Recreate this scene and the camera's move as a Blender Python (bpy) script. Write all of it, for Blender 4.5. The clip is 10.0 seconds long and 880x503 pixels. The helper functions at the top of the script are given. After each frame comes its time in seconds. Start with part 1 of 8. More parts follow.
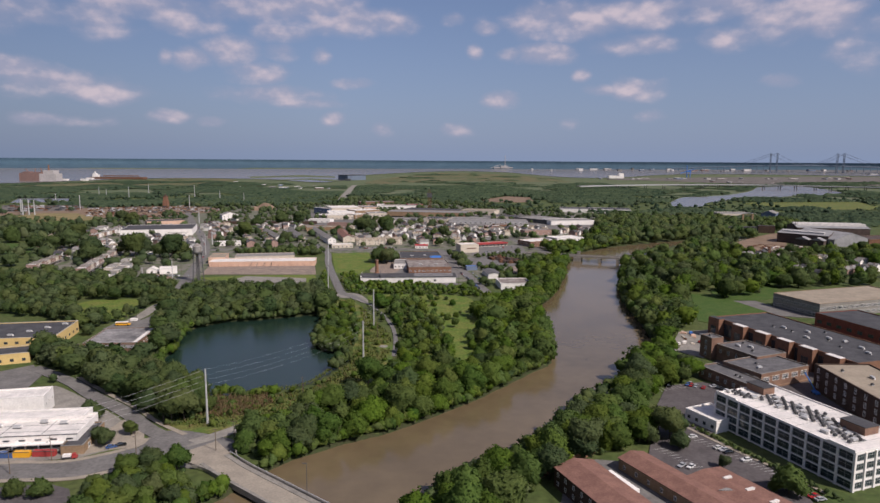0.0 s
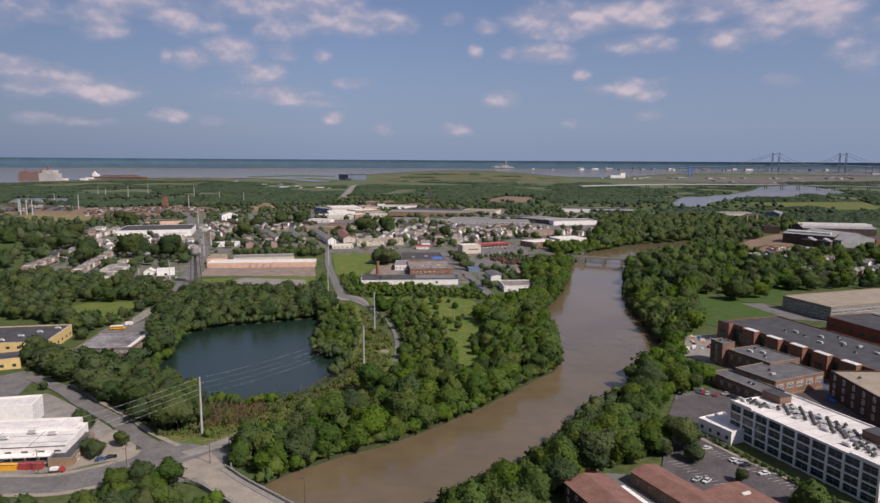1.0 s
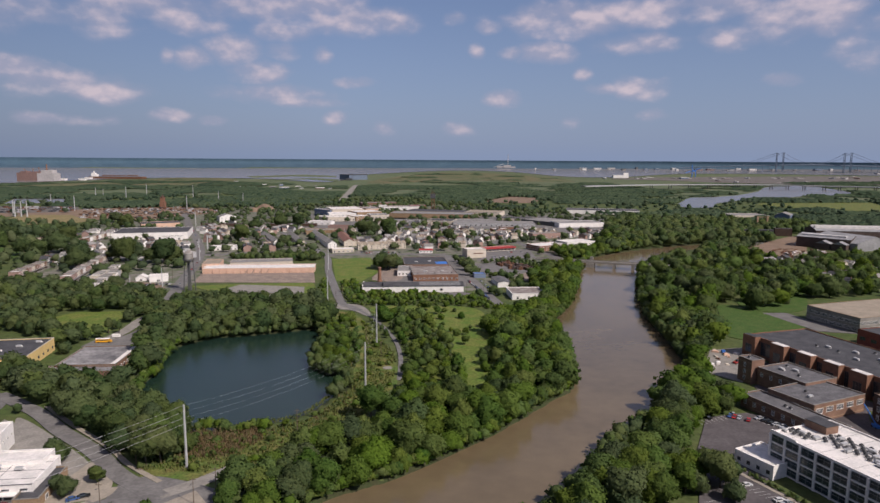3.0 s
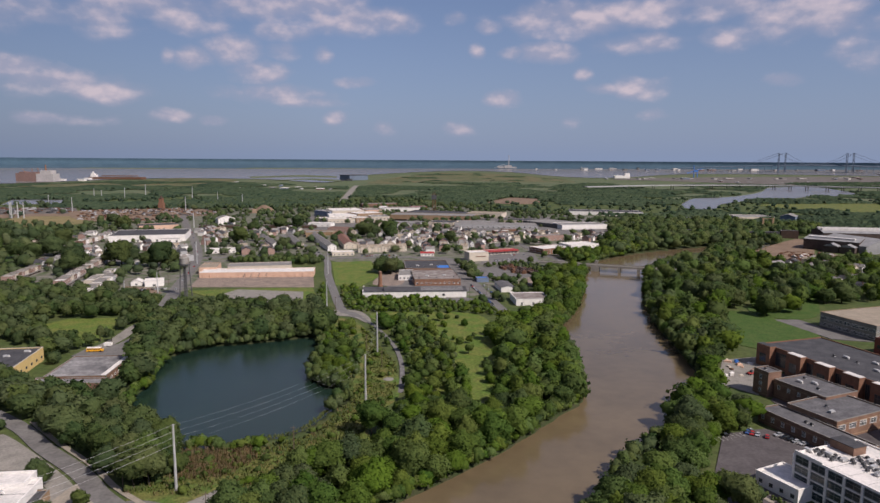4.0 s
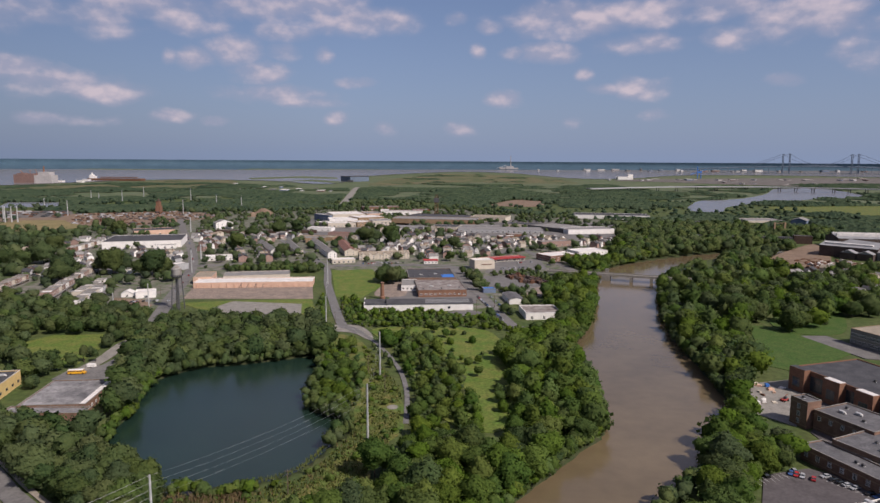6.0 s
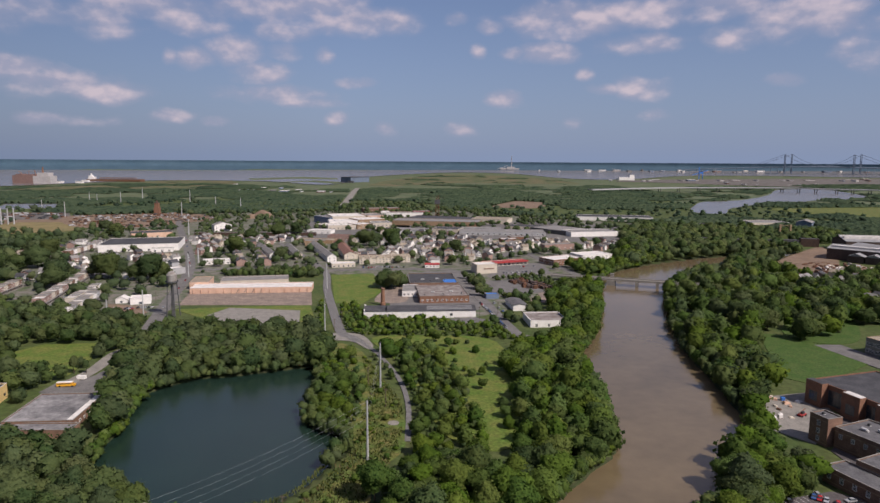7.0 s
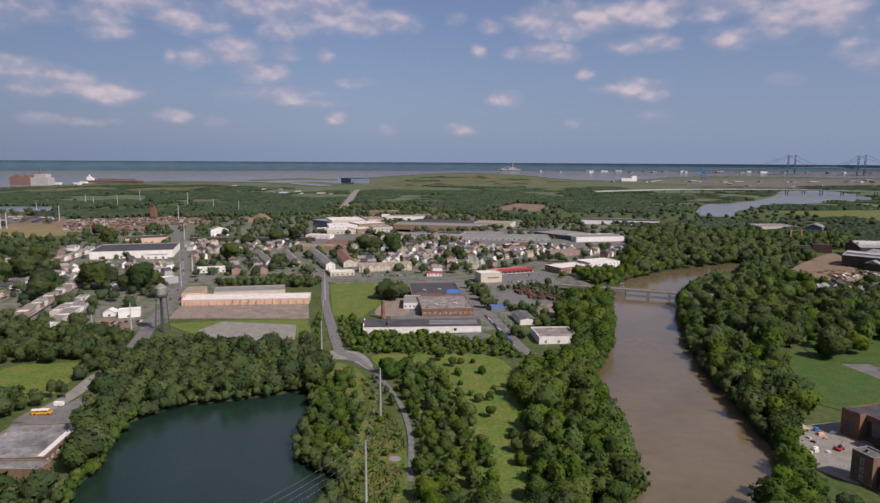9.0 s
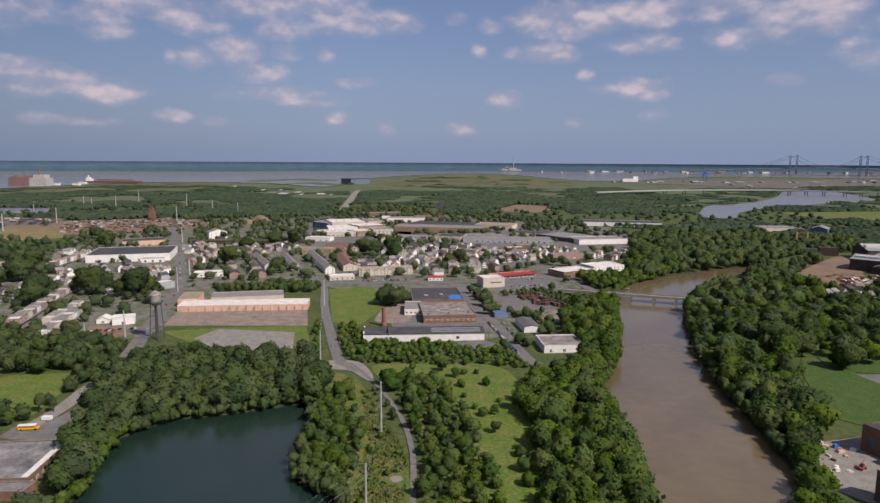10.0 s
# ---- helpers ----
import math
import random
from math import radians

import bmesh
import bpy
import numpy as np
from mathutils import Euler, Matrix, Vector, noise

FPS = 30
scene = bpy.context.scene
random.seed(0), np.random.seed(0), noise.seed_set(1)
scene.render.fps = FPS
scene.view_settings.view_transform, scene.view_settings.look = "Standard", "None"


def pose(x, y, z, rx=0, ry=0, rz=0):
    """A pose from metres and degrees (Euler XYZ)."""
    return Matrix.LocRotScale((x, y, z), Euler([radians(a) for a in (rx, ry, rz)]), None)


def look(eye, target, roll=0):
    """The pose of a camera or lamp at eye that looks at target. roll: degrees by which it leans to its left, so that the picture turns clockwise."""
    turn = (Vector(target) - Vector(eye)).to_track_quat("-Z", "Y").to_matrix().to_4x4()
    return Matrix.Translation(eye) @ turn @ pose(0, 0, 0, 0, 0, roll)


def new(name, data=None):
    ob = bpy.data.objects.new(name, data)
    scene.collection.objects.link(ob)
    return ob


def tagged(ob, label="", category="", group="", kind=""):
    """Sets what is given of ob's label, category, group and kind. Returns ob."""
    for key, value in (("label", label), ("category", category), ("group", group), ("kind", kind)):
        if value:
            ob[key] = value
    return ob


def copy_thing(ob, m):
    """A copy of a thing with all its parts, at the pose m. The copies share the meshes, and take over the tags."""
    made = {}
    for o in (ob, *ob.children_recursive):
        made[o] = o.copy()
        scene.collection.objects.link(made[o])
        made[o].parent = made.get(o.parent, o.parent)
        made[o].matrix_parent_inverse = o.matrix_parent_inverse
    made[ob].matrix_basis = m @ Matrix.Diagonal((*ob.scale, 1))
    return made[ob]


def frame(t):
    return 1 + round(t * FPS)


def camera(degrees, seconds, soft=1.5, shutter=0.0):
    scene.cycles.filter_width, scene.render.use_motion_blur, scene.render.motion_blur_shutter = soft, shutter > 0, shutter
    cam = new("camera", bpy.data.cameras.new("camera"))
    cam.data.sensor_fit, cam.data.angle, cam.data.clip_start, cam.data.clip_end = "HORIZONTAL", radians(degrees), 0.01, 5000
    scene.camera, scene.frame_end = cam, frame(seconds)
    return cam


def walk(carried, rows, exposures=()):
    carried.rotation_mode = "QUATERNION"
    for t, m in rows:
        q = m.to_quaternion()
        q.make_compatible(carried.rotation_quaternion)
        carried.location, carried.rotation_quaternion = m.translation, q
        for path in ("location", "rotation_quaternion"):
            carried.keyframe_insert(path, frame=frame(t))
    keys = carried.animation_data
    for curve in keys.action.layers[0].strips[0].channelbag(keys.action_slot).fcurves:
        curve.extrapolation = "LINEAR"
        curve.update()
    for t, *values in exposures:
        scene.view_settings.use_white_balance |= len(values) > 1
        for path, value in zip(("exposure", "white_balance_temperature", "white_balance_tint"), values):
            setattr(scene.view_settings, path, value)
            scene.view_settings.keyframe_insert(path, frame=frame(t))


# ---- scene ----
cam = camera(67.20, 10.0, soft=1.5)
# seconds, eye x, y, z, pitch, yaw, roll
ROWS = [
    (0.0, 0.00, 0.00, 125.00, -7.982, -0.000, 0.364),
    (0.5, -0.71, 5.73, 125.06, -8.005, 0.023, 0.364),
    (1.0, -1.41, 12.08, 125.20, -8.025, 0.046, 0.364),
    (1.5, -2.18, 19.02, 125.47, -8.042, 0.068, 0.364),
    (2.0, -3.04, 26.30, 125.88, -8.055, 0.090, 0.363),
    (2.5, -4.18, 33.85, 126.41, -8.065, 0.111, 0.363),
    (4.0, -6.68, 57.09, 128.91, -8.068, 0.174, 0.360),
    (4.5, -7.70, 64.93, 130.02, -8.064, 0.193, 0.358),
    (5.0, -8.58, 72.79, 131.18, -8.059, 0.212, 0.355),
    (5.5, -9.76, 80.67, 132.40, -8.053, 0.231, 0.352),
    (7.0, -12.29, 103.67, 136.19, -8.038, 0.282, 0.344),
    (7.5, -12.85, 111.26, 137.54, -8.036, 0.295, 0.341),
    (8.0, -13.41, 118.81, 138.89, -8.036, 0.307, 0.338),
    (8.5, -14.07, 126.19, 140.24, -8.037, 0.318, 0.335),
    (9.0, -14.82, 133.59, 141.58, -8.039, 0.329, 0.332),
    (9.5, -15.55, 141.00, 142.91, -8.042, 0.339, 0.330),
    (10.0, -16.45, 148.43, 144.23, -8.044, 0.349, 0.327),
]
walk(cam, [(t, pose(x, y, z, 90 + p, 0, w) @ pose(0, 0, 0, 0, 0, r)) for t, x, y, z, p, w, r in ROWS], [(0.0, 0.05, 6200, 19), (10.0, 0.05, 6200, 19)])

# ---- light: hazy summer sun from the right and a little behind, broken small clouds ----
SUN_AZ, SUN_EL = 129.0, 45.0   # degrees clockwise from +y, and above the horizon
sun = new("sun", bpy.data.lights.new("sun", "SUN"))
sun.data.energy, sun.data.angle, sun.data.color = 4.3, radians(1.0), (1.0, 0.91, 0.76)
_s = Vector((math.sin(radians(SUN_AZ)) * math.cos(radians(SUN_EL)), math.cos(radians(SUN_AZ)) * math.cos(radians(SUN_EL)), math.sin(radians(SUN_EL))))
sun.matrix_world = look(_s * 500, (0, 0, 0))

world = bpy.data.worlds.new("sky")
scene.world = world
world.use_nodes = True
WN, WL = world.node_tree.nodes, world.node_tree.links
WN.clear()


def wn(kind, **inputs):
    n = WN.new(kind)
    for k, v in inputs.items():
        n.inputs[int(k[1:])].default_value = v
    return n


def wm(op, a, b=None, c=None):
    n = WN.new("ShaderNodeMath")
    n.operation = op
    for i, v in enumerate((a, b, c)):
        if v is None:
            continue
        if isinstance(v, (int, float)):
            n.inputs[i].default_value = v
        else:
            WL.new(v, n.inputs[i])
    return n.outputs[0]


tc = WN.new("ShaderNodeTexCoord")
sep = WN.new("ShaderNodeSeparateXYZ")
WL.new(tc.outputs["Generated"], sep.inputs[0])
AZ = wm("MULTIPLY", wm("ARCTAN2", sep.outputs[0], sep.outputs[1]), 57.2958)
EL = wm("MULTIPLY", wm("ARCSINE", sep.outputs[2]), 57.2958)
azel = WN.new("ShaderNodeCombineXYZ")
WL.new(AZ, azel.inputs[0])
WL.new(EL, azel.inputs[1])

CLOUDS = []


def cloud(az, el, wide, high, dense=1.0):
    """One cloud: a soft bank at an azimuth and elevation, in degrees."""
    d = WN.new("ShaderNodeVectorMath")
    d.operation = "SUBTRACT"
    WL.new(azel.outputs[0], d.inputs[0])
    d.inputs[1].default_value = (az, el, 0)
    m = WN.new("ShaderNodeVectorMath")
    m.operation = "MULTIPLY"
    WL.new(d.outputs[0], m.inputs[0])
    m.inputs[1].default_value = (1 / wide, 1 / high, 0)
    n = WN.new("ShaderNodeVectorMath")
    n.operation = "LENGTH"
    WL.new(m.outputs[0], n.inputs[0])
    r = WN.new("ShaderNodeMapRange")
    r.interpolation_type = "SMOOTHSTEP"
    WL.new(n.outputs[1], r.inputs[0])
    for i, v in enumerate((1.75, 0.15, 0.0, dense)):
        r.inputs[1 + i].default_value = v
    CLOUDS.append(r.outputs[0])


cloud(-6.80, 10.99, 5.2, 1.3)
cloud(-12.01, 11.82, 6.5, 1.6)
cloud(-13.17, 10.03, 3.0, 1.0, 0.8)
cloud(-21.82, 11.14, 6.5, 1.3, 0.95)
cloud(-25.0, 11.9, 6.0, 1.3, 0.85)
cloud(-20.24, 10.17, 4.0, 0.9, 0.85)
cloud(-28.36, 10.16, 8.0, 1.5, 0.72)
cloud(-32.02, 10.03, 4.0, 1.6, 0.75)
cloud(-16.94, 8.35, 2.3, 1.5)
cloud(-15.48, 6.69, 2.5, 1.2, 0.9)
cloud(-13.98, 5.06, 5.2, 0.9, 0.9)
cloud(-11.27, 4.49, 3.0, 0.6, 0.85)
cloud(-30.11, 5.33, 5.2, 1.2)
cloud(-32.48, 6.07, 3.0, 0.9)
cloud(-26.66, 4.83, 3.6, 1.0)
cloud(-20.15, 7.55, 2.0, 0.9, 0.9)
cloud(-21.99, 7.66, 0.8, 0.8, 0.85)
cloud(-10.05, 8.28, 1.1, 0.8, 0.9)
cloud(-12.99, 8.44, 2.2, 0.8, 0.7)
cloud(-7.55, 6.11, 1.9, 0.6, 0.85)
cloud(-22.00, 3.19, 2.0, 0.6, 0.8)
cloud(-29.39, 2.63, 3.8, 0.55, 0.8)
cloud(-9.13, 3.25, 1.0, 0.7, 0.8)
cloud(-4.85, 2.42, 1.2, 0.7, 0.75)
cloud(1.54, 2.42, 1.8, 0.7, 0.8)
cloud(5.20, 4.89, 1.8, 0.8, 0.95)
cloud(8.37, 8.46, 2.5, 1.0)
cloud(6.06, 8.58, 1.5, 0.6, 0.75)
cloud(10.56, 11.10, 6.0, 1.5)
cloud(15.95, 9.08, 3.6, 0.9, 0.9)
cloud(16.26, 11.50, 6.0, 1.4, 0.9)
cloud(22.04, 11.54, 6.0, 1.3, 0.95)
cloud(27.08, 10.43, 5.2, 1.8)
cloud(29.29, 9.59, 3.0, 1.0, 0.85)
cloud(22.97, 9.27, 2.4, 1.2, 0.9)
cloud(16.20, 5.70, 2.3, 1.1)
cloud(13.24, 5.58, 1.8, 0.6, 0.8)
cloud(11.71, 6.86, 0.9, 0.6, 0.8)
cloud(2.78, 8.82, 0.8, 0.8, 0.85)
cloud(0.65, 11.24, 1.1, 0.7, 0.85)
cloud(3.92, 10.58, 1.3, 0.7, 0.8)
cloud(-18.66, 2.80, 1.5, 0.5, 0.75)
cloud(31.94, 8.60, 2.6, 2.5, 0.75)
cloud(26.67, 5.82, 2.2, 0.6, 0.55)
cloud(17.30, 3.52, 1.6, 0.6, 0.6)
cloud(10.84, 2.98, 1.2, 0.6, 0.6)
cloud(-13.0, 22.5, 7.0, 4.0, 1.0)
cloud(-21.0, 24.5, 9.0, 3.5, 0.9)
for a in range(8):   # the same broken field all round, above the view
    cloud(-160 + 45 * a + 20 * math.sin(a * 7), 30 + 12 * math.sin(a * 3), 22, 5, 0.9)
# unseen dense clouds overhead, added as white fill to lift the shadows
for a in range(5):
    cloud(-140 + 72 * a, 62 + 6 * math.sin(a * 2), 36, 13, 1.0)
    cloud(-170 + 80 * a, 82, 60, 9, 1.0)
cloud(-15.5, 23.5, 5.0, 2.6, 0.95)
cloud(-20.0, 20.0, 5.0, 1.5, 0.6)
cloud(9.0, 21.0, 8.0, 2.0, 0.6)
total = CLOUDS[0]
for c in CLOUDS[1:]:
    total = wm("MAXIMUM", total, c)
def puffs(up):
    """Broken cloud shapes; up shifts them in degrees of elevation."""
    moved = WN.new("ShaderNodeVectorMath")
    WL.new(azel.outputs[0], moved.inputs[0])
    moved.inputs[1].default_value = (0, up, 0)
    wide = WN.new("ShaderNodeVectorMath")
    wide.operation = "MULTIPLY"
    WL.new(moved.outputs[0], wide.inputs[0])
    wide.inputs[1].default_value = (0.34, 0.52, 1)
    n = WN.new("ShaderNodeTexNoise")
    WL.new(wide.outputs[0], n.inputs["Vector"])
    n.inputs["Scale"].default_value, n.inputs["Detail"].default_value, n.inputs["Roughness"].default_value = 0.95, 5.0, 0.46
    n.inputs["Distortion"].default_value = 0.0
    return n.outputs[0]


here = puffs(0.0)
lit = wm("MULTIPLY", wm("SUBTRACT", here, puffs(0.45)), 3.6)   # edges that face up and sunward are brighter
dens = wm("ADD", total, wm("MULTIPLY", wm("SUBTRACT", here, 0.5), 1.7))
cover = WN.new("ShaderNodeMapRange")
cover.interpolation_type = "SMOOTHSTEP"
WL.new(dens, cover.inputs[0])
for i, v in enumerate((0.26, 1.15, 0.0, 0.80)):
    cover.inputs[1 + i].default_value = v
masked = wm("MULTIPLY", cover.outputs[0], wm("MINIMUM", wm("MULTIPLY", total, 2.5), 1.0))
shade = WN.new("ShaderNodeMapRange")
WL.new(wm("ADD", dens, lit), shade.inputs[0])
for i, v in enumerate((0.6, 1.5, 0.0, 1.0)):
    shade.inputs[1 + i].default_value = v
tint = WN.new("ShaderNodeMix")
tint.data_type = "RGBA"
WL.new(shade.outputs[0], tint.inputs[0])
tint.inputs[6].default_value, tint.inputs[7].default_value = (0.36, 0.36, 0.43, 1), (0.64, 0.545, 0.54, 1)

sky = WN.new("ShaderNodeTexSky")
sky.sky_type, sky.sun_disc = "NISHITA", False
sky.sun_elevation, sky.sun_rotation = radians(SUN_EL), radians(SUN_AZ)
sky.altitude, sky.air_density, sky.dust_density, sky.ozone_density = 130, 1.0, 1.2, 2.5
bright = WN.new("ShaderNodeMix")
bright.data_type, bright.blend_type = "RGBA", "MULTIPLY"
bright.inputs[0].default_value = 1.0
WL.new(sky.outputs[0], bright.inputs[6])
bright.inputs[7].default_value = (0.068, 0.068, 0.074, 1)
haze = WN.new("ShaderNodeMix")
haze.data_type = "RGBA"
WL.new(wm("MULTIPLY", wm("EXPONENT", wm("MULTIPLY", wm("MAXIMUM", EL, 0.0), -0.085)), 0.85), haze.inputs[0])
WL.new(bright.outputs[2], haze.inputs[6])
haze.inputs[7].default_value = (0.238, 0.31, 0.435, 1)
both = WN.new("ShaderNodeMix")
both.data_type = "RGBA"
WL.new(masked, both.inputs[0])
# the sky is a little darker on the side away from the sun
dim = WN.new("ShaderNodeVectorMath")
dim.operation = "SCALE"
WL.new(haze.outputs[2], dim.inputs[0])
WL.new(wm("ADD", 1.0, wm("MULTIPLY", wm("MAXIMUM", wm("MINIMUM", wm("ADD", AZ, 8.0), 0.0), -60.0), 0.0075)), dim.inputs[3])
WL.new(dim.outputs[0], both.inputs[6])
WL.new(tint.outputs[2], both.inputs[7])
bg, wout = WN.new("ShaderNodeBackground"), WN.new("ShaderNodeOutputWorld")
WL.new(both.outputs[2], bg.inputs[0])
WL.new(bg.outputs[0], wout.inputs[0])


# ---- materials ----
def mat(name, a, b=None, size=1.0, rough=0.85, metal=0.0, bump=0.0, stain=0.35, rand=0.0, spec=0.22, fine=6.0):
    """A surface of two colours: broad patches of about size metres, a fine grain, and a shade that varies from piece to piece."""
    m = bpy.data.materials.new(name)
    m.use_nodes = True
    N, L = m.node_tree.nodes, m.node_tree.links
    p = N["Principled BSDF"]
    p.inputs["Roughness"].default_value, p.inputs["Metallic"].default_value = rough, metal
    p.inputs["Specular IOR Level"].default_value = spec
    geo = N.new("ShaderNodeNewGeometry")
    broad, grain = N.new("ShaderNodeTexNoise"), N.new("ShaderNodeTexNoise")
    for n, s, d in ((broad, 1 / size, 5.0), (grain, fine / size, 3.0)):
        L.new(geo.outputs["Position"], n.inputs["Vector"])
        n.inputs["Scale"].default_value, n.inputs["Detail"].default_value = s, d
    mix = N.new("ShaderNodeMix")
    mix.data_type = "RGBA"
    mix.inputs[6].default_value, mix.inputs[7].default_value = (*a, 1), (*(b or [v * 0.7 for v in a]), 1)
    ramp = N.new("ShaderNodeMapRange")
    L.new(broad.outputs[0], ramp.inputs[0])
    for i, v in enumerate((0.35, 0.68, 0.0, 1.0)):
        ramp.inputs[1 + i].default_value = v
    L.new(ramp.outputs[0], mix.inputs[0])
    val = N.new("ShaderNodeMapRange")
    L.new(grain.outputs[0], val.inputs[0])
    for i, v in enumerate((0.25, 0.75, 1 - stain, 1 + stain)):
        val.inputs[1 + i].default_value = v
    hsv = N.new("ShaderNodeHueSaturation")
    L.new(mix.outputs[2], hsv.inputs["Color"])
    if rand:
        info = N.new("ShaderNodeObjectInfo")
        r = N.new("ShaderNodeMapRange")
        L.new(info.outputs["Random"], r.inputs[0])
        r.inputs[3].default_value, r.inputs[4].default_value = 1 - rand, 1 + rand
        mul = N.new("ShaderNodeMath")
        mul.operation = "MULTIPLY"
        L.new(r.outputs[0], mul.inputs[0])
        L.new(val.outputs[0], mul.inputs[1])
        L.new(mul.outputs[0], hsv.inputs["Value"])
    else:
        L.new(val.outputs[0], hsv.inputs["Value"])
    L.new(hsv.outputs[0], p.inputs["Base Color"])
    if bump:
        bp = N.new("ShaderNodeBump")
        bp.inputs["Strength"].default_value, bp.inputs["Distance"].default_value = 0.6, bump
        L.new(grain.outputs[0], bp.inputs["Height"])
        L.new(bp.outputs[0], p.inputs["Normal"])
    return m


def leaf_mat(name, dark, light, single=False, broad=0.16):
    """Foliage: shade and hue change from tree to tree, from bough to bough and from leaf clump to leaf clump; some light passes through."""
    m = bpy.data.materials.new(name)
    m.use_nodes = True
    N, L = m.node_tree.nodes, m.node_tree.links
    N.remove(N["Principled BSDF"])
    geo = N.new("ShaderNodeNewGeometry")
    if single:
        tone = N.new("ShaderNodeObjectInfo").outputs["Random"]
    else:
        own = N.new("ShaderNodeAttribute")
        own.attribute_name = "tone"
        tone = own.outputs["Fac"]

    def calc(op, *values):
        n = N.new("ShaderNodeMath")
        n.operation = op
        for i, v in enumerate(values):
            if isinstance(v, (int, float)):
                n.inputs[i].default_value = v
            else:
                L.new(v, n.inputs[i])
        return n.outputs[0]

    def clumps(scale, detail):
        n = N.new("ShaderNodeTexNoise")
        L.new(geo.outputs["Position"], n.inputs["Vector"])
        n.inputs["Scale"].default_value, n.inputs["Detail"].default_value = scale, detail
        return n.outputs[0]

    bough, leafy = clumps(broad, 2.0), clumps(1.1, 3.0)
    f = calc("MULTIPLY_ADD", tone, 0.62, calc("MULTIPLY_ADD", calc("SUBTRACT", bough, 0.5), 0.7, calc("MULTIPLY_ADD", calc("SUBTRACT", leafy, 0.5), 1.1, 0.12)))
    f = calc("MULTIPLY_ADD", geo.outputs["Random Per Island"], 0.16, f)
    mix = N.new("ShaderNodeMix")
    mix.data_type = "RGBA"
    mix.inputs[6].default_value, mix.inputs[7].default_value = (*dark, 1), (*light, 1)
    L.new(f, mix.inputs[0])
    hue = N.new("ShaderNodeHueSaturation")
    L.new(calc("MULTIPLY_ADD", calc("FRACT", calc("MULTIPLY", tone, 7.31)), 0.032, 0.490), hue.inputs["Hue"])
    L.new(calc("MULTIPLY_ADD", calc("FRACT", calc("MULTIPLY", tone, 13.7)), 0.25, 0.88), hue.inputs["Saturation"])
    L.new(mix.outputs[2], hue.inputs["Color"])
    relief = N.new("ShaderNodeBump")
    relief.inputs["Strength"].default_value, relief.inputs["Distance"].default_value = 0.8, 0.5
    L.new(leafy, relief.inputs["Height"])
    dif, tra, add, out = N.new("ShaderNodeBsdfDiffuse"), N.new("ShaderNodeBsdfTranslucent"), N.new("ShaderNodeMixShader"), N["Material Output"]
    for shader in (dif, tra):
        L.new(hue.outputs[0], shader.inputs[0])
        L.new(relief.outputs[0], shader.inputs["Normal"])
    add.inputs[0].default_value = 0.45
    L.new(dif.outputs[0], add.inputs[1])
    L.new(tra.outputs[0], add.inputs[2])
    L.new(add.outputs[0], out.inputs[0])
    return m


def water_mat(name, colour, rough, ripple, size, spec=0.5):
    m = mat(name, colour, [c * 0.8 for c in colour], size=40, rough=rough, stain=0.08, spec=spec)
    N, L = m.node_tree.nodes, m.node_tree.links
    geo, nz, bp = N.new("ShaderNodeNewGeometry"), N.new("ShaderNodeTexNoise"), N.new("ShaderNodeBump")
    L.new(geo.outputs["Position"], nz.inputs["Vector"])
    nz.inputs["Scale"].default_value, nz.inputs["Detail"].default_value = 1 / size, 3.0
    bp.inputs["Strength"].default_value, bp.inputs["Distance"].default_value = 0.5, ripple
    L.new(nz.outputs[0], bp.inputs["Height"])
    L.new(bp.outputs[0], N["Principled BSDF"].inputs["Normal"])
    return m


M_GROUND = mat("rough grass and soil", (0.056, 0.085, 0.024), (0.090, 0.105, 0.036), 22, stain=0.35)
M_LAWN = mat("mown grass", (0.046, 0.092, 0.017), (0.070, 0.106, 0.026), 9, stain=0.35)
M_MEADOW = mat("meadow grass", (0.084, 0.142, 0.022), (0.150, 0.160, 0.040), 12, stain=0.4, bump=0.3)
M_DRYGRASS = mat("rust and yellow grass", (0.078, 0.128, 0.026), (0.165, 0.145, 0.048), 9, stain=0.5, bump=0.4)
M_FIELD = mat("dry field", (0.072, 0.098, 0.040), (0.158, 0.130, 0.070), 110, stain=0.25)
M_MARSH = mat("marsh grass", (0.085, 0.115, 0.055), (0.12, 0.135, 0.075), 130, stain=0.2)
M_ASPHALT = mat("worn asphalt", (0.132, 0.126, 0.122), (0.185, 0.178, 0.170), 9, stain=0.2, rough=0.9)
M_ASPHALT_D = mat("dark asphalt", (0.082, 0.073, 0.075), (0.112, 0.101, 0.102), 9, stain=0.2, rough=0.9)
M_CONCRETE = mat("pale concrete", (0.27, 0.252, 0.225), (0.20, 0.188, 0.168), 6, stain=0.2)
M_GRAVEL = mat("dusty gravel lot", (0.285, 0.225, 0.185), (0.19, 0.155, 0.13), 10, stain=0.35)
M_DIRT = mat("bare brown dirt", (0.23, 0.165, 0.115), (0.17, 0.12, 0.085), 20, stain=0.25)
M_BALLAST = mat("grey brown rail ballast", (0.16, 0.145, 0.135), (0.11, 0.10, 0.085), 25, stain=0.3)
M_DRY = mat("dry tan grass", (0.24, 0.19, 0.09), (0.17, 0.15, 0.065), 40, stain=0.25)
M_TOWN = mat("town ground of yards and paving", (0.200, 0.180, 0.162), (0.066, 0.098, 0.036), 11, stain=0.4)
M_BED = mat("brown green muddy bank", (0.046, 0.048, 0.022), (0.036, 0.052, 0.017), 5, stain=0.3)
M_LINE = mat("white road paint", (0.55, 0.55, 0.53), (0.4, 0.4, 0.39), 2, stain=0.2)
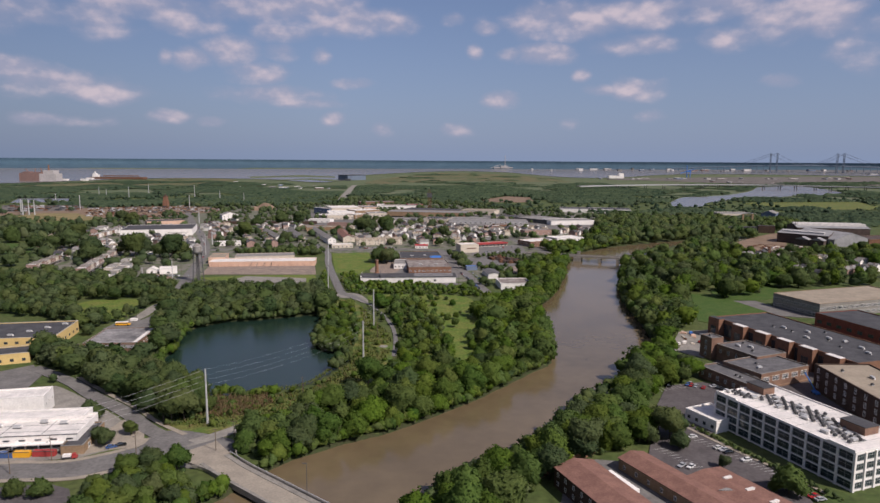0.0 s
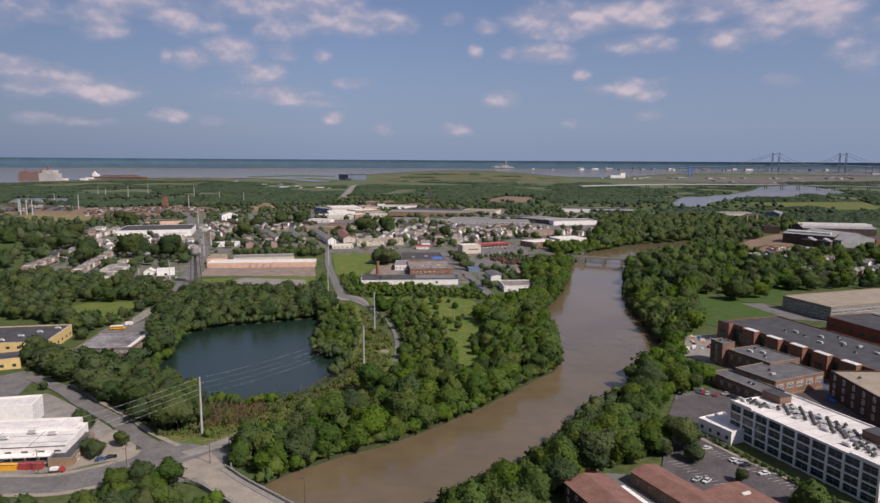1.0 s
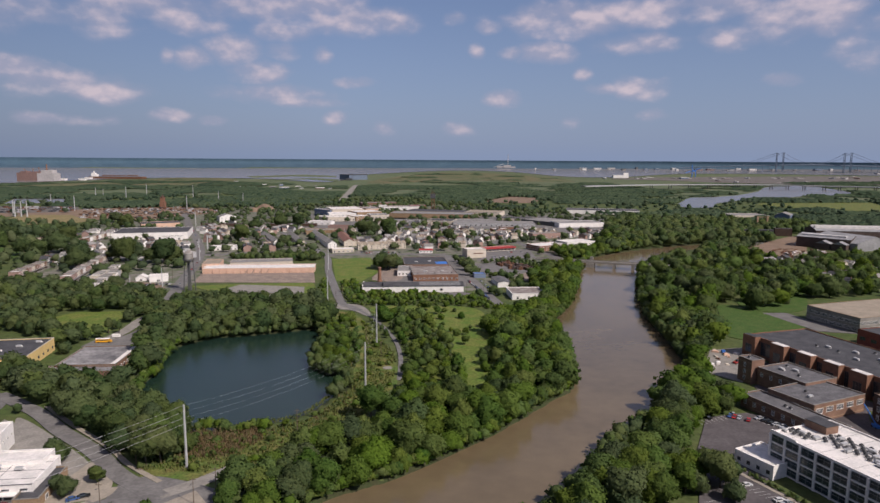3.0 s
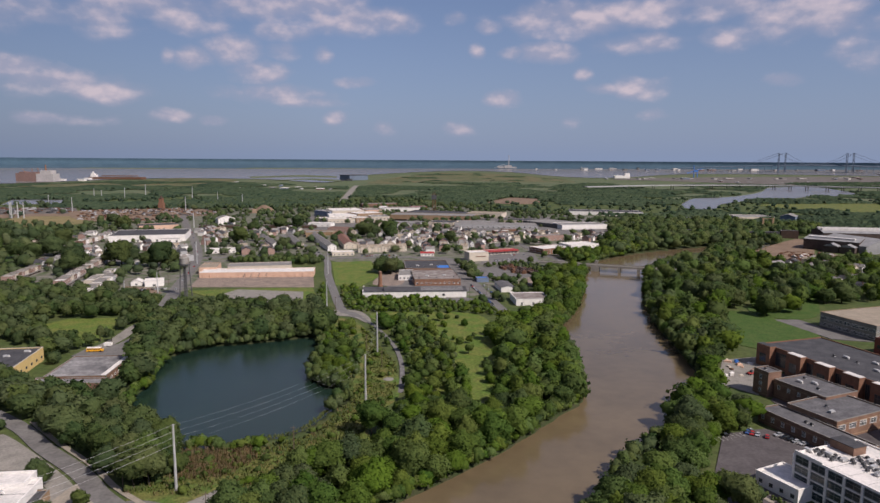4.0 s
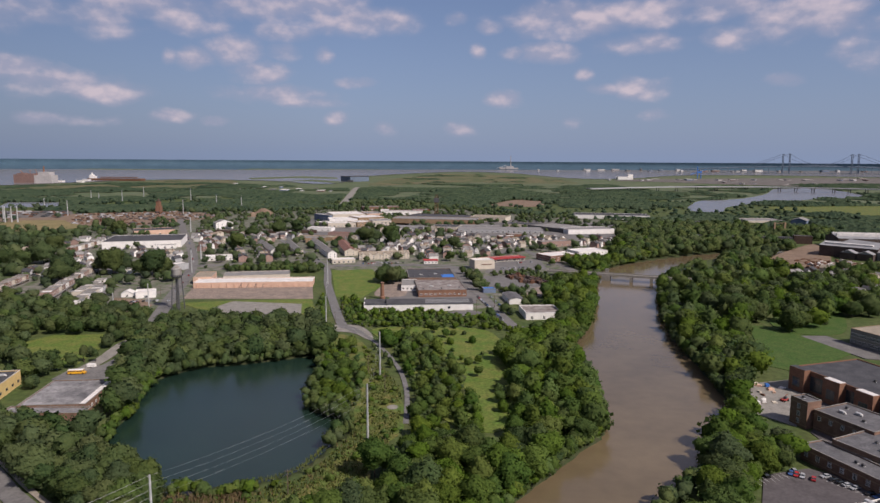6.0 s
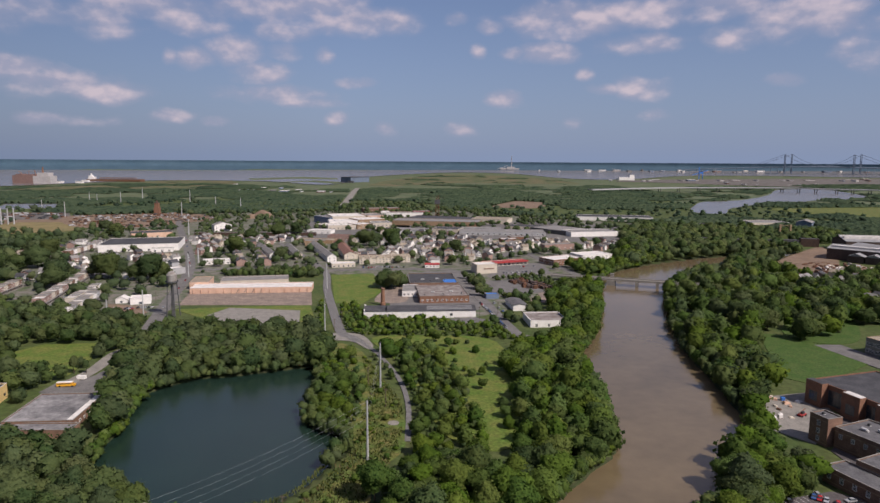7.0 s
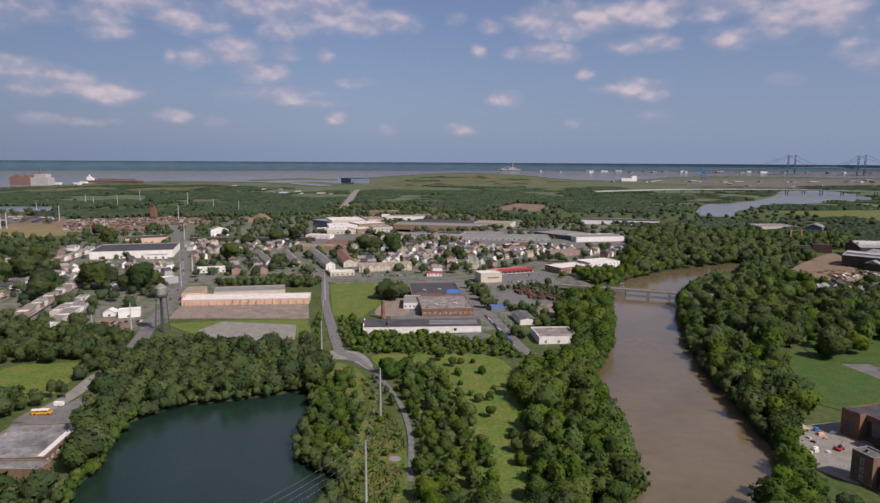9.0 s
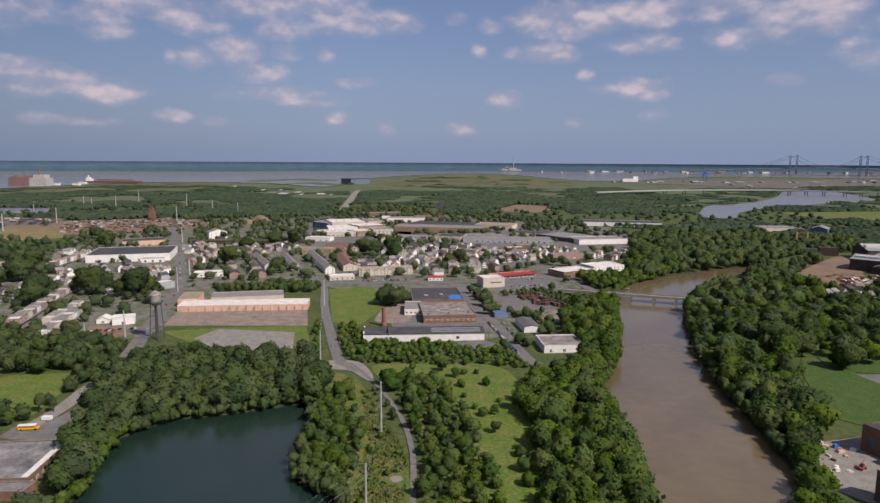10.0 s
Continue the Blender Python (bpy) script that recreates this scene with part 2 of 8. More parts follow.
M_RIVER = water_mat("muddy brown river water", (0.160, 0.121, 0.070), 0.15, 0.03, 1.6)
M_POND = water_mat("dark green pond water", (0.014, 0.032, 0.023), 0.24, 0.03, 1.2, 0.62)
M_WIDE = water_mat("wide river water", (0.19, 0.185, 0.185), 0.25, 0.05, 3.0)
DARK_LEAF, LIME_LEAF = ((0.052, 0.086, 0.038), (0.154, 0.188, 0.070)), ((0.060, 0.104, 0.028), (0.168, 0.222, 0.050))
M_LEAF, M_LEAF_ONE = leaf_mat("broadleaf foliage", *DARK_LEAF), leaf_mat("broadleaf foliage of single trees", *DARK_LEAF, True)
M_LEAF_LIME, M_LIME_ONE = leaf_mat("bright green bank foliage", *LIME_LEAF), leaf_mat("bright green foliage of single trees", *LIME_LEAF, True)
# trees at town distance: a little haze blue is put into the colour
M_LEAF_TOWN = leaf_mat("town foliage with slight haze tint", (0.050, 0.080, 0.044), (0.160, 0.195, 0.085))
# far woods: haze is mixed into the leaf colour, bluer than near trees
M_LEAF_FAR = leaf_mat("distant foliage tinted for haze", (0.034, 0.066, 0.048), (0.135, 0.172, 0.094), broad=0.014)
M_REED = leaf_mat("dry reed plumes", (0.140, 0.102, 0.058), (0.285, 0.205, 0.115))
M_TUSSOCK = leaf_mat("rough green and tan grass", (0.092, 0.130, 0.036), (0.200, 0.205, 0.070))
# far shore: the blue of the distance haze is part of this colour
M_FARWOOD = mat("far shore woods tinted blue for haze", (0.050, 0.092, 0.130), (0.062, 0.108, 0.148), 90, stain=0.12)
M_PLANT = mat("weathered brown pink cladding", (0.235, 0.150, 0.130), (0.19, 0.125, 0.11), 30, stain=0.2)
M_PLANT_PALE = mat("weathered pale cladding", (0.45, 0.42, 0.41), (0.38, 0.36, 0.355), 30, stain=0.2)
M_BARK = mat("grey brown bark", (0.10, 0.08, 0.06), (0.06, 0.05, 0.04), 0.6, stain=0.3)
M_WHITE = mat("white painted wall", (0.83, 0.80, 0.76), (0.74, 0.71, 0.675), 5, stain=0.1)
M_WROOF = mat("white membrane roof", (0.74, 0.70, 0.66), (0.56, 0.54, 0.51), 6, stain=0.14)
M_DROOF = mat("dark grey felt roof", (0.095, 0.093, 0.098), (0.150, 0.147, 0.150), 5, stain=0.3)
M_REDBRICK = mat("red painted brick", (0.26, 0.085, 0.062), (0.20, 0.066, 0.05), 3, stain=0.2)
M_BROOF = mat("black tar roof", (0.055, 0.055, 0.06), (0.085, 0.085, 0.09), 7, stain=0.25)
M_GROOF = mat("weathered grey roof", (0.195, 0.186, 0.178), (0.275, 0.264, 0.25), 7, stain=0.25)
M_HROOF = mat("stained grey felt roof", (0.115, 0.112, 0.115), (0.30, 0.29, 0.285), 11, stain=0.35)
M_PROOF = mat("brown patched felt roof", (0.15, 0.118, 0.105), (0.33, 0.305, 0.285), 6, stain=0.3)
M_TROOF = mat("tan gravel roof", (0.33, 0.28, 0.215), (0.26, 0.22, 0.17), 9, stain=0.15)
M_RROOF = mat("brown red shingle roof", (0.24, 0.13, 0.10), (0.18, 0.095, 0.075), 4, stain=0.2)
M_BRICK = mat("red brown brick", (0.245, 0.150, 0.105), (0.18, 0.108, 0.078), 3, stain=0.2)
M_OBRICK = mat("orange brick", (0.245, 0.13, 0.083), (0.19, 0.10, 0.065), 3, stain=0.2)
M_DBRICK = mat("dark brown brick", (0.085, 0.055, 0.042), (0.06, 0.04, 0.032), 3, stain=0.2)
M_PBRICK = mat("dusty pink brick", (0.36, 0.245, 0.205), (0.29, 0.195, 0.165), 3, stain=0.18)
M_SIDING = mat("grey lap siding", (0.40, 0.40, 0.40), (0.33, 0.33, 0.335), 4, stain=0.12)
M_BLUEWALL = mat("grey blue cladding", (0.17, 0.22, 0.31), (0.14, 0.18, 0.26), 8, stain=0.12)
M_TBRICK = mat("tan brick", (0.33, 0.23, 0.145), (0.26, 0.18, 0.11), 3, stain=0.18)
M_PEACH = mat("peach painted block wall", (0.66, 0.45, 0.335), (0.58, 0.38, 0.28), 5, stain=0.1)
M_CREAM = mat("cream stucco", (0.62, 0.55, 0.45), (0.54, 0.48, 0.40), 5, stain=0.1)
M_YELLOW = mat("yellow stucco", (0.66, 0.48, 0.20), (0.58, 0.42, 0.18), 5, stain=0.1)
M_RED = mat("red roof panels", (0.40, 0.055, 0.05), (0.32, 0.05, 0.048), 4, stain=0.12, rough=0.5)
M_GLASS = mat("dark window glass", (0.035, 0.045, 0.055), (0.05, 0.06, 0.07), 2, rough=0.12, stain=0.1, spec=0.6)
M_STEEL = mat("galvanised steel", (0.55, 0.55, 0.54), (0.45, 0.45, 0.45), 2, rough=0.5, metal=0.3, stain=0.1)
M_DSTEEL = mat("dark steel", (0.09, 0.09, 0.095), (0.13, 0.13, 0.13), 2, rough=0.55, metal=0.3, stain=0.2)
M_SLATE = mat("slate blue bridge steel", (0.15, 0.19, 0.25), (0.12, 0.15, 0.20), 20, stain=0.1)
M_MILL = mat("dark brown sheet walls", (0.07, 0.05, 0.045), (0.10, 0.075, 0.065), 8, stain=0.2)
M_MROOF = mat("dull grey sheet roof", (0.30, 0.30, 0.305), (0.22, 0.22, 0.225), 10, stain=0.15)
M_DECK = mat("tan worn bridge paving", (0.33, 0.29, 0.235), (0.26, 0.23, 0.19), 5, stain=0.15)
M_GLASS_B = mat("blue green factory glass", (0.040, 0.062, 0.066), (0.020, 0.026, 0.030), 5, rough=0.12, stain=0.3, spec=0.5)
M_MULLION = mat("grey steel mullions", (0.30, 0.31, 0.31), None, 2, stain=0.1)
M_TANK = mat("weathered grey tank paint", (0.30, 0.29, 0.27), (0.20, 0.17, 0.15), 3, stain=0.2)
M_LANE = mat("cracked grey lane", (0.185, 0.178, 0.178), (0.135, 0.132, 0.122), 4, stain=0.3)
M_RUST = mat("rusty steel", (0.17, 0.085, 0.05), (0.11, 0.06, 0.04), 3, stain=0.3)
M_WOOD = mat("weathered pole timber", (0.17, 0.13, 0.095), (0.11, 0.085, 0.065), 0.5, stain=0.3)
M_BUS = mat("school bus yellow paint", (0.80, 0.40, 0.02), (0.72, 0.36, 0.02), 2, rough=0.35, stain=0.05, spec=0.5)
M_RUBBER = mat("black rubber", (0.02, 0.02, 0.02), None, 1, stain=0.1)
M_BLUE = mat("blue tarpaulin", (0.05, 0.16, 0.48), (0.06, 0.2, 0.55), 2, stain=0.1)
CARS = [mat("car paint " + n, c, None, 3, rough=0.25, stain=0.04, spec=0.6) for n, c in
        (("white", (0.75, 0.75, 0.74)), ("black", (0.02, 0.02, 0.022)), ("silver", (0.42, 0.43, 0.45)), ("red", (0.42, 0.03, 0.03)), ("blue", (0.06, 0.12, 0.30)))]


# ---- mesh helpers ----
class Bag:
    """Gathers faces for one mesh."""

    def __init__(self):
        self.v, self.f = [], []

    def face(self, *pts):
        n = len(self.v)
        self.v += [tuple(p) for p in pts]
        self.f.append(tuple(range(n, n + len(pts))))
        return self

    def prism(self, poly, z0, z1, cap=True, floor=True):
        """An upright prism on a plan polygon that runs anticlockwise."""
        n, k = len(self.v), len(poly)
        self.v += [(x, y, z0) for x, y in poly] + [(x, y, z1) for x, y in poly]
        self.f += [(n + i, n + (i + 1) % k, n + k + (i + 1) % k, n + k + i) for i in range(k)]
        if cap:
            self.f.append(tuple(n + k + i for i in range(k)))
        if floor:
            self.f.append(tuple(n + k - 1 - i for i in range(k)))
        return self

    def box(self, x0, x1, y0, y1, z0, z1):
        return self.prism([(x0, y0), (x1, y0), (x1, y1), (x0, y1)], z0, z1)

    def rod(self, p, q, r0, r1=None, sides=6):
        p, q = Vector(p), Vector(q)
        r1 = r0 if r1 is None else r1
        turn = (q - p).to_track_quat("Z", "Y").to_matrix()
        n = len(self.v)
        for c, r in ((p, r0), (q, r1)):
            for i in range(sides):
                a = 2 * math.pi * i / sides
                self.v.append(tuple(c + turn @ Vector((r * math.cos(a), r * math.sin(a), 0))))
        self.f += [(n + i, n + (i + 1) % sides, n + sides + (i + 1) % sides, n + sides + i) for i in range(sides)]
        self.f += [tuple(n + sides - 1 - i for i in range(sides)), tuple(n + sides + i for i in range(sides))]
        return self

    def lathe(self, profile, sides=16, x=0.0, y=0.0):
        """A turned body from (radius, z) rows, bottom to top."""
        n = len(self.v)
        for r, z in profile:
            self.v += [(x + r * math.cos(2 * math.pi * i / sides), y + r * math.sin(2 * math.pi * i / sides), z) for i in range(sides)]
        for k in range(len(profile) - 1):
            a, b = n + k * sides, n + (k + 1) * sides
            self.f += [(a + i, a + (i + 1) % sides, b + (i + 1) % sides, b + i) for i in range(sides)]
        self.f += [tuple(n + sides - 1 - i for i in range(sides)), tuple(n + (len(profile) - 1) * sides + i for i in range(sides))]
        return self

    def mesh(self, name, material):
        me = bpy.data.meshes.new(name)
        me.from_pydata(self.v, [], self.f)
        me.materials.append(material)
        me.update()
        return me


def part(name, data, material, parent=None, label=""):
    """Links a Bag, or a mesh that is shared, as one object under a thing or a part."""
    ob = new(name, data.mesh(name, material) if isinstance(data, Bag) else data)
    if parent is not None:
        ob.parent = parent
    return tagged(ob, label)


def thing(name, label, category, m=None, group="", kind=""):
    ob = new(name)
    ob.empty_display_size = 0.5
    if m is not None:
        ob.matrix_world = m
    return tagged(ob, label, category, group, kind)


EYE = Vector((-8, 75, 134))


def shrink(x, y):
    """The land past 3 km is drawn in towards the middle of the flight, each place kept on its own line of sight: the factor at a true place."""
    d = math.hypot(x - EYE.x, y - EYE.y)
    return 1.0 if d < 3000 else (3000 + 1850 * (1 - math.exp(-(d - 3000) / 1850))) / d


def far(x, y, z=0.0):
    return EYE + (Vector((x, y, z)) - EYE) * shrink(x, y)


def far_matrix(x, y, turn=0.0):
    s = shrink(x, y)
    return Matrix.Translation(far(x, y)) @ pose(0, 0, 0, 0, 0, turn) @ Matrix.Scale(s, 4)


def inside(px, py, poly):
    hit = np.zeros(np.shape(px), bool)
    for (x0, y0), (x1, y1) in zip(poly, poly[1:] + poly[:1]):
        cross = ((y0 > py) != (y1 > py)) & (px < (x1 - x0) * (py - y0) / (y1 - y0 + 1e-9) + x0)
        hit ^= cross
    return hit


def edge_distance(px, py, poly):
    best = np.full(np.shape(px), 1e9)
    for (x0, y0), (x1, y1) in zip(poly, poly[1:] + poly[:1]):
        dx, dy = x1 - x0, y1 - y0
        s = np.clip(((px - x0) * dx + (py - y0) * dy) / (dx * dx + dy * dy + 1e-9), 0, 1)
        best = np.minimum(best, np.hypot(px - x0 - s * dx, py - y0 - s * dy))
    return best


def smooth(points, closed=True, cuts=4):
    """A rounder line through plan points (Catmull-Rom)."""
    n, out = len(points), []
    for i in range(n if closed else n - 1):
        p = [Vector(points[(i + k) % n] if closed else points[min(max(i + k, 0), n - 1)]) for k in (-1, 0, 1, 2)]
        for c in range(cuts):
            t = c / cuts
            q = 0.5 * ((2 * p[1]) + (p[2] - p[0]) * t + (2 * p[0] - 5 * p[1] + 4 * p[2] - p[3]) * t * t + (3 * p[1] - p[0] - 3 * p[2] + p[3]) * t ** 3)
            out.append((q.x, q.y))
    return out if closed else out + [tuple(points[-1])]


CLEAR = []   # plan polygons, with a margin, on which no tree grows


def patch(name, label, category, poly, material, z=0.12, rounded=True, kind="structure", cuts=4):
    """A level piece of ground on a plan polygon, with a real edge."""
    line = smooth(poly, True, cuts) if rounded else poly
    if category in ("lot", "lawn") and max(q[1] for q in poly) < 2400:
        CLEAR.append((list(poly), 2.0))
    bm = bmesh.new()
    top = [bm.verts.new(far(x, y, z)) for x, y in line]
    low = [bm.verts.new(far(x, y, z - 0.5)) for x, y in line]
    f = bm.faces.new(top)
    if f.calc_area() and f.normal.z < 0:
        f.normal_flip()
    for i in range(len(line)):
        bm.faces.new((top[i], low[i], low[(i + 1) % len(line)], top[(i + 1) % len(line)]))
    bmesh.ops.triangulate(bm, faces=[f])
    me = bpy.data.meshes.new(name)
    bmesh.ops.recalc_face_normals(bm, faces=bm.faces)
    bm.to_mesh(me)
    bm.free()
    me.materials.append(material)
    return tagged(new(name, me), label, category, kind=kind)


def strip(points, width, z=0.2, thick=0.3, cuts=5, bag=None):
    """A road or wall of even width along a plan line."""
    line = [Vector(p) for p in smooth(points, False, cuts)]
    bag = bag or Bag()
    left, right = [], []
    for i, p in enumerate(line):
        d = (line[min(i + 1, len(line) - 1)] - line[max(i - 1, 0)]).normalized()
        nrm = Vector((-d.y, d.x)) * width / 2
        left.append(p + nrm)
        right.append(p - nrm)
    for i in range(len(line) - 1):
        a, b, c, d = right[i], right[i + 1], left[i + 1], left[i]
        bag.face(*(far(q.x, q.y, z) for q in (a, b, c, d)))
        bag.face(*(far(*q) for q in ((a.x, a.y, z - thick), (b.x, b.y, z - thick), (b.x, b.y, z), (a.x, a.y, z))))
        bag.face(*(far(*q) for q in ((d.x, d.y, z), (c.x, c.y, z), (c.x, c.y, z - thick), (d.x, d.y, z - thick))))
    return bag


def road(label, points, width, material=None, z=0.2, name="road", cuts=5):
    line = [Vector(q) for q in smooth(points, False, 3)]
    for a, b in zip(line, line[1:]):
        n = Vector((-(b - a).y, (b - a).x)).normalized() * width / 2
        CLEAR.append(([tuple(a + n), tuple(b + n), tuple(b - n), tuple(a - n)], 2.2))
    return tagged(part(name, strip(points, width, z, cuts=cuts), material or M_ASPHALT), label, "road", kind="structure")


# ---- land and water ----
LEFT_BANK = [(-330, 60), (-190, 150), (-110, 205), (-83.0, 228.6), (-67.3, 257.4), (-45.1, 278.0), (-21.4, 294.0), (5.1, 320.0), (26.6, 344.4), (56.3, 382.8), (71.8, 405.3), (79.9, 465.4), (85.4, 551.7), (105.0, 602.9), (130.2, 689.4), (151.8, 782.1), (181.1, 878.1), (235.3, 941.8), (310.0, 996.1), (386.9, 1038.8), (560, 1080)]
RIGHT_BANK = [(560, 1040), (376.4, 998.7), (328.2, 952.8), (270.9, 874.9), (233.9, 816.1), (216.3, 772.3), (191.3, 691.5), (168.0, 600.9), (159.4, 540.8), (153.7, 480.5), (142.9, 424.0), (117.8, 387.3), (96.7, 354.2), (73.4, 326.8), (53.0, 293.3), (27.5, 259.2), (10.8, 246.9), (-15.8, 214.4), (-60, 170), (-150, 95), (-290, 0)]
RIVER = smooth(LEFT_BANK + RIGHT_BANK, True, 3)
POND = smooth([(-169.8, 384.2), (-174.6, 418.7), (-184.5, 470.8), (-166.5, 499.1), (-147.7, 504.6), (-122.8, 515.7), (-95.9, 524.0), (-88.8, 491.1), (-82.7, 433.9), (-64.2, 417.6), (-57.8, 409.4), (-63.1, 384.9), (-75.4, 355.2), (-92.3, 345.6), (-114.3, 334.6), (-135.0, 349.0), (-164.0, 368.0)], True, 4)
FAR_POND = [(645.0, 1870.0), (814.3, 2233.3), (930.0, 2310.0), (1050.0, 2420.0), (1268.0, 2720.0), (1547.0, 3196.6), (1780.9, 3263.1), (1625.5, 2703.6), (1468.3, 2450.5), (1283.7, 2390.0), (1143.8, 2270.0), (1012.7, 2190.0), (917.8, 2105.0), (790.0, 1960.0), (712.0, 1800.0), (668.0, 1785.0)]


def axis(lo, hi, step, reach, grow):
    out = list(np.arange(lo, hi + 0.1, step))
    s = step
    while out[-1] < reach:
        s *= grow
        out.append(out[-1] + s)
    s = step
    while out[0] > -reach:
        s *= grow
        out.insert(0, out[0] - s)
    return np.array(out)


def land():
    xs, ys = axis(-240, 300, 3.6, 26000, 1.1), axis(200, 880, 3.6, 26000, 1.1)
    gx, gy = np.meshgrid(xs, ys)
    z = np.zeros(gx.shape)
    for poly in (RIVER, POND):
        d = np.where(inside(gx, gy, poly), -1, 1) * edge_distance(gx, gy, poly)
        z = np.minimum(z, np.clip((d - 0.8) * 1.9, -5, 0))
    dry = z > -0.05
    for k, amp in ((0.013, 0.12), (0.05, 0.06)):
        z += dry * amp * np.sin(gx * k + 1.3 * np.sin(gy * k)) * np.sin(gy * k * 1.1 + 0.7) - dry * 0.12
    d = np.hypot(gx - EYE.x, gy - EYE.y)
    s = np.where(d < 3000, 1.0, (3000 + 1850 * (1 - np.exp(-(np.maximum(d, 3000) - 3000) / 1850))) / np.maximum(d, 1))
    v = np.stack([EYE.x + (gx - EYE.x) * s, EYE.y + (gy - EYE.y) * s, EYE.z + (z - EYE.z) * s], -1).reshape(-1, 3)
    nx, ny = len(xs), len(ys)
    i = (np.arange(ny - 1)[:, None] * nx + np.arange(nx - 1)).ravel()
    f = np.stack([i, i + 1, i + nx + 1, i + nx], -1)
    me = bpy.data.meshes.new("ground")
    me.from_pydata(v.tolist(), [], f.tolist())
    me.materials.append(M_GROUND)
    me.materials.append(M_BED)
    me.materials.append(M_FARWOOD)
    me.materials.append(M_MARSH)
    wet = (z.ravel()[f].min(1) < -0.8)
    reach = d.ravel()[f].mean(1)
    # land past 7.6 km takes the haze-blue woods colour
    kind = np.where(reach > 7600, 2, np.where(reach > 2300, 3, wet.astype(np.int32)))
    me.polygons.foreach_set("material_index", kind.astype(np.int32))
    me.polygons.foreach_set("use_smooth", np.ones(len(f), bool))
    return tagged(new("ground", me), "grassy flat land that reaches the hazy horizon", "ground", kind="structure")


land()


def pool(name, label, poly, material, z):
    bm = bmesh.new()
    f = bm.faces.new([bm.verts.new(far(x, y, z)) for x, y in poly])
    bmesh.ops.triangulate(bm, faces=[f])
    for f in bm.faces:
        f.normal_update()
        if f.normal.z < 0:
            f.normal_flip()
    me = bpy.data.meshes.new(name)
    bm.to_mesh(me)
    bm.free()
    me.materials.append(material)
    return tagged(new(name, me), label, "water", kind="structure")


def grown(poly, by):
    c = [sum(p[k] for p in poly) / len(poly) for k in (0, 1)]
    out = []
    n = len(poly)
    area = sum(poly[i][0] * poly[(i + 1) % n][1] - poly[(i + 1) % n][0] * poly[i][1] for i in range(n))
    for i in range(n):
        a, b = Vector(poly[i - 1]), Vector(poly[(i + 1) % n])
        d = (b - a).normalized()
        nrm = Vector((d.y, -d.x)) * (1 if area > 0 else -1)
        out.append((poly[i][0] + nrm.x * by, poly[i][1] + nrm.y * by))
    return out


pool("river_water", "muddy brown river water between wooded banks", grown(RIVER, 4.0), M_RIVER, -1.5)
pool("pond_water", "still dark green pond water ringed by trees", grown(POND, 4.0), M_POND, -1.5)
pool("inlet_water", "grey inlet water among marshes and behind the viaduct", smooth(FAR_POND, True, 4), M_WIDE, 0.6)


def band(name, label, near, beyond, material, z, kind="structure", category="water"):
    """A wide stretch of far land or water between two lines of plan points, cut fine enough to follow the lie of the land."""
    a, b = smooth(near, False, 6), smooth(beyond, False, 6)
    n, rows = len(a), 12
    bag = Bag()
    for r in range(rows + 1):
        for i in range(n):
            s = r / rows
            bag.v.append(tuple(far(a[i][0] + (b[i][0] - a[i][0]) * s, a[i][1] + (b[i][1] - a[i][1]) * s, z)))
    bag.f = [(r * n + i, r * n + i + 1, (r + 1) * n + i + 1, (r + 1) * n + i) for r in range(rows) for i in range(n - 1)]
    return tagged(part(name, bag, material), label, category, kind=kind)


# the wide tidal river along the horizon
band("wide_river_water", "wide pale grey tidal river below the far shore",
     [(-2665.4, 2910.4), (-2002.7, 3023.3), (-1886.2, 3264.6), (-1722.0, 3748.7), (-1466.0, 3909.6), (-976.3, 3799.1), (-646.3, 3408.6), (-543.7, 3688.7), (-520.8, 4952.4), (81.5, 6417.6), (587.4, 6062.8), (846.1, 4667.9), (1225.4, 4615.4), (1953.2, 5588.7), (2757.0, 5795.5), (3637.9, 5300.2), (4634.2, 4934.0)],
     [(-5397.9, 5911.0), (-4223.0, 6393.2), (-3787.7, 6571.9), (-2999.1, 6540.4), (-2518.6, 6727.5), (-1797.9, 7008.1), (-1358.5, 7179.2), (-1043.8, 7301.7), (-535.8, 7499.5), (98.2, 7746.3), (755.1, 7801.3), (1421.4, 7857.0), (2154.0, 8128.3), (2858.7, 8188.8), (3990.6, 8397.3), (5952.8, 8684.7), (8595.5, 9167.4)], M_WIDE, 2.0)

# ---- meadows, lawns, lots ----
patch("meadow", "green meadow with scattered bushes beside the river woods", "meadow", grown([(-55.3, 591.6), (-20.3, 592.4), (14.5, 587.1), (23.8, 543.5), (27.7, 477.0), (24.3, 428.7), (9.9, 409.1), (1.0, 418.3), (-16.1, 476.1), (-33.6, 542.2)], 11.0), M_MEADOW, 0.10)
patch("verge", "rough grass verge under the transmission poles", "verge", [(-97.7, 578.5), (-71.0, 562.1), (-49.6, 490.0), (-31.4, 433.0), (-31.7, 395.4), (-48.1, 383.3), (-59.5, 432.5), (-76.4, 505.2)], M_DRYGRASS, 0.10)
patch("lawn", "mown green lawn behind the pond trees", "lawn", [(-315.6, 545.9), (-303.1, 570.1), (-266.3, 574.5), (-250.6, 537.4), (-246.5, 497.6), (-274.3, 497.0)], M_MEADOW, 0.10, False)
patch("lawn", "large mown lawn beside the brick plant", "lawn", [(203.0, 508.0), (224.7, 575.9), (237.9, 614.9), (258.0, 612.0), (272.0, 577.2), (278.0, 539.8), (245.4, 515.0), (222.0, 489.0)], M_LAWN, 0.10, False)
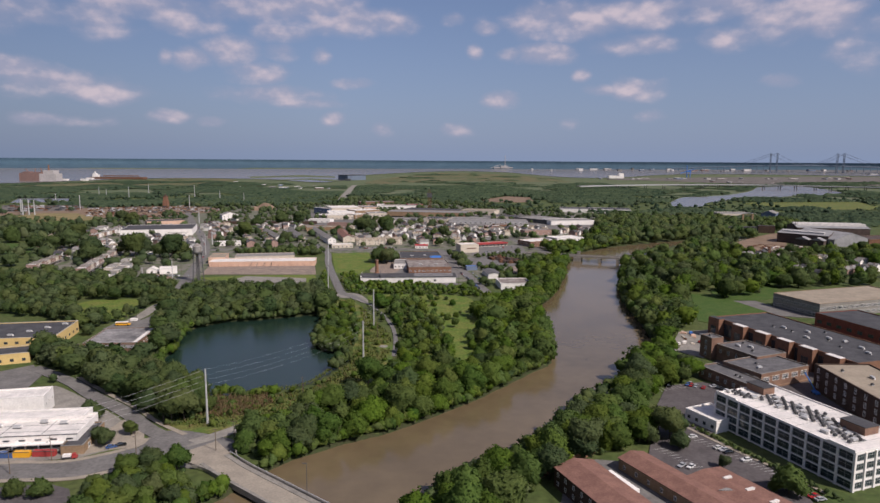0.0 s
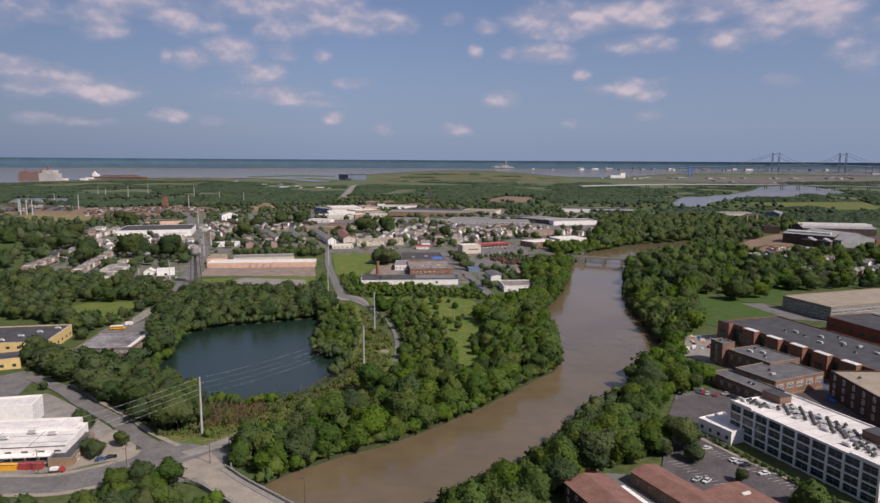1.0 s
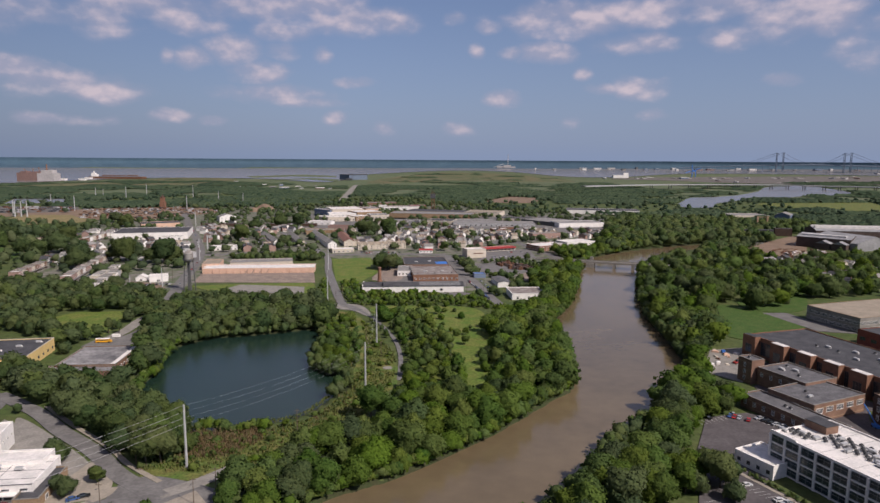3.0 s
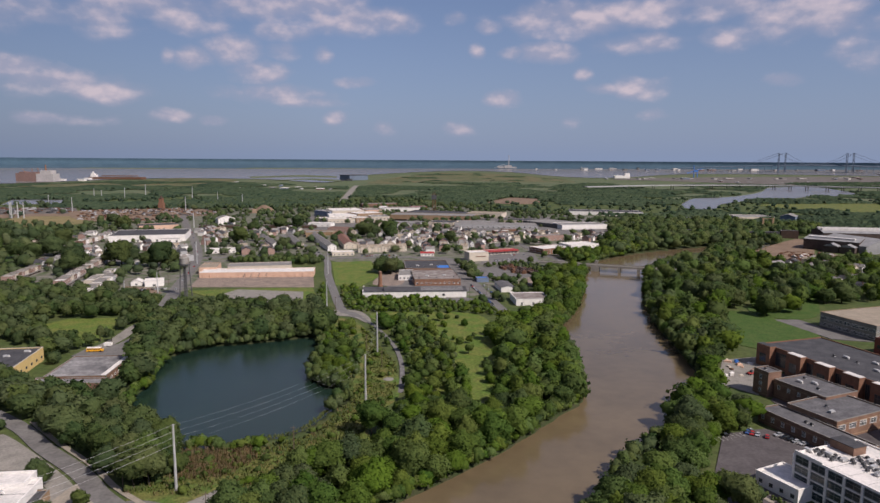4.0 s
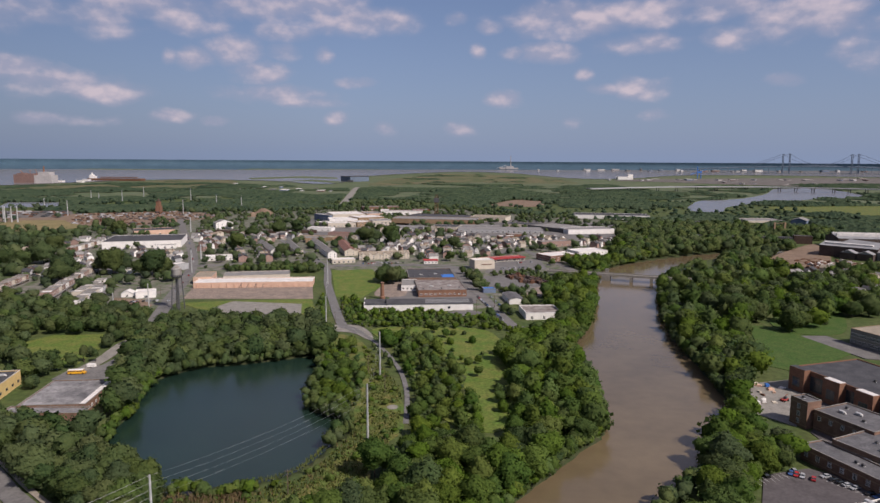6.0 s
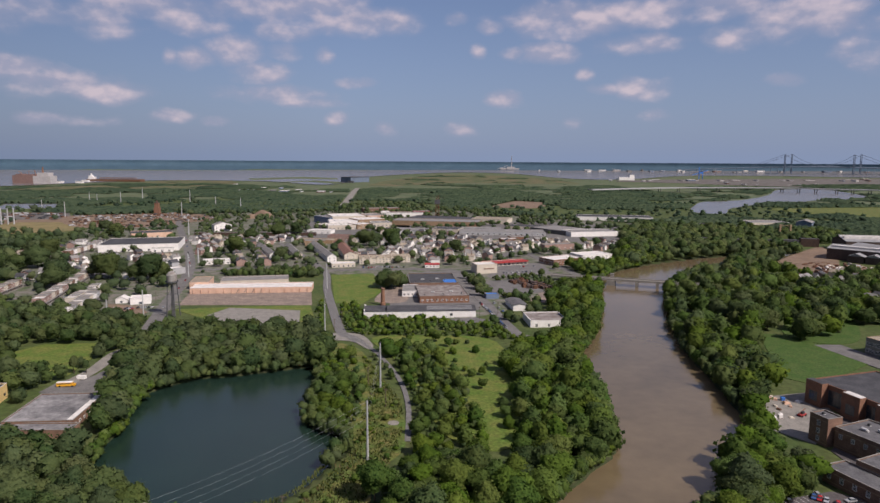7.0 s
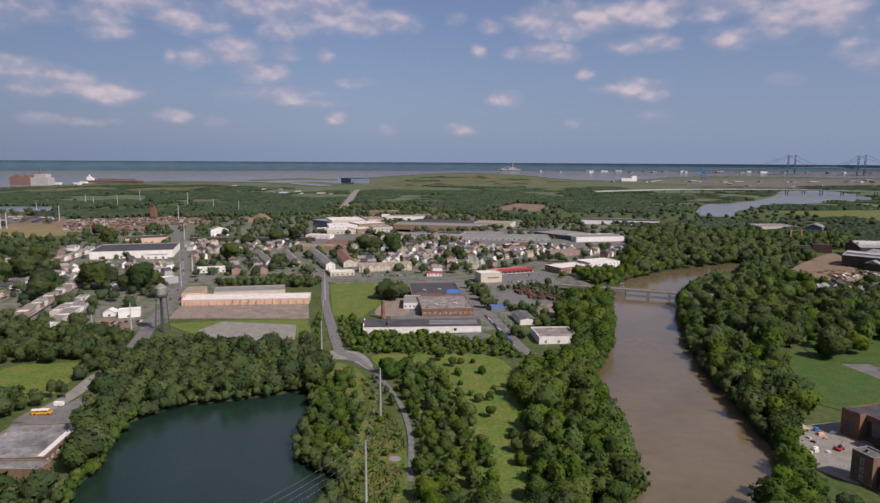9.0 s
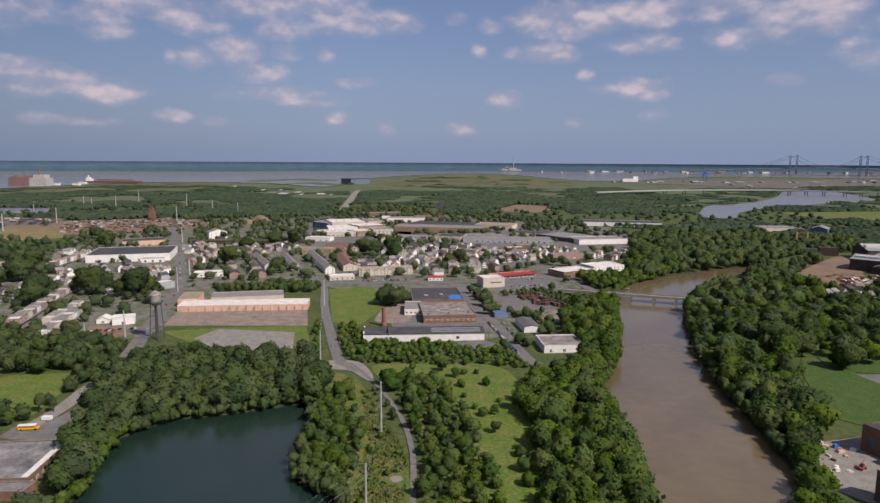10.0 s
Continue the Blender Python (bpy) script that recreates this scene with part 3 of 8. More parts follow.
patch("paved_court", "pale paved court beside the tan school hall", "lot", [(264.0, 584.0), (284.0, 584.5), (289.0, 563.0), (303.4, 519.4), (277.0, 526.0)], M_ASPHALT, 0.16, False)
patch("lawn", "park lawn with scattered shade trees", "lawn", [(264.0, 592.0), (262.0, 628.0), (310.2, 683.2), (348.0, 684.7), (327.7, 631.8), (298.1, 590.5)], M_LAWN, 0.18)
del CLEAR[-1]
patch("gravel_yard", "brown gravel yard beside the workshop", "lot", [(-77.3, 723.1), (-71.4, 783.9), (-53.9, 789.7), (-47.0, 724.2)], M_GRAVEL, 0.13)
patch("lawn", "fenced yellow green lot beside the straight road", "lawn", [(-114.4, 716.2), (-143.4, 866.3), (-95.6, 877.6), (-71.8, 784.5), (-89.5, 707.0)], M_MEADOW, 0.10, False)
patch("lawn", "grass strip in front of the peach warehouse", "lawn", [(-252.6, 683.7), (-202.8, 696.1), (-135.5, 705.7), (-109.4, 609.6), (-148.3, 669.1), (-213.1, 647.7)], M_MEADOW, 0.08, False)
patch("gravel_lot", "pale empty gravel lot beside the pond woods", "lot", [(-216.4, 662.2), (-206.3, 692.3), (-140.1, 683.2), (-125.6, 609.2), (-165.7, 608.2)], M_CONCRETE, 0.16, False)
patch("dirt_lot", "bare dirt lot before the peach warehouse", "lot", [(-257.1, 702.2), (-268.1, 761.4), (-146.7, 767.5), (-134.0, 705.7)], M_GRAVEL, 0.16, False)
patch("yard", "sandy construction yard beside the brick plant", "lot", [(175.8, 473.8), (205.8, 482.0), (200.7, 446.9), (168.5, 409.0), (153.9, 428.4)], M_CONCRETE, 0.14, False)
patch("car_park", "asphalt car park with painted bays by the river trees", "lot", [(103.6, 309.5), (127.1, 356.3), (149.8, 362.9), (179.2, 334.7), (145.1, 301.6), (98.3, 278.5)], M_ASPHALT_D, 0.14, False)
patch("car_park", "asphalt car park along the white factory", "lot", [(101.8, 299.1), (119.0, 302.7), (140.6, 244.8), (134.9, 206.0), (109.6, 193.3), (83.8, 253.4)], M_ASPHALT_D, 0.13, False)
patch("car_park", "asphalt yard beside the low flat-roofed hall", "lot", [(-246.5, 471.5), (-245.4, 488.3), (-230.1, 500.6), (-227.5, 526.6), (-210.1, 483.4), (-208.8, 465.1)], M_ASPHALT, 0.14, False)
patch("dirt_lot", "brown dirt works yard by the steel mill", "lot", [(414.0, 957.5), (556.3, 1123.8), (581.0, 1125.2), (506.3, 961.9), (428.1, 899.9)], M_DIRT, 0.14)
patch("asphalt_lot", "asphalt yard behind the river bridge", "lot", [(30.1, 827.5), (78.4, 837.7), (105.4, 790.2), (88.7, 772.5), (37.2, 770.9)], M_ASPHALT, 0.14)
patch("asphalt_lot", "shop car park before the red-roofed shops", "lot", [(38.2, 857.1), (59.2, 954.7), (119.8, 965.0), (116.4, 885.1)], M_ASPHALT, 0.14, False)
patch("town_ground", "paved and bare yards between the town houses", "town", [(-568.4, 1024.6), (-722.0, 1545.4), (-527.7, 1765.0), (-150.8, 1876.3), (253.5, 1672.3), (344.2, 1399.3), (157.3, 928.2), (10.1, 656.8), (-104.3, 823.0), (-162.5, 881.8), (-245.5, 791.6), (-260.9, 666.0), (-345.8, 663.6), (-453.2, 737.5)], M_TOWN, 0.04)
patch("dirt_lot", "rutted dirt lot with parked cars beside row houses", "lot", [(-294.4, 645.5), (-323.1, 704.2), (-292.1, 697.4), (-272.2, 672.5), (-273.7, 646.1)], M_DIRT, 0.14, False)
patch("asphalt_lot", "paved yards around the stepped school", "yard", [(-259.8, 1196.3), (-98.8, 1204.1), (-100.2, 1526.0), (-303.3, 1513.6)], M_ASPHALT, 0.10)
patch("asphalt_lot", "paved yards between the long warehouses", "yard", [(-98.4, 1260.5), (285.9, 1209.3), (346.6, 1446.9), (-130.1, 1607.9)], M_ASPHALT, 0.10)
patch("asphalt_lot", "grey paved yard of the brick workshops", "lot", [(-56.6, 689.2), (-56.1, 797.7), (-48.4, 879.3), (11.5, 881.4), (20.3, 691.4)], M_ASPHALT, 0.10)
patch("rubble", "bare rubble ground beside the scrap brush", "lot", [(88.7, 772.5), (105.4, 790.2), (114.1, 778.1), (88.0, 722.1), (69.4, 731.8)], M_GRAVEL, 0.12, False)
patch("sand_lot", "sandy corner lot behind the white shop", "lot", [(-154.4, 273.7), (-157.9, 303.0), (-137.3, 290.1), (-133.9, 279.8), (-150.5, 270.9)], M_CONCRETE, 0.14)
patch("canal_water", "narrow grey canal beyond the rail yard", "lot", [(-1255.0, 1975.5), (-1097.1, 1990.2), (-1033.2, 1835.3), (-1151.8, 1772.6)], M_WIDE, 0.5, False)
patch("rail_yard", "grey brown rail yard with ballast and dry weeds", "lot", [(-1119.8, 1690.3), (-910.9, 1687.3), (-820.6, 1536.8), (-986.5, 1488.4)], M_BALLAST, 0.2, False)
patch("dry_grass", "dry tan grass beside the rail yard", "lawn", [(-893.9, 1436.4), (-769.1, 1449.9), (-692.9, 1311.8), (-806.2, 1260.9)], M_DRY, 0.22)
patch("scrap_yard", "bare brown scrap yard behind the town", "lot", [(-863.7, 1608.5), (-655.7, 1695.6), (-514.6, 1571.3), (-613.3, 1360.2), (-743.2, 1391.1)], M_DIRT, 0.24)
patch("lawn", "bright green playing field among town trees", "lawn", [(-643.1, 942.6), (-581.8, 944.6), (-530.2, 856.8), (-581.6, 834.5)], M_LAWN, 0.16, False)
patch("dirt_field", "dry brown field by the rail yard", "field", [(-983.2, 1337.8), (-890.1, 1426.7), (-770.5, 1407.1), (-601.5, 1559.7), (-649.2, 1684.6), (-765.6, 1598.6), (-1102.5, 1502.2)], M_DIRT, 0.14)
patch("dirt_lot", "pale cleared field among far woods", "lot", [(127.0, 1988.1), (218.2, 2236.2), (295.8, 2179.8), (256.5, 1949.0)], M_DIRT, 0.14)
patch("port_terminal", "grey paved port terminal along the far river", "lot", [(1046.9, 4241.1), (1700.0, 4700.0), (3364.0, 5124.3), (2227.0, 3390.8), (1581.0, 3662.7), (1315.5, 3976.1)], M_BALLAST, 1.2)
patch("dry_field", "yellow-green landfill slope near the wide river", "field", [(-375.3, 3300.7), (-224.7, 4862.9), (72.4, 5685.6), (505.7, 5216.4), (752.4, 4148.8), (602.4, 3317.4), (210.7, 3833.6)], M_FIELD, 0.5)
patch("dry_field", "tan marsh field before the waterfront plant", "field", [(-1822.2, 2830.0), (-1470.6, 2700.0), (-1380.0, 2990.0), (-1026.1, 3189.9), (-1216.4, 3862.8), (-1574.9, 3890.9), (-1573.1, 3358.6), (-1723.3, 3096.6), (-2047.2, 3167.2)], M_FIELD, 0.45)
patch("dry_field", "yellow-green field above the left marsh", "field", [(-1321.2, 2820.4), (-1438.0, 3517.0), (-1158.7, 3570.6), (-992.8, 3057.2), (-1164.2, 2844.4)], M_FIELD, 0.5)
patch("marsh", "low dark marsh spit in the tidal river", "marsh", [(-1233.1, 4238.9), (-981.5, 4687.3), (-704.3, 4442.5), (-663.5, 4186.8), (-966.7, 4286.5), (-1120.5, 3967.6)], M_MARSH, 2.6, False)
patch("marsh", "low dark marsh spit beside the old pier", "marsh", [(-953.1, 3588.5), (-767.0, 3981.2), (-559.2, 3723.1), (-560.4, 3505.2), (-756.8, 3771.2)], M_MARSH, 2.6, False)
patch("marsh", "flat green marsh below the wide river", "marsh", [(36.8, 2854.3), (348.5, 3586.1), (886.0, 3963.3), (1169.2, 3337.6), (1186.2, 3020.3), (502.3, 2762.6)], M_MARSH, 0.4)
patch("dry_field", "yellow green meadow by the viaduct", "field", [(901.2, 1960.5), (1100.0, 2020.0), (1290.7, 2040.7), (1160.3, 1744.5), (1010.8, 1695.9), (933.9, 1778.3)], M_DRYGRASS, 0.4)
CLEAR.append(([(901.2, 1960.5), (1100.0, 2020.0), (1290.7, 2040.7), (1160.3, 1744.5), (1010.8, 1695.9), (933.9, 1778.3)], 0.0))


patch("forecourt", "asphalt yard behind the white corner shop", "lot", [(-284.7, 346.3), (-256.9, 373.7), (-245.2, 386.7), (-229.0, 368.1), (-224.3, 347.4), (-268.4, 325.5)], M_ASPHALT, 0.1, False)
patch("forecourt", "paved forecourt of the white corner shop", "lot", [(-205.0, 244.8), (-179.9, 256.7), (-150.9, 262.8), (-140.9, 271.1), (-159.0, 282.4), (-229.1, 275.4)], M_CONCRETE, 0.1, False)
patch("corner_paving", "worn pale paving of the wide street corner", "lot", [(-131.4, 276.9), (-124.5, 290.3), (-108.2, 288.1), (-87.1, 277.5), (-91.2, 263.6), (-100.4, 253.3), (-120.5, 263.2)], M_ASPHALT, 0.18)
patch("corner_paving", "tan concrete paving round the street corner trees", "lot", [(-153.1, 265.4), (-142.8, 269.9), (-132.8, 274.6), (-132.6, 283.4), (-139.1, 294.0), (-149.9, 303.2), (-152.0, 296.4), (-153.5, 278.9)], M_DECK, 0.20)
patch("corner_paving", "grey tan paved strip beside the pond street", "lot", [(-194.2, 316.8), (-206.6, 339.0), (-210.2, 349.5), (-185.0, 331.0), (-151.1, 301.8), (-153.7, 295.0), (-177.5, 311.9)], M_CONCRETE, 0.17)
patch("yard", "asphalt yard behind the white corner shop", "lot", [(-201.6, 315.2), (-216.7, 347.5), (-201.2, 339.1), (-178.7, 319.3), (-169.3, 312.0)], M_CONCRETE, 0.1, False)

CLEAR.append((FAR_POND, 5.0))

# ---- roads ----
road("worn grey street past the white shops", [(-209.3, 236.6), (-174.8, 248.9), (-149.2, 251.2), (-128.3, 264.7), (-111.7, 277.2), (-92.7, 271.8)], 15)
road("worn grey street along the pond woods", [(-110.6, 274.3), (-134.3, 292.1), (-154.2, 312.3), (-182.7, 335.2), (-206.6, 356.9), (-241.9, 381.3)], 8.0, z=0.24)
road("pale concrete stub road to the meadow", [(-111.3, 276.0), (-99.9, 286.3), (-89.6, 299.4)], 7, M_CONCRETE, z=0.22)
patch("apron", "pale concrete apron where the lane meets the road", "lot", [(-110.3, 590.2), (-96.9, 607.3), (-76.3, 603.8), (-63.7, 575.8), (-65.8, 564.5), (-81.6, 584.8)], M_CONCRETE, 0.16)
road("straight asphalt road from the river meadow to town", [(-74.0, 582.5), (-82.5, 596.0), (-92.1, 610.1), (-111.5, 687.6), (-133.3, 782.5), (-150.6, 875.6), (-179.3, 953.4), (-222.3, 1048.9), (-276.8, 1157.0)], 8, M_LANE, z=0.24)
road("narrow cracked lane through the meadow", [(-73.9, 585.0), (-57.2, 551.8), (-39.7, 501.9), (-31.2, 456.1), (-29.0, 408.4)], 2.9, M_LANE, z=0.22)
road("pale access road beside the straight road", [(-117.3, 590.1), (-103.5, 599.2), (-86.9, 594.6)], 7, M_CONCRETE, z=0.2)
road("town cross street", [(-421.6, 856.5), (-312.9, 893.1), (-238.4, 902.8), (-146.5, 899.2), (-75.9, 908.8), (-3.9, 904.4), (19.8, 856.5)], 12, z=0.22)
road("long town street running away from the river", [(-243.8, 606.2), (-268.6, 701.9), (-314.0, 876.3), (-373.3, 1032.8), (-477.3, 1271.3), (-573.1, 1497.1)], 12, z=0.26)
road("town street past the brick workshops", [(-0.7, 904.5), (16.5, 787.3), (28.1, 720.3), (43.4, 620.3), (51.0, 600.5)], 10, z=0.24)
road("town street between the shops and the river", [(63.8, 1004.8), (98.2, 1077.8), (123.1, 985.6), (140.3, 909.7), (150.6, 854.9)], 10, z=0.24)
road("straight pale highway through far woods", [(-294.2, 1945.8), (-316.0, 2176.2), (-343.5, 2467.8), (-374.6, 2794.9), (-398.0, 3087.4)], 22, M_CONCRETE, z=0.4)
road("dirt drive beside the lawn", [(-238.3, 488.4), (-236.3, 513.0), (-239.6, 547.8), (-235.7, 561.8)], 9, M_CONCRETE, z=0.2)
road("driveway behind the white factory", [(136.5, 354.1), (155.3, 354.5), (186.0, 314.3)], 8, M_ASPHALT_D, z=0.2)

for label, line in (("pale concrete sidewalk before the white shops", [(-215.9, 244.6), (-179.9, 256.7), (-153.6, 259.1), (-133.0, 272.3), (-130.5, 281.6)]), ("pale concrete sidewalk along the trees", [(-204.5, 230.8), (-169.9, 241.6), (-143.1, 244.2), (-121.1, 256.5), (-106.3, 259.8)]), ("pale concrete sidewalk along the pond street", [(-115.1, 286.1), (-134.1, 300.7), (-151.1, 317.5), (-179.8, 341.2), (-206.1, 364.6)])):
    tagged(part("sidewalk", strip(line, 2.4, 0.34), M_DECK), label, "sidewalk", kind="structure")
tagged(part("sidewalk", strip([(112.0, 306.0), (117.4, 297.1), (128.0, 275.0), (139.8, 253.4), (147.0, 236.0)], 1.8, 0.3), M_DECK), "pale concrete sidewalk along the white factory", "sidewalk", kind="structure")
patch("corner_lot", "dark asphalt lot beside the street trees", "lot", [(-190.0, 205.0), (-172.0, 236.0), (-150.0, 240.0), (-140.0, 236.0), (-131.0, 222.0), (-132.0, 205.0)], M_ASPHALT_D, 0.12, False)
patch("pond_verge", "rough yellow and rust coloured grass along the pond front", "verge", [(-126.1, 294.2), (-111.6, 313.0), (-97.1, 320.7), (-82.6, 331.2), (-67.0, 341.5), (-55.2, 374.6), (-45.5, 390.8), (-40.9, 350.8), (-53.7, 333.4), (-68.9, 321.2), (-84.3, 304.2), (-94.2, 292.7), (-115.1, 286.1)], M_DRYGRASS, 0.11)

# ---- near road bridge ----
def near_bridge():
    a, b, c, d = (-106.0, 271.6), (-93.0, 259.9), (-80.6, 248.2), (-63.0, 233.6)
    ext = (d[0] + 2.2 * (d[0] - c[0]), d[1] + 2.2 * (d[1] - c[1]))
    deck = thing("road_bridge", "pale concrete road bridge over the muddy river", "bridge")
    part("deck", strip([b, c, d, ext], 14, 1.0, 1.3), M_CONCRETE, deck)
    part("roadway", strip([b, c, d, ext], 9.4, 1.05, 0.04), M_DECK, deck, "worn tan roadway")
    va, vb = Vector(a), Vector(b)
    t0 = (vb - va).normalized()
    n0 = Vector((-t0.y, t0.x))
    part("approach", Bag().face((*(va - n0 * 11), 0.2), (*(vb - n0 * 7.4), 1.04), (*(vb + n0 * 7.4), 1.04), (*(va + n0 * 11), 0.2)), M_DECK, deck, "worn pale sloping bridge approach")
    keep_way = strip([b, c, d, ext], 18).v
    for k in range(0, len(keep_way), 12):
        CLEAR.append(([tuple(v[:2]) for v in keep_way[k:k + 4]], 2.0))
    for off in (6.8, -6.8):
        line = [Vector(p) for p in smooth([b, c, d, ext], False, 5)]
        out = []
        for i, p in enumerate(line):
            t = (line[min(i + 1, len(line) - 1)] - line[max(i - 1, 0)]).normalized()
            flare = off * (1 + 0.45 * max(0.0, 1 - i / 4) ** 2)
            out.append((p.x - t.y * flare, p.y + t.x * flare))
        part("parapet", strip(out, 0.4, 2.0, 1.1, cuts=1), M_CONCRETE, deck)
    for off, w, z, name, mt in ((5.4, 2.2, 1.25, "sidewalk", M_CONCRETE), (-5.6, 1.6, 1.25, "sidewalk", M_CONCRETE), (7.0, 0.25, 2.35, "rail", M_STEEL)):
        line = [Vector(p) for p in smooth([b, c, d, ext], False, 5)]
        out = []
        for i, p in enumerate(line):
            t = (line[min(i + 1, len(line) - 1)] - line[max(i - 1, 0)]).normalized()
            out.append((p.x - t.y * off, p.y + t.x * off))
        part(name, strip(out, w, z, 0.3, cuts=1), mt, deck)
    for p, q in ((b, c), (c, d)):
        m = (Vector(p) + Vector(q)) / 2
        t = (Vector(q) - Vector(p)).normalized()
        n = Vector((-t.y, t.x))
        part("pier", Bag().prism([tuple(m + n * 6 + t), tuple(m - n * 6 + t), tuple(m - n * 6 - t), tuple(m + n * 6 - t)][::-1], -5, -0.3), M_CONCRETE, deck)


near_bridge()


# ---- buildings ----


def keep_clear(poly, margin=2.0):
    CLEAR.append(([tuple(p) for p in poly], margin))


def frame_of(a, b):
    a, b = Vector(a), Vector(b)
    d = b - a
    return Matrix.Translation((a.x, a.y, 0)) @ pose(0, 0, 0, 0, 0, math.degrees(math.atan2(d.y, d.x))), d.length


WINDOWS = {}


def window_mesh(w, h, frame_mat, bars=1, glass=None):
    """A window as one body: a frame with mullions that stands proud and the panes set back in it; it lies in the xz plane and faces -y."""
    key = (round(w, 2), round(h, 2), frame_mat.name, bars)
    if key in WINDOWS:
        return WINDOWS[key]
    t, o = min(0.18, w * 0.08), 0.10
    xs, zs = [0, t], [0, t]
    for i in range(bars):
        x = w * (i + 1) / (bars + 1)
        xs += [x - t / 3, x + t / 3]
    if h > 2.2:
        zs += [h * 0.6 - t / 3, h * 0.6 + t / 3]
    xs, zs = xs + [w - t, w], zs + [h - t, h]
    bag, panes, nx, nz = Bag(), [], len(xs), len(zs)
    bag.v = [(x, y, z) for y in (-o, -0.03, 0.05) for z in zs for x in xs]
    at = lambda i, k, layer: layer * nx * nz + k * nx + i
    for k in range(nz - 1):
        for i in range(nx - 1):
            ring = [(i, k), (i + 1, k), (i + 1, k + 1), (i, k + 1)]
            hole = i % 2 == 1 and k % 2 == 1
            if hole:
                panes.append(len(bag.f))
            bag.f.append(tuple(at(a, b, 1 if hole else 0) for a, b in ring))
            if hole:
                bag.f += [(at(*p, 0), at(*q, 0), at(*q, 1), at(*p, 1)) for p, q in zip(ring, ring[1:] + ring[:1])]
    edge = [(i, 0) for i in range(nx)] + [(nx - 1, k) for k in range(1, nz)] + [(i, nz - 1) for i in range(nx - 2, -1, -1)] + [(0, k) for k in range(nz - 2, 0, -1)]
    bag.f += [(at(*q, 0), at(*p, 0), at(*p, 2), at(*q, 2)) for p, q in zip(edge, edge[1:] + edge[:1])]
    me = bag.mesh("window", frame_mat)
    me.materials.append(glass or M_GLASS)
    for n in panes:
        me.polygons[n].material_index = 1
    WINDOWS[key] = me
    return me


def side_matrix(side, L, D, x, z):
    """Local place on a wall: x along it as one faces it from outside, from its left end."""
    return (pose(x, 0, z), pose(L, x, z, 0, 0, 90), pose(L - x, D, z, 0, 0, 180), pose(0, D - x, z, 0, 0, 270))[side]


def put_windows(t, L, D, specs, frame_mat, glass=None):
    for side, cols, rows, z0, dz, w, h, *more in specs:
        bars = more[0] if more else 1
        span = L if side in (0, 2) else D
        inset = more[1] if len(more) > 1 else 0.0
        me = window_mesh(w, h, frame_mat, bars, glass)
        for r in range(rows):
            for c in range(cols):
                x = inset + (span - 2 * inset) * (c + 0.5) / cols - w / 2
                ob = part("window", me, None, t)
                ob.matrix_local = side_matrix(side, L, D, x, z0 + r * dz)


def block(name, label, category, a, b, depth, h, wall, roof, windows=(), frame_mat=None, parapet=0.6, coping=None, base=-0.3, group="", clear=2.0):
    """A flat-roofed building. a, b: its front's left and right end in plan; it reaches depth metres back from there."""
    m, L = frame_of(a, b)
    D = depth
    t = thing(name, label, category, m, group)
    bag = Bag()
    w = 0.35
    bag.prism([(0, 0), (L, 0), (L, D), (0, D)], base, h - 0.02, cap=False)
    bag.f.append(tuple(len(bag.v) - 4 + i for i in range(4)))
    for x0, x1, y0, y1 in ((0, L, 0, w), (0, L, D - w, D), (0, w, w, D - w), (L - w, L, w, D - w)):
        bag.box(x0, x1, y0, y1, h, h + parapet)
    part("wall", bag, wall, t)
    part("roof", Bag().box(w, L - w, w, D - w, h - 0.3, h + 0.12), roof, t, "flat roof deck")
    cop = Bag()
    for x0, x1, y0, y1 in ((-0.1, L + 0.1, -0.1, w + 0.1), (-0.1, L + 0.1, D - w - 0.1, D + 0.1), (-0.1, w + 0.1, w + 0.1, D - w - 0.1), (L - w - 0.1, L + 0.1, w + 0.1, D - w - 0.1)):
        cop.box(x0, x1, y0, y1, h + parapet, h + parapet + 0.15)
    part("coping", cop, coping or M_CONCRETE, t)
    put_windows(t, L, D, windows, frame_mat or M_WHITE)
    keep_clear([(m @ Vector(p + (0,))).xy for p in ((0, 0), (L, 0), (L, D), (0, D))], clear)
    return t, L, D


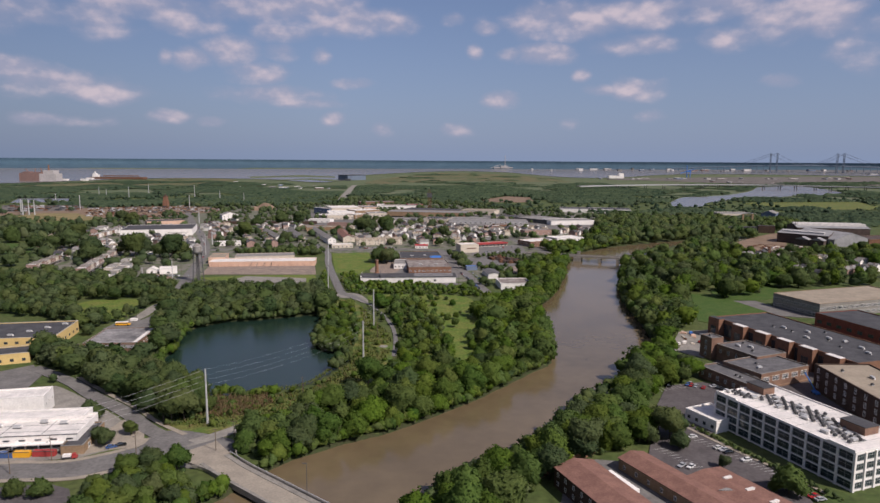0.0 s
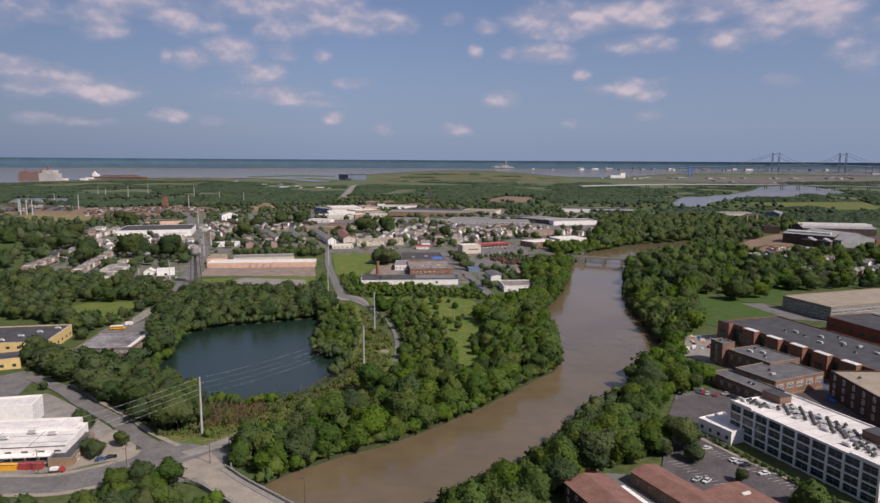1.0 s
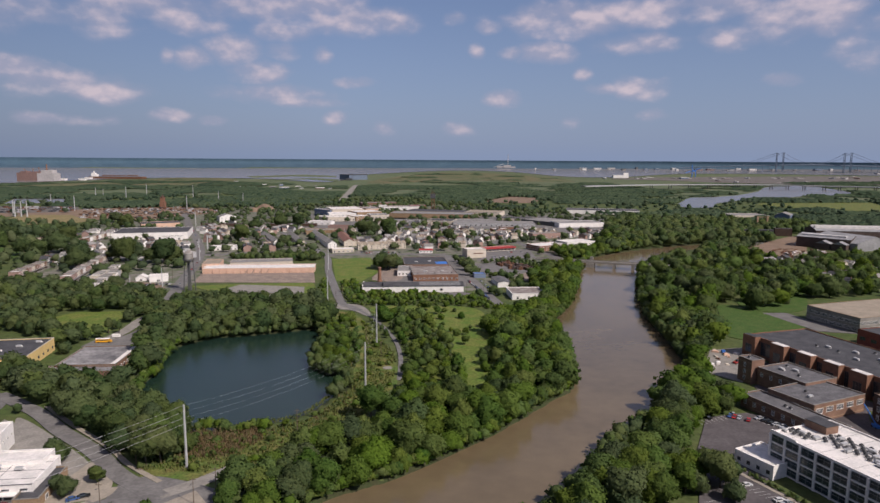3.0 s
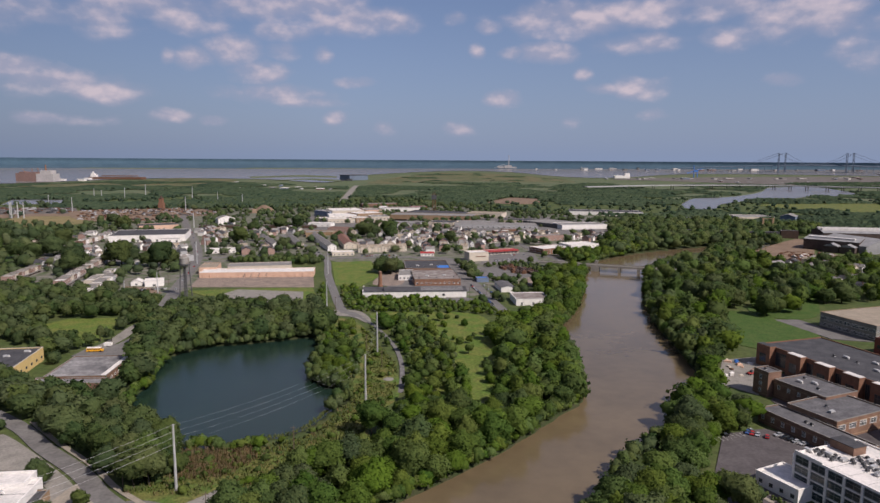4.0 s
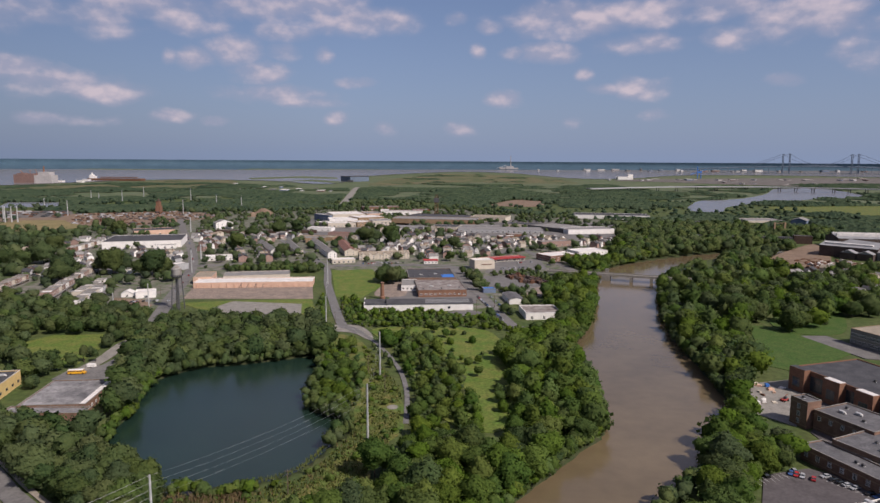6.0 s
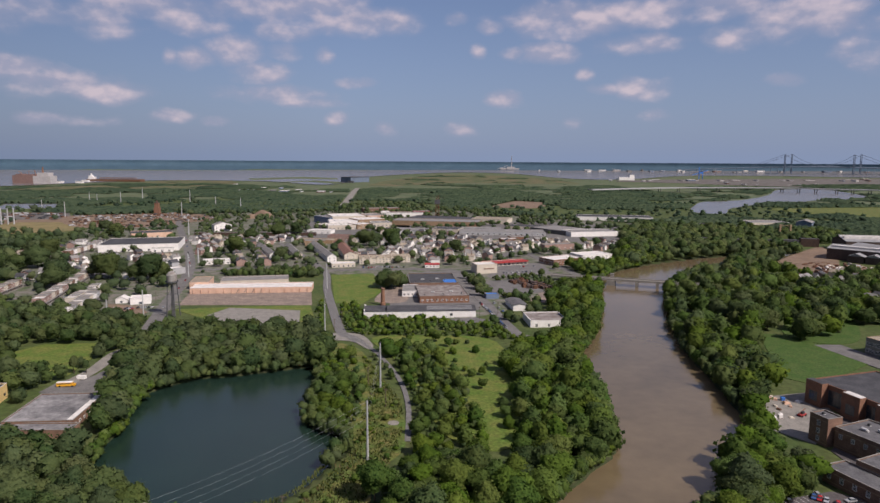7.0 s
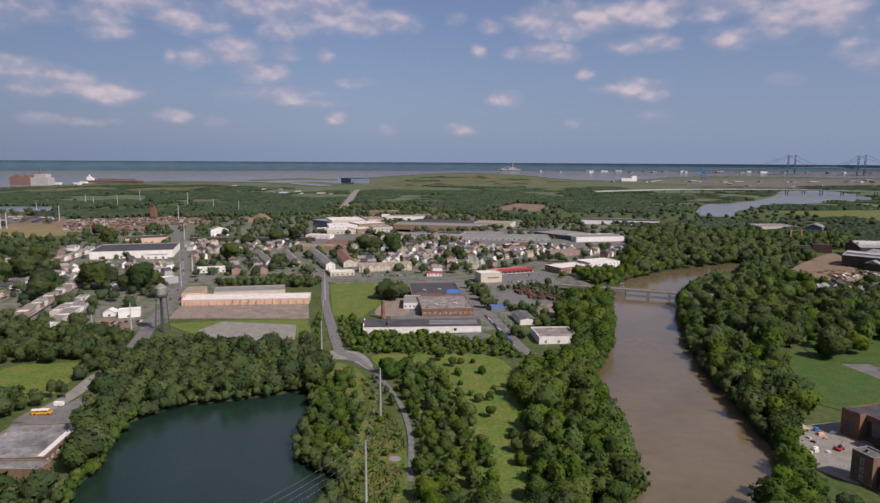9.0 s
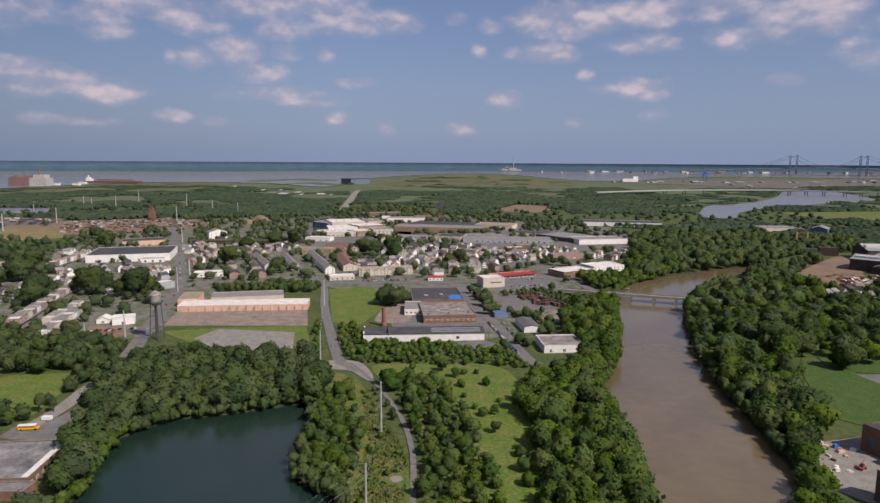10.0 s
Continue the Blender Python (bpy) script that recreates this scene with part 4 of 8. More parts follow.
def gabled(name, label, category, a, b, depth, h, rise, wall, roof, windows=(), frame_mat=None, along=True, group="", hip=0.0, clear=2.0):
    """A house or shed with a pitched roof with eaves; its ridge runs along the front, or across it."""
    m, L = frame_of(a, b)
    D = depth
    t = thing(name, label, category, m, group)
    bag = Bag()
    o, k = 0.45, 0.25
    bag.prism([(0, 0), (L, 0), (L, D), (0, D)], -0.3, h, cap=True)
    if along:
        P = [(0, 0), (L, 0), (L, D), (0, D)]
        e0, e1 = (hip, D / 2), (L - hip, D / 2)
        if hip == 0:
            bag.face((0, 0, h), (0, D, h), (0, D / 2, h + rise)).face((L, 0, h), (L, D, h), (L, D / 2, h + rise))
        drop = rise * o / (D / 2)
        r = Bag()
        for dz in (k, 0.02):
            A, B, C, E = (-o, -o, h - drop + dz), (L + o, -o, h - drop + dz), (L + o, D + o, h - drop + dz), (-o, D + o, h - drop + dz)
            R0, R1 = ((e0[0] if hip else -o), D / 2, h + rise + dz), ((e1[0] if hip else L + o), D / 2, h + rise + dz)
            r.face(A, B, R1, R0).face(C, E, R0, R1)
            if hip:
                r.face(E, A, R0).face(B, C, R1)
        r.face((-o, -o, h - drop), (L + o, -o, h - drop), (L + o, -o, h - drop + k), (-o, -o, h - drop + k))
        r.face((L + o, D + o, h - drop), (-o, D + o, h - drop), (-o, D + o, h - drop + k), (L + o, D + o, h - drop + k))
    else:
        bag.face((0, 0, h), (L, 0, h), (L / 2, 0, h + rise)).face((0, D, h), (L, D, h), (L / 2, D, h + rise))
        drop = rise * o / (L / 2)
        r = Bag()
        for dz in (k, 0.02):
            z0, z1 = h - drop + dz, h + rise + dz
            r.face((-o, D + o, z0), (-o, -o, z0), (L / 2, -o, z1), (L / 2, D + o, z1))
            r.face((L + o, -o, z0), (L + o, D + o, z0), (L / 2, D + o, z1), (L / 2, -o, z1))
        for y in (-o, D + o):
            r.face((-o, y, h - drop), (L / 2, y, h + rise), (L / 2, y, h + rise + k), (-o, y, h - drop + k))
            r.face((L + o, y, h - drop), (L / 2, y, h + rise), (L / 2, y, h + rise + k), (L + o, y, h - drop + k))
    part("wall", bag, wall, t)
    part("roof", r, roof, t)
    put_windows(t, L, D, windows, frame_mat or M_WHITE)
    keep_clear([(m @ Vector(p + (0,))).xy for p in ((0, 0), (L, 0), (L, D), (0, D))], clear)
    return t, L, D


# rooftop machinery, built once and copied
def fan_unit():
    t = thing("roof_unit", "grey rooftop ventilation unit with a round fan", "roof unit", group="rooftop units")
    part("casing", Bag().box(-0.62, 0.62, -0.55, 0.55, 0.25, 1.05), M_DSTEEL, t)
    part("fan", Bag().lathe([(0.45, 1.05), (0.45, 1.3), (0.36, 1.35)], 10), M_DSTEEL, t)
    part("base_frame", Bag().box(-0.75, -0.55, -0.65, 0.65, 0, 0.25).box(0.55, 0.75, -0.65, 0.65, 0, 0.25), M_STEEL, t)
    return t


def duct_unit():
    t = thing("roof_unit", "pale boxy rooftop air handler with a duct", "roof unit", group="rooftop units")
    part("casing", Bag().box(-1.4, 1.4, -0.75, 0.75, 0.25, 1.25), M_STEEL, t)
    part("duct", Bag().box(1.4, 2.1, -0.3, 0.3, 0.4, 0.95).box(1.75, 2.3, -0.3, 0.3, 0.0, 0.42), M_WHITE, t)
    part("rail", Bag().box(-1.7, 1.7, -0.85, -0.65, 0, 0.25).box(-1.7, 1.7, 0.65, 0.85, 0, 0.25), M_DSTEEL, t)
    return t


FAN, DUCT = fan_unit(), duct_unit()
UNITS = []


def unit_on(t, x, y, z, turn=0.0, kind=0, scale=1.0):
    src = (FAN, DUCT)[kind]
    m = t.matrix_world @ pose(x, y, z, 0, 0, turn)
    if kind not in UNITS:
        UNITS.append(kind)
        src.matrix_world = m
        return
    copy_thing(src, m)


# white concrete-framed factory
wf, wl, wd = block("factory_building", "white concrete-framed four-storey factory with big dark windows", "factory", (132.3, 303.6), (158.0, 238.0), 34, 15.0, M_WHITE, M_WROOF, parapet=0.6, coping=M_WHITE)
bay = wl / 10
for i in range(11):
    part("pier", Bag().box(i * bay - 0.45, i * bay + 0.45, -0.55, 0.05, -0.3, 15.0), M_WHITE, wf)
for r in range(4):
    part("spandrel", Bag().box(0.4, wl - 0.4, -0.3, 0.05, r * 3.75 - 0.12, r * 3.75 + 0.42), M_WHITE, wf)
put_windows(wf, wl, wd, [(0, 10, 4, 0.48, 3.75, bay - 0.9, 3.1, 1)], M_MULLION, M_GLASS_B)
put_windows(wf, wl, wd, [(1, 6, 4, 0.7, 3.75, wd / 6 - 1.3, 2.6, 2)], M_MULLION, M_GLASS_B)
put_windows(wf, wl, wd, [(3, 6, 4, 0.85, 3.75, wd / 6 - 1.3, 2.75, 2)], M_MULLION, M_GLASS_B)
for i in range(7):
    part("pier", Bag().box(wl - 0.05, wl + 0.5, i * wd / 6 - 0.45, i * wd / 6 + 0.45, -0.3, 15.0), M_WHITE, wf)
for x, y, l, d, h in ((0.075 * wl, 22, 10, 7, 3.4), (0.775 * wl, 23, 11, 8, 3.4)):
    ph = part("penthouse", Bag().box(x - l / 2, x + l / 2, y - d / 2, y + d / 2, 15.0, 15.0 + h), M_BRICK, wf, "brown brick roof penthouse")
    part("penthouse_roof", Bag().box(x - l / 2 - 0.2, x + l / 2 + 0.2, y - d / 2 - 0.2, y + d / 2 + 0.2, 15.0 + h, 15.3 + h), M_BROOF, ph)
_r = random.Random(4)
for cx, cy, wide, deep, n in ((0.085, 0.27, 5.5, 4.0, 12), (0.264, 0.51, 7.0, 8.0, 20), (0.448, 0.54, 7.0, 8.0, 22), (0.64, 0.50, 7.0, 7.0, 20), (0.82, 0.34, 6.0, 6.5, 15)):
    for k in range(n):
        unit_on(wf, wl * cx + wide * (2 * (k + 0.5 * _r.random()) / n - 1), wd * cy + deep * (2 * ((k * 0.618) % 1) - 1) * 0.75, 15.12, _r.choice((0, 90)), 0 if k % 6 else 1)
    part("unit_frame", Bag().box(wl * cx - wide, wl * cx + wide, wd * cy - 0.1, wd * cy + 0.1, 15.12, 15.6).box(wl * cx - wide, wl * cx + wide, wd * cy + deep * 0.5, wd * cy + deep * 0.5 + 0.2, 15.12, 15.6).box(wl * cx - 0.1, wl * cx + 0.1, wd * cy - deep * 0.7, wd * cy + deep * 0.7, 15.12, 15.55), M_STEEL, wf, "pale steel service frame")
for k in range(9):
    part("roof_seam", Bag().box(wl * (k + 1) / 10 - 0.06, wl * (k + 1) / 10 + 0.06, 0.5, wd - 0.5, 15.1, 15.15), M_GROOF, wf)
for x in (0.0, wl * 0.83):
    part("raised_parapet", Bag().box(x, x + wl * 0.17, -0.3, 0.35, 15.5, 16.5), M_WHITE, wf)
block("annex", "low white annex with a white flat roof beside the factory", "annex", (119.9, 308.2), (128.1, 291.7), 16, 5.2, M_WHITE, M_WROOF, [(0, 4, 1, 1.6, 3, 1.6, 1.6, 1)], M_DSTEEL, coping=M_WHITE)

# brown brick plant
tw, tl, td = block("brick_building", "square brown brick stair tower of the old plant", "plant building", (168.5, 415.7), (171.8, 405.9), 9, 13.4, M_BRICK, M_DROOF, [(0, 1, 3, 1.5, 3.8, 1.8, 2.4, 1), (3, 1, 3, 1.5, 3.8, 1.8, 2.4, 1)], coping=M_CONCRETE)
wg, wgl, wgd = block("brick_building", "brown brick plant wing with tan coping and grey roof", "plant building", (175.3, 406.0), (187.4, 378.1), 24, 9.8, M_BRICK, M_DROOF, [(0, 5, 1, 5.4, 4, 1.7, 2.3, 1), (1, 4, 1, 5.4, 4, 2.6, 2.3, 1)], coping=M_CONCRETE)
lw, ll, ld = block("brick_building", "long low brown brick wing with white sash windows", "plant building", (151.4, 372.9), (170.3, 324.2), 13, 6.4, M_BRICK, M_DROOF, [(0, 9, 1, 2.2, 3, 1.8, 2.8, 2), (3, 2, 1, 2.2, 3, 1.8, 2.8, 2)], coping=M_CONCRETE)
rb, rl, rd = block("brick_building", "tan-topped brick block with a band of large windows", "plant building", (176.2, 349.3), (211.1, 365.8), 26, 8.8, M_BRICK, M_DROOF, [(0, 5, 1, 4.4, 3, 5.0, 2.8, 3), (3, 4, 1, 4.4, 3, 3.0, 2.6, 1)], coping=M_CONCRETE)
for t, l, d, h in ((tw, tl, td, 13.4), (wg, wgl, wgd, 9.8), (rb, rl, rd, 8.8), (lw, ll, ld, 6.4)):
    for z in (h - 1.5, 1.0):
        part("stone_band", Bag().box(-0.12, l + 0.12, -0.12, 0.0, z, z + 0.35).box(-0.12, 0.0, 0.0, d, z, z + 0.35), M_TBRICK, t, "pale stone band course")
for t, x, y, z, k in ((wg, 8, 9, 10.0, 1), (wg, 13, 14, 10.0, 1), (wg, 20, 8, 10.0, 0), (wg, 5, 17, 10.0, 0), (rb, 9, 9, 9.05, 1), (rb, 14, 15, 9.05, 0), (lw, 22, 6, 6.6, 0), (lw, 25, 6, 6.6, 0), (tw, 4, 4, 13.55, 0), (lw, 42, 7, 6.6, 0)):
    unit_on(t, x, y, z, 0, k)

# orange brick school with stepped bays
sc, sl, sd = block("school_building", "long orange brick building with stepped window bays and black roof", "school", (198.2, 467.7), (234.1, 357.8), 48, 12.6, M_OBRICK, M_BROOF, [], M_DSTEEL, coping=M_OBRICK)
for i, x in enumerate((0.0, 0.2, 0.37, 0.53, 0.68, 0.84)):
    X, w = x * sl, 0.092 * sl
    gap = ((0.2, 0.37, 0.53, 0.68, 0.84, 1.0)[i] - x) * sl - w - 0.8
    ob = part("window", window_mesh(gap, 8.6, M_DSTEEL, 4), None, sc)
    ob.matrix_local = pose(X + w + 0.4, -0.02, 2.0)
    bay_part = part("stair_bay", Bag().box(X, X + w, -4.5, 0.1, -0.3, 13.8), M_OBRICK, sc, "projecting orange brick bay")
    part("bay_roof", Bag().box(X + 0.3, X + w - 0.3, -4.2, 0, 13.8, 14.0), M_WROOF if i else M_BROOF, bay_part)
    ob = part("window", window_mesh(w * 0.5, 5.5, M_DSTEEL, 2), None, sc)
    ob.matrix_local = pose(X + w * 0.25, -4.5, 3.0)
    ob = part("window", window_mesh(3.2, 4.0, M_DSTEEL, 2), None, sc)
    ob.matrix_local = pose(X, -0.4, 3.0, 0, 0, 270)
for x, y in ((0.3, 20), (0.34, 24), (0.42, 22), (0.46, 30), (0.55, 18), (0.6, 30), (0.63, 26), (0.68, 33), (0.75, 20), (0.8, 30), (0.88, 24), (0.5, 40)):
    unit_on(sc, sl * x, y, 12.75, 90 * (int(y) % 2), int(y) % 3 == 0)
block("brick_building", "long dark red brick hall with a black roof", "plant building", (285.3, 491.6), (313.6, 391.5), 40, 10.4, M_REDBRICK, M_BROOF, [(0, 12, 1, 4, 3, 4.2, 2.4, 3)], M_DSTEEL, coping=M_DBRICK)
g1, gl1, gd1 = block("office_building", "long low grey concrete building with blue ribbon windows and tan roof", "building", (289.5, 564.0), (304.6, 519.6), 112, 11.0, M_CONCRETE, M_TROOF, [(0, 7, 2, 1.4, 4.8, 5.6, 2.6, 4), (1, 18, 2, 1.4, 4.8, 5.0, 2.6, 3)], M_WHITE, coping=M_TBRICK)
for k in range(9):
    unit_on(g1, 6 + (k * 7) % int(gl1 - 10), 10 + k * 12, 7.15, 0, k % 2)
db, dl, dd = block("brick_building", "dark brown brick mill with arched windows and tan roof", "plant building", (207.7, 354.2), (207.2, 272.3), 30, 13.4, M_DBRICK, M_TROOF, [(0, 10, 3, 1.6, 4.2, 1.9, 2.7, 1), (3, 5, 3, 1.6, 4.2, 1.9, 2.7, 1)], coping=M_DBRICK)
for k in range(5):
    unit_on(db, 12 + k * 11, 8 + (k * 9) % 16, 13.55, 0, k % 2)
patch("plant_yard", "dark asphalt yard between the brick buildings", "lot", [(160.0, 312.0), (190.0, 296.0), (206.5, 272.0), (206.5, 354.0), (214.0, 366.0), (226.0, 372.0), (196.0, 462.0), (190.0, 420.0), (172.0, 402.0), (172.0, 372.0), (176.0, 349.0), (172.0, 322.0)], M_ASPHALT_D, 0.11, False)
patch("service_yard", "patched asphalt yard between the brown-roofed halls", "lot", [(36.0, 196.0), (50.0, 246.0), (66.0, 264.0), (78.0, 262.0), (92.0, 256.0), (110.0, 240.0), (126.0, 200.0)], M_ASPHALT, 0.09, False)
lift = thing("boom_lift", "blue boom lift parked between brick buildings", "boom lift", Matrix.Translation((*(203.9, 344.7), 0)))
part("base", Bag().box(-1.2, 1.2, -2.2, 2.2, 0.5, 1.6), M_BLUE, lift)
part("boom", Bag().rod((0, 0, 1.6), (-5, 3, 11), 0.3), M_BLUE, lift)
for x in (-1.1, 1.1):
    for y in (-1.5, 1.5):
        part("wheel", Bag().rod((x - 0.2, y, 0.5), (x + 0.2, y, 0.5), 0.5, 0.5, 10), M_RUBBER, lift)

# brown-roofed low halls by the river
for a, b, d, h, rise, wall, say in (((44.7, 241.3), (62.3, 196.2), 17, 7.6, 1.8, M_DBRICK, "two-storey dark brick hall with a brown red pitched roof"), ((73.4, 255.4), (100.2, 200.6), 13, 4.8, 1.6, M_TBRICK, "long tan brick hall with a brown red pitched roof"), ((94.9, 239.8), (112.9, 204.1), 19, 4.4, 1.0, M_BRICK, "low brick hall with a wide patched brown red roof")):
    t, L, D = gabled("hall", say, "hall", a, b, d, h, rise, wall, M_RROOF, [(0, 9, 1 if h < 6 else 2, 1.2, 3.4, 1.3, 1.8, 1), (3, 3, 1, 1.2, 3, 1.3, 1.8, 1)])
    if h < 4.6:
        for k in range(3):
            part("roof_hatch", Bag().box(L * (0.2 + 0.25 * k), L * (0.2 + 0.25 * k) + 1.2, D * 0.55, D * 0.55 + 4.0, h + 0.5, h + 1.5), M_WROOF, t, "pale ribbed skylight")
        for k in range(9):
            part("roof_patch", Bag().box(L * 0.34 + k * 0.5, L * 0.34 + k * 0.5 + 0.45, 2 + k * 0.9, 6 + k * 0.9, h + 0.75, h + 0.95), M_GROOF, t)
hz = frame_of((59.3, 248.8), (74.2, 214.0))
for k in range(7):
    u = thing("roof_unit", "white ducted rooftop cooling unit beside the hall", "roof unit", hz[0] @ pose(12 + k * 2.4, 1.5, 0, 0, 0, 0), "cooling units")
    part("stand", Bag().box(-0.9, 0.9, -0.9, 0.9, 0, 5.6), M_TBRICK, u)
    part("casing", Bag().box(-1.0, 1.0, -1.2, 1.2, 5.6, 7.4), M_WHITE, u)
wl2 = thing("brick_wall", "long orange brick boundary wall by the river trees", "wall")
part("wall_run", strip([(24.9, 232.4), (46.2, 252.9), (67.2, 270.2)], 0.5, 3.0, 3.2), M_OBRICK, wl2)
part("wall_coping", strip([(24.9, 232.4), (46.2, 252.9), (67.2, 270.2)], 0.8, 3.2, 0.2), M_CONCRETE, wl2)

# white shops at the street corner
w1, l1, d1 = block("shop_building", "long white single-storey shop with white stepped roof", "shop", (-218.9, 263.3), (-156.0, 271.7), 24, 6.0, M_WHITE, M_WROOF, [(0, 10, 1, 4.2, 3, 2.6, 0.7, 2), (0, 12, 1, 0.7, 3, 4.6, 2.2, 2)], M_DSTEEL, coping=M_WHITE)
part("awning", Bag().box(0, l1 - 4, -2.4, 0.02, 3.1, 3.5), M_WHITE, w1)
for k in range(3):
    part("roof_seam", Bag().box(l1 * (0.22 + 0.27 * k), l1 * (0.22 + 0.27 * k) + 0.25, 0.5, d1 - 0.5, 6.1, 6.16).box(0.5, l1 - 0.5, 5.5 + 7 * k, 5.8 + 7 * k, 6.1, 6.15), M_DSTEEL, w1, "dark tarred roof seam")
part("fascia", Bag().box(-0.14, l1 + 0.14, -0.16, -0.04, 6.45, 6.8), M_DSTEEL, w1, "dark roof edge")
block("shop_building", "tall white rear block of the shop with plain walls", "shop", (-243.0, 294.5), (-191.1, 307.2), 14, 9.6, M_WHITE, M_WROOF, [(1, 3, 1, 5, 3, 1.2, 1.2, 1)], coping=M_WHITE)
block("shop_building", "low white middle block with a tarred roof edge", "shop", (-220.3, 281.2), (-161.8, 288.6), 10, 7.4, M_WHITE, M_WROOF, coping=M_WHITE)
block("garage_building", "small dark-roofed lean-to beside the white shop", "garage", (-150.5, 266.0), (-154.5, 291.9), 9, 3.4, M_TBRICK, M_BROOF, [(0, 2, 1, 0.4, 3, 2.6, 2.2, 1)])
for k in range(6):
    unit_on(w1, 8 + k * 9, 9 + (k * 5) % 7, 6.35, 0, 1)

# yellow school by the lawn
y1, yl, yd = block("school_building", "yellow stucco school with a wide black roof", "school", (-302.9, 411.7), (-251.8, 421.0), 44, 7.6, M_YELLOW, M_BROOF, [(1, 6, 1, 2.0, 3, 2.2, 1.6, 1), (0, 8, 1, 4.2, 3, 2.2, 1.6, 1)], M_DSTEEL, coping=M_CREAM)
block("school_building", "low yellow stucco school wing with black roof", "school", (-285.6, 377.8), (-250.8, 392.3), 18, 5.6, M_YELLOW, M_BROOF, [(0, 6, 1, 1.2, 3, 2.0, 1.8, 1), (1, 2, 1, 1.2, 3, 1.6, 1.8, 1)], M_DSTEEL, coping=M_CREAM)
for k in range(4):
    unit_on(y1, 22 + k * 8, 8 + k * 9, 7.75, 0, 1)

# low flat-roofed hall by the bus yard
hb, hl, hd = block("hall", "low brick hall with a large weathered grey flat roof", "hall", (-231.4, 416.3), (-197.3, 419.5), 40, 4.4, M_BRICK, M_HROOF, [(1, 8, 1, 1.2, 3, 2.0, 1.6, 1)], coping=M_CONCRETE)
block("hall", "lower front wing with a weathered grey flat roof", "hall", (-235.2, 408.4), (-193.1, 409.2), 9, 3.6, M_BRICK, M_HROOF, coping=M_CONCRETE)
part("edge_strip", Bag().box(hl - 4, hl - 0.4, 0.5, hd - 0.5, 4.5, 4.58), M_WROOF, hb, "pale patched roof edge")
gabled("cottage", "small red-roofed pump house in the trees", "house", (-225.4, 527.4), (-219.1, 536.1), 7, 3, 2.0, M_WHITE, M_RROOF)


# ---- town ----
# peach warehouse with buttresses
pe, pl, pd = block("warehouse", "long peach painted warehouse with buttressed wall and white roof edge", "warehouse", (-265.5, 752.2), (-146.2, 765.2), 26, 5.2, M_PEACH, M_WROOF, coping=M_WHITE)
for i in range(16):
    part("buttress", Bag().prism([(pl * (i + 0.5) / 16 - 0.25, -0.9), (pl * (i + 0.5) / 16 + 0.25, -0.9), (pl * (i + 0.5) / 16 + 0.25, 0.05), (pl * (i + 0.5) / 16 - 0.25, 0.05)], -0.3, 4.6), M_PEACH, pe)
# dark rods stand in for the slanting brace shadows on the front wall
for x in (0.40, 0.46, 0.525, 0.59):
    part("shadow_rod", Bag().rod((pl * x - 2.2, -3.4, -0.1), (pl * x, -0.1, 4.6), 0.2, 0.2, 6), M_DSTEEL, pe, "dark leaning rod in place of a brace shadow")
for i in range(6):
    part("skylight", Bag().box(pl * (0.2 + 0.13 * i), pl * (0.2 + 0.13 * i) + 5, 2, 4, 5.3, 6.2), M_WROOF, pe)
block("warehouse", "rear hall of the peach warehouse with brown roof", "warehouse", (-274.1, 774.6), (-255.7, 777.8), 34, 7.0, M_PEACH, M_TROOF)
block("warehouse", "low grey-roofed rear hall behind the peach warehouse", "warehouse", (-245.8, 785.4), (-177.8, 801.2), 26, 6.4, M_CREAM, M_GROOF)

# white warehouse with a brick chimney
ww, wwl, wwd = gabled("warehouse", "long white warehouse with a low black pitched roof", "warehouse", (-79.4, 656.0), (16.3, 663.5), 22, 6.0, 2.2, M_WHITE, M_BROOF, [(0, 3, 1, 1.6, 3, 2.4, 2.0, 1, 8)], M_DSTEEL, hip=0.0)
for k in range(3):
    part("roof_ridge", Bag().box(wwl * 0.56, wwl * 0.97, 2.2 + 2.9 * k, 3.2 + 2.9 * k, 6.5 + 0.55 * k, 7.3 + 0.55 * k), M_MROOF, ww, "pale roof light strip")
part("end_wall", Bag().box(-0.4, 0.4, -0.4, wwd + 0.4, -0.2, 7.2), M_WHITE, ww)
part("fire_wall", Bag().box(wwl * 0.2, wwl * 0.2 + 0.5, -0.3, wwd + 0.3, 5.0, 8.9), M_BROOF, ww)
patch("apron", "asphalt apron beside the long white warehouse", "lot", [(-4.0, 640.0), (-6.0, 656.0), (16.0, 662.0), (30.0, 650.0), (26.0, 640.0)], M_ASPHALT, 0.2, False)
bw, bwl, bwd = block("workshop", "red brick workshop with a broad grey flat roof", "workshop", (-34.0, 716.0), (12.6, 721.5), 56, 6.4, M_OBRICK, M_PROOF, [(0, 10, 1, 2.0, 3, 2.2, 1.8, 1)])
block("workshop", "white workshop with a low roof beside the chimney", "workshop", (-52.5, 746.0), (-36.5, 746.6), 34, 5.5, M_WHITE, M_GROOF, [(0, 4, 1, 1.6, 3, 1.8, 1.8, 1)])
bk, bkl, bkd = block("workshop", "dark-roofed workshop with a blue tarpaulin patch", "workshop", (-47.0, 784.6), (3.4, 789.5), 58, 6, M_BRICK, M_BROOF)
part("tarpaulin", Bag().box(bkl * 0.72, bkl * 0.98, 2, 22, 6.14, 6.2), M_BLUE, bk, "blue roof tarpaulin")
for k in range(5):
    unit_on(bk, 6 + k * 8, 8 + (k * 11) % 18, 6.15, 0, k % 2)
    unit_on(bw, 5 + k * 9, 6 + (k * 13) % 24, 6.55, 0, k % 2)
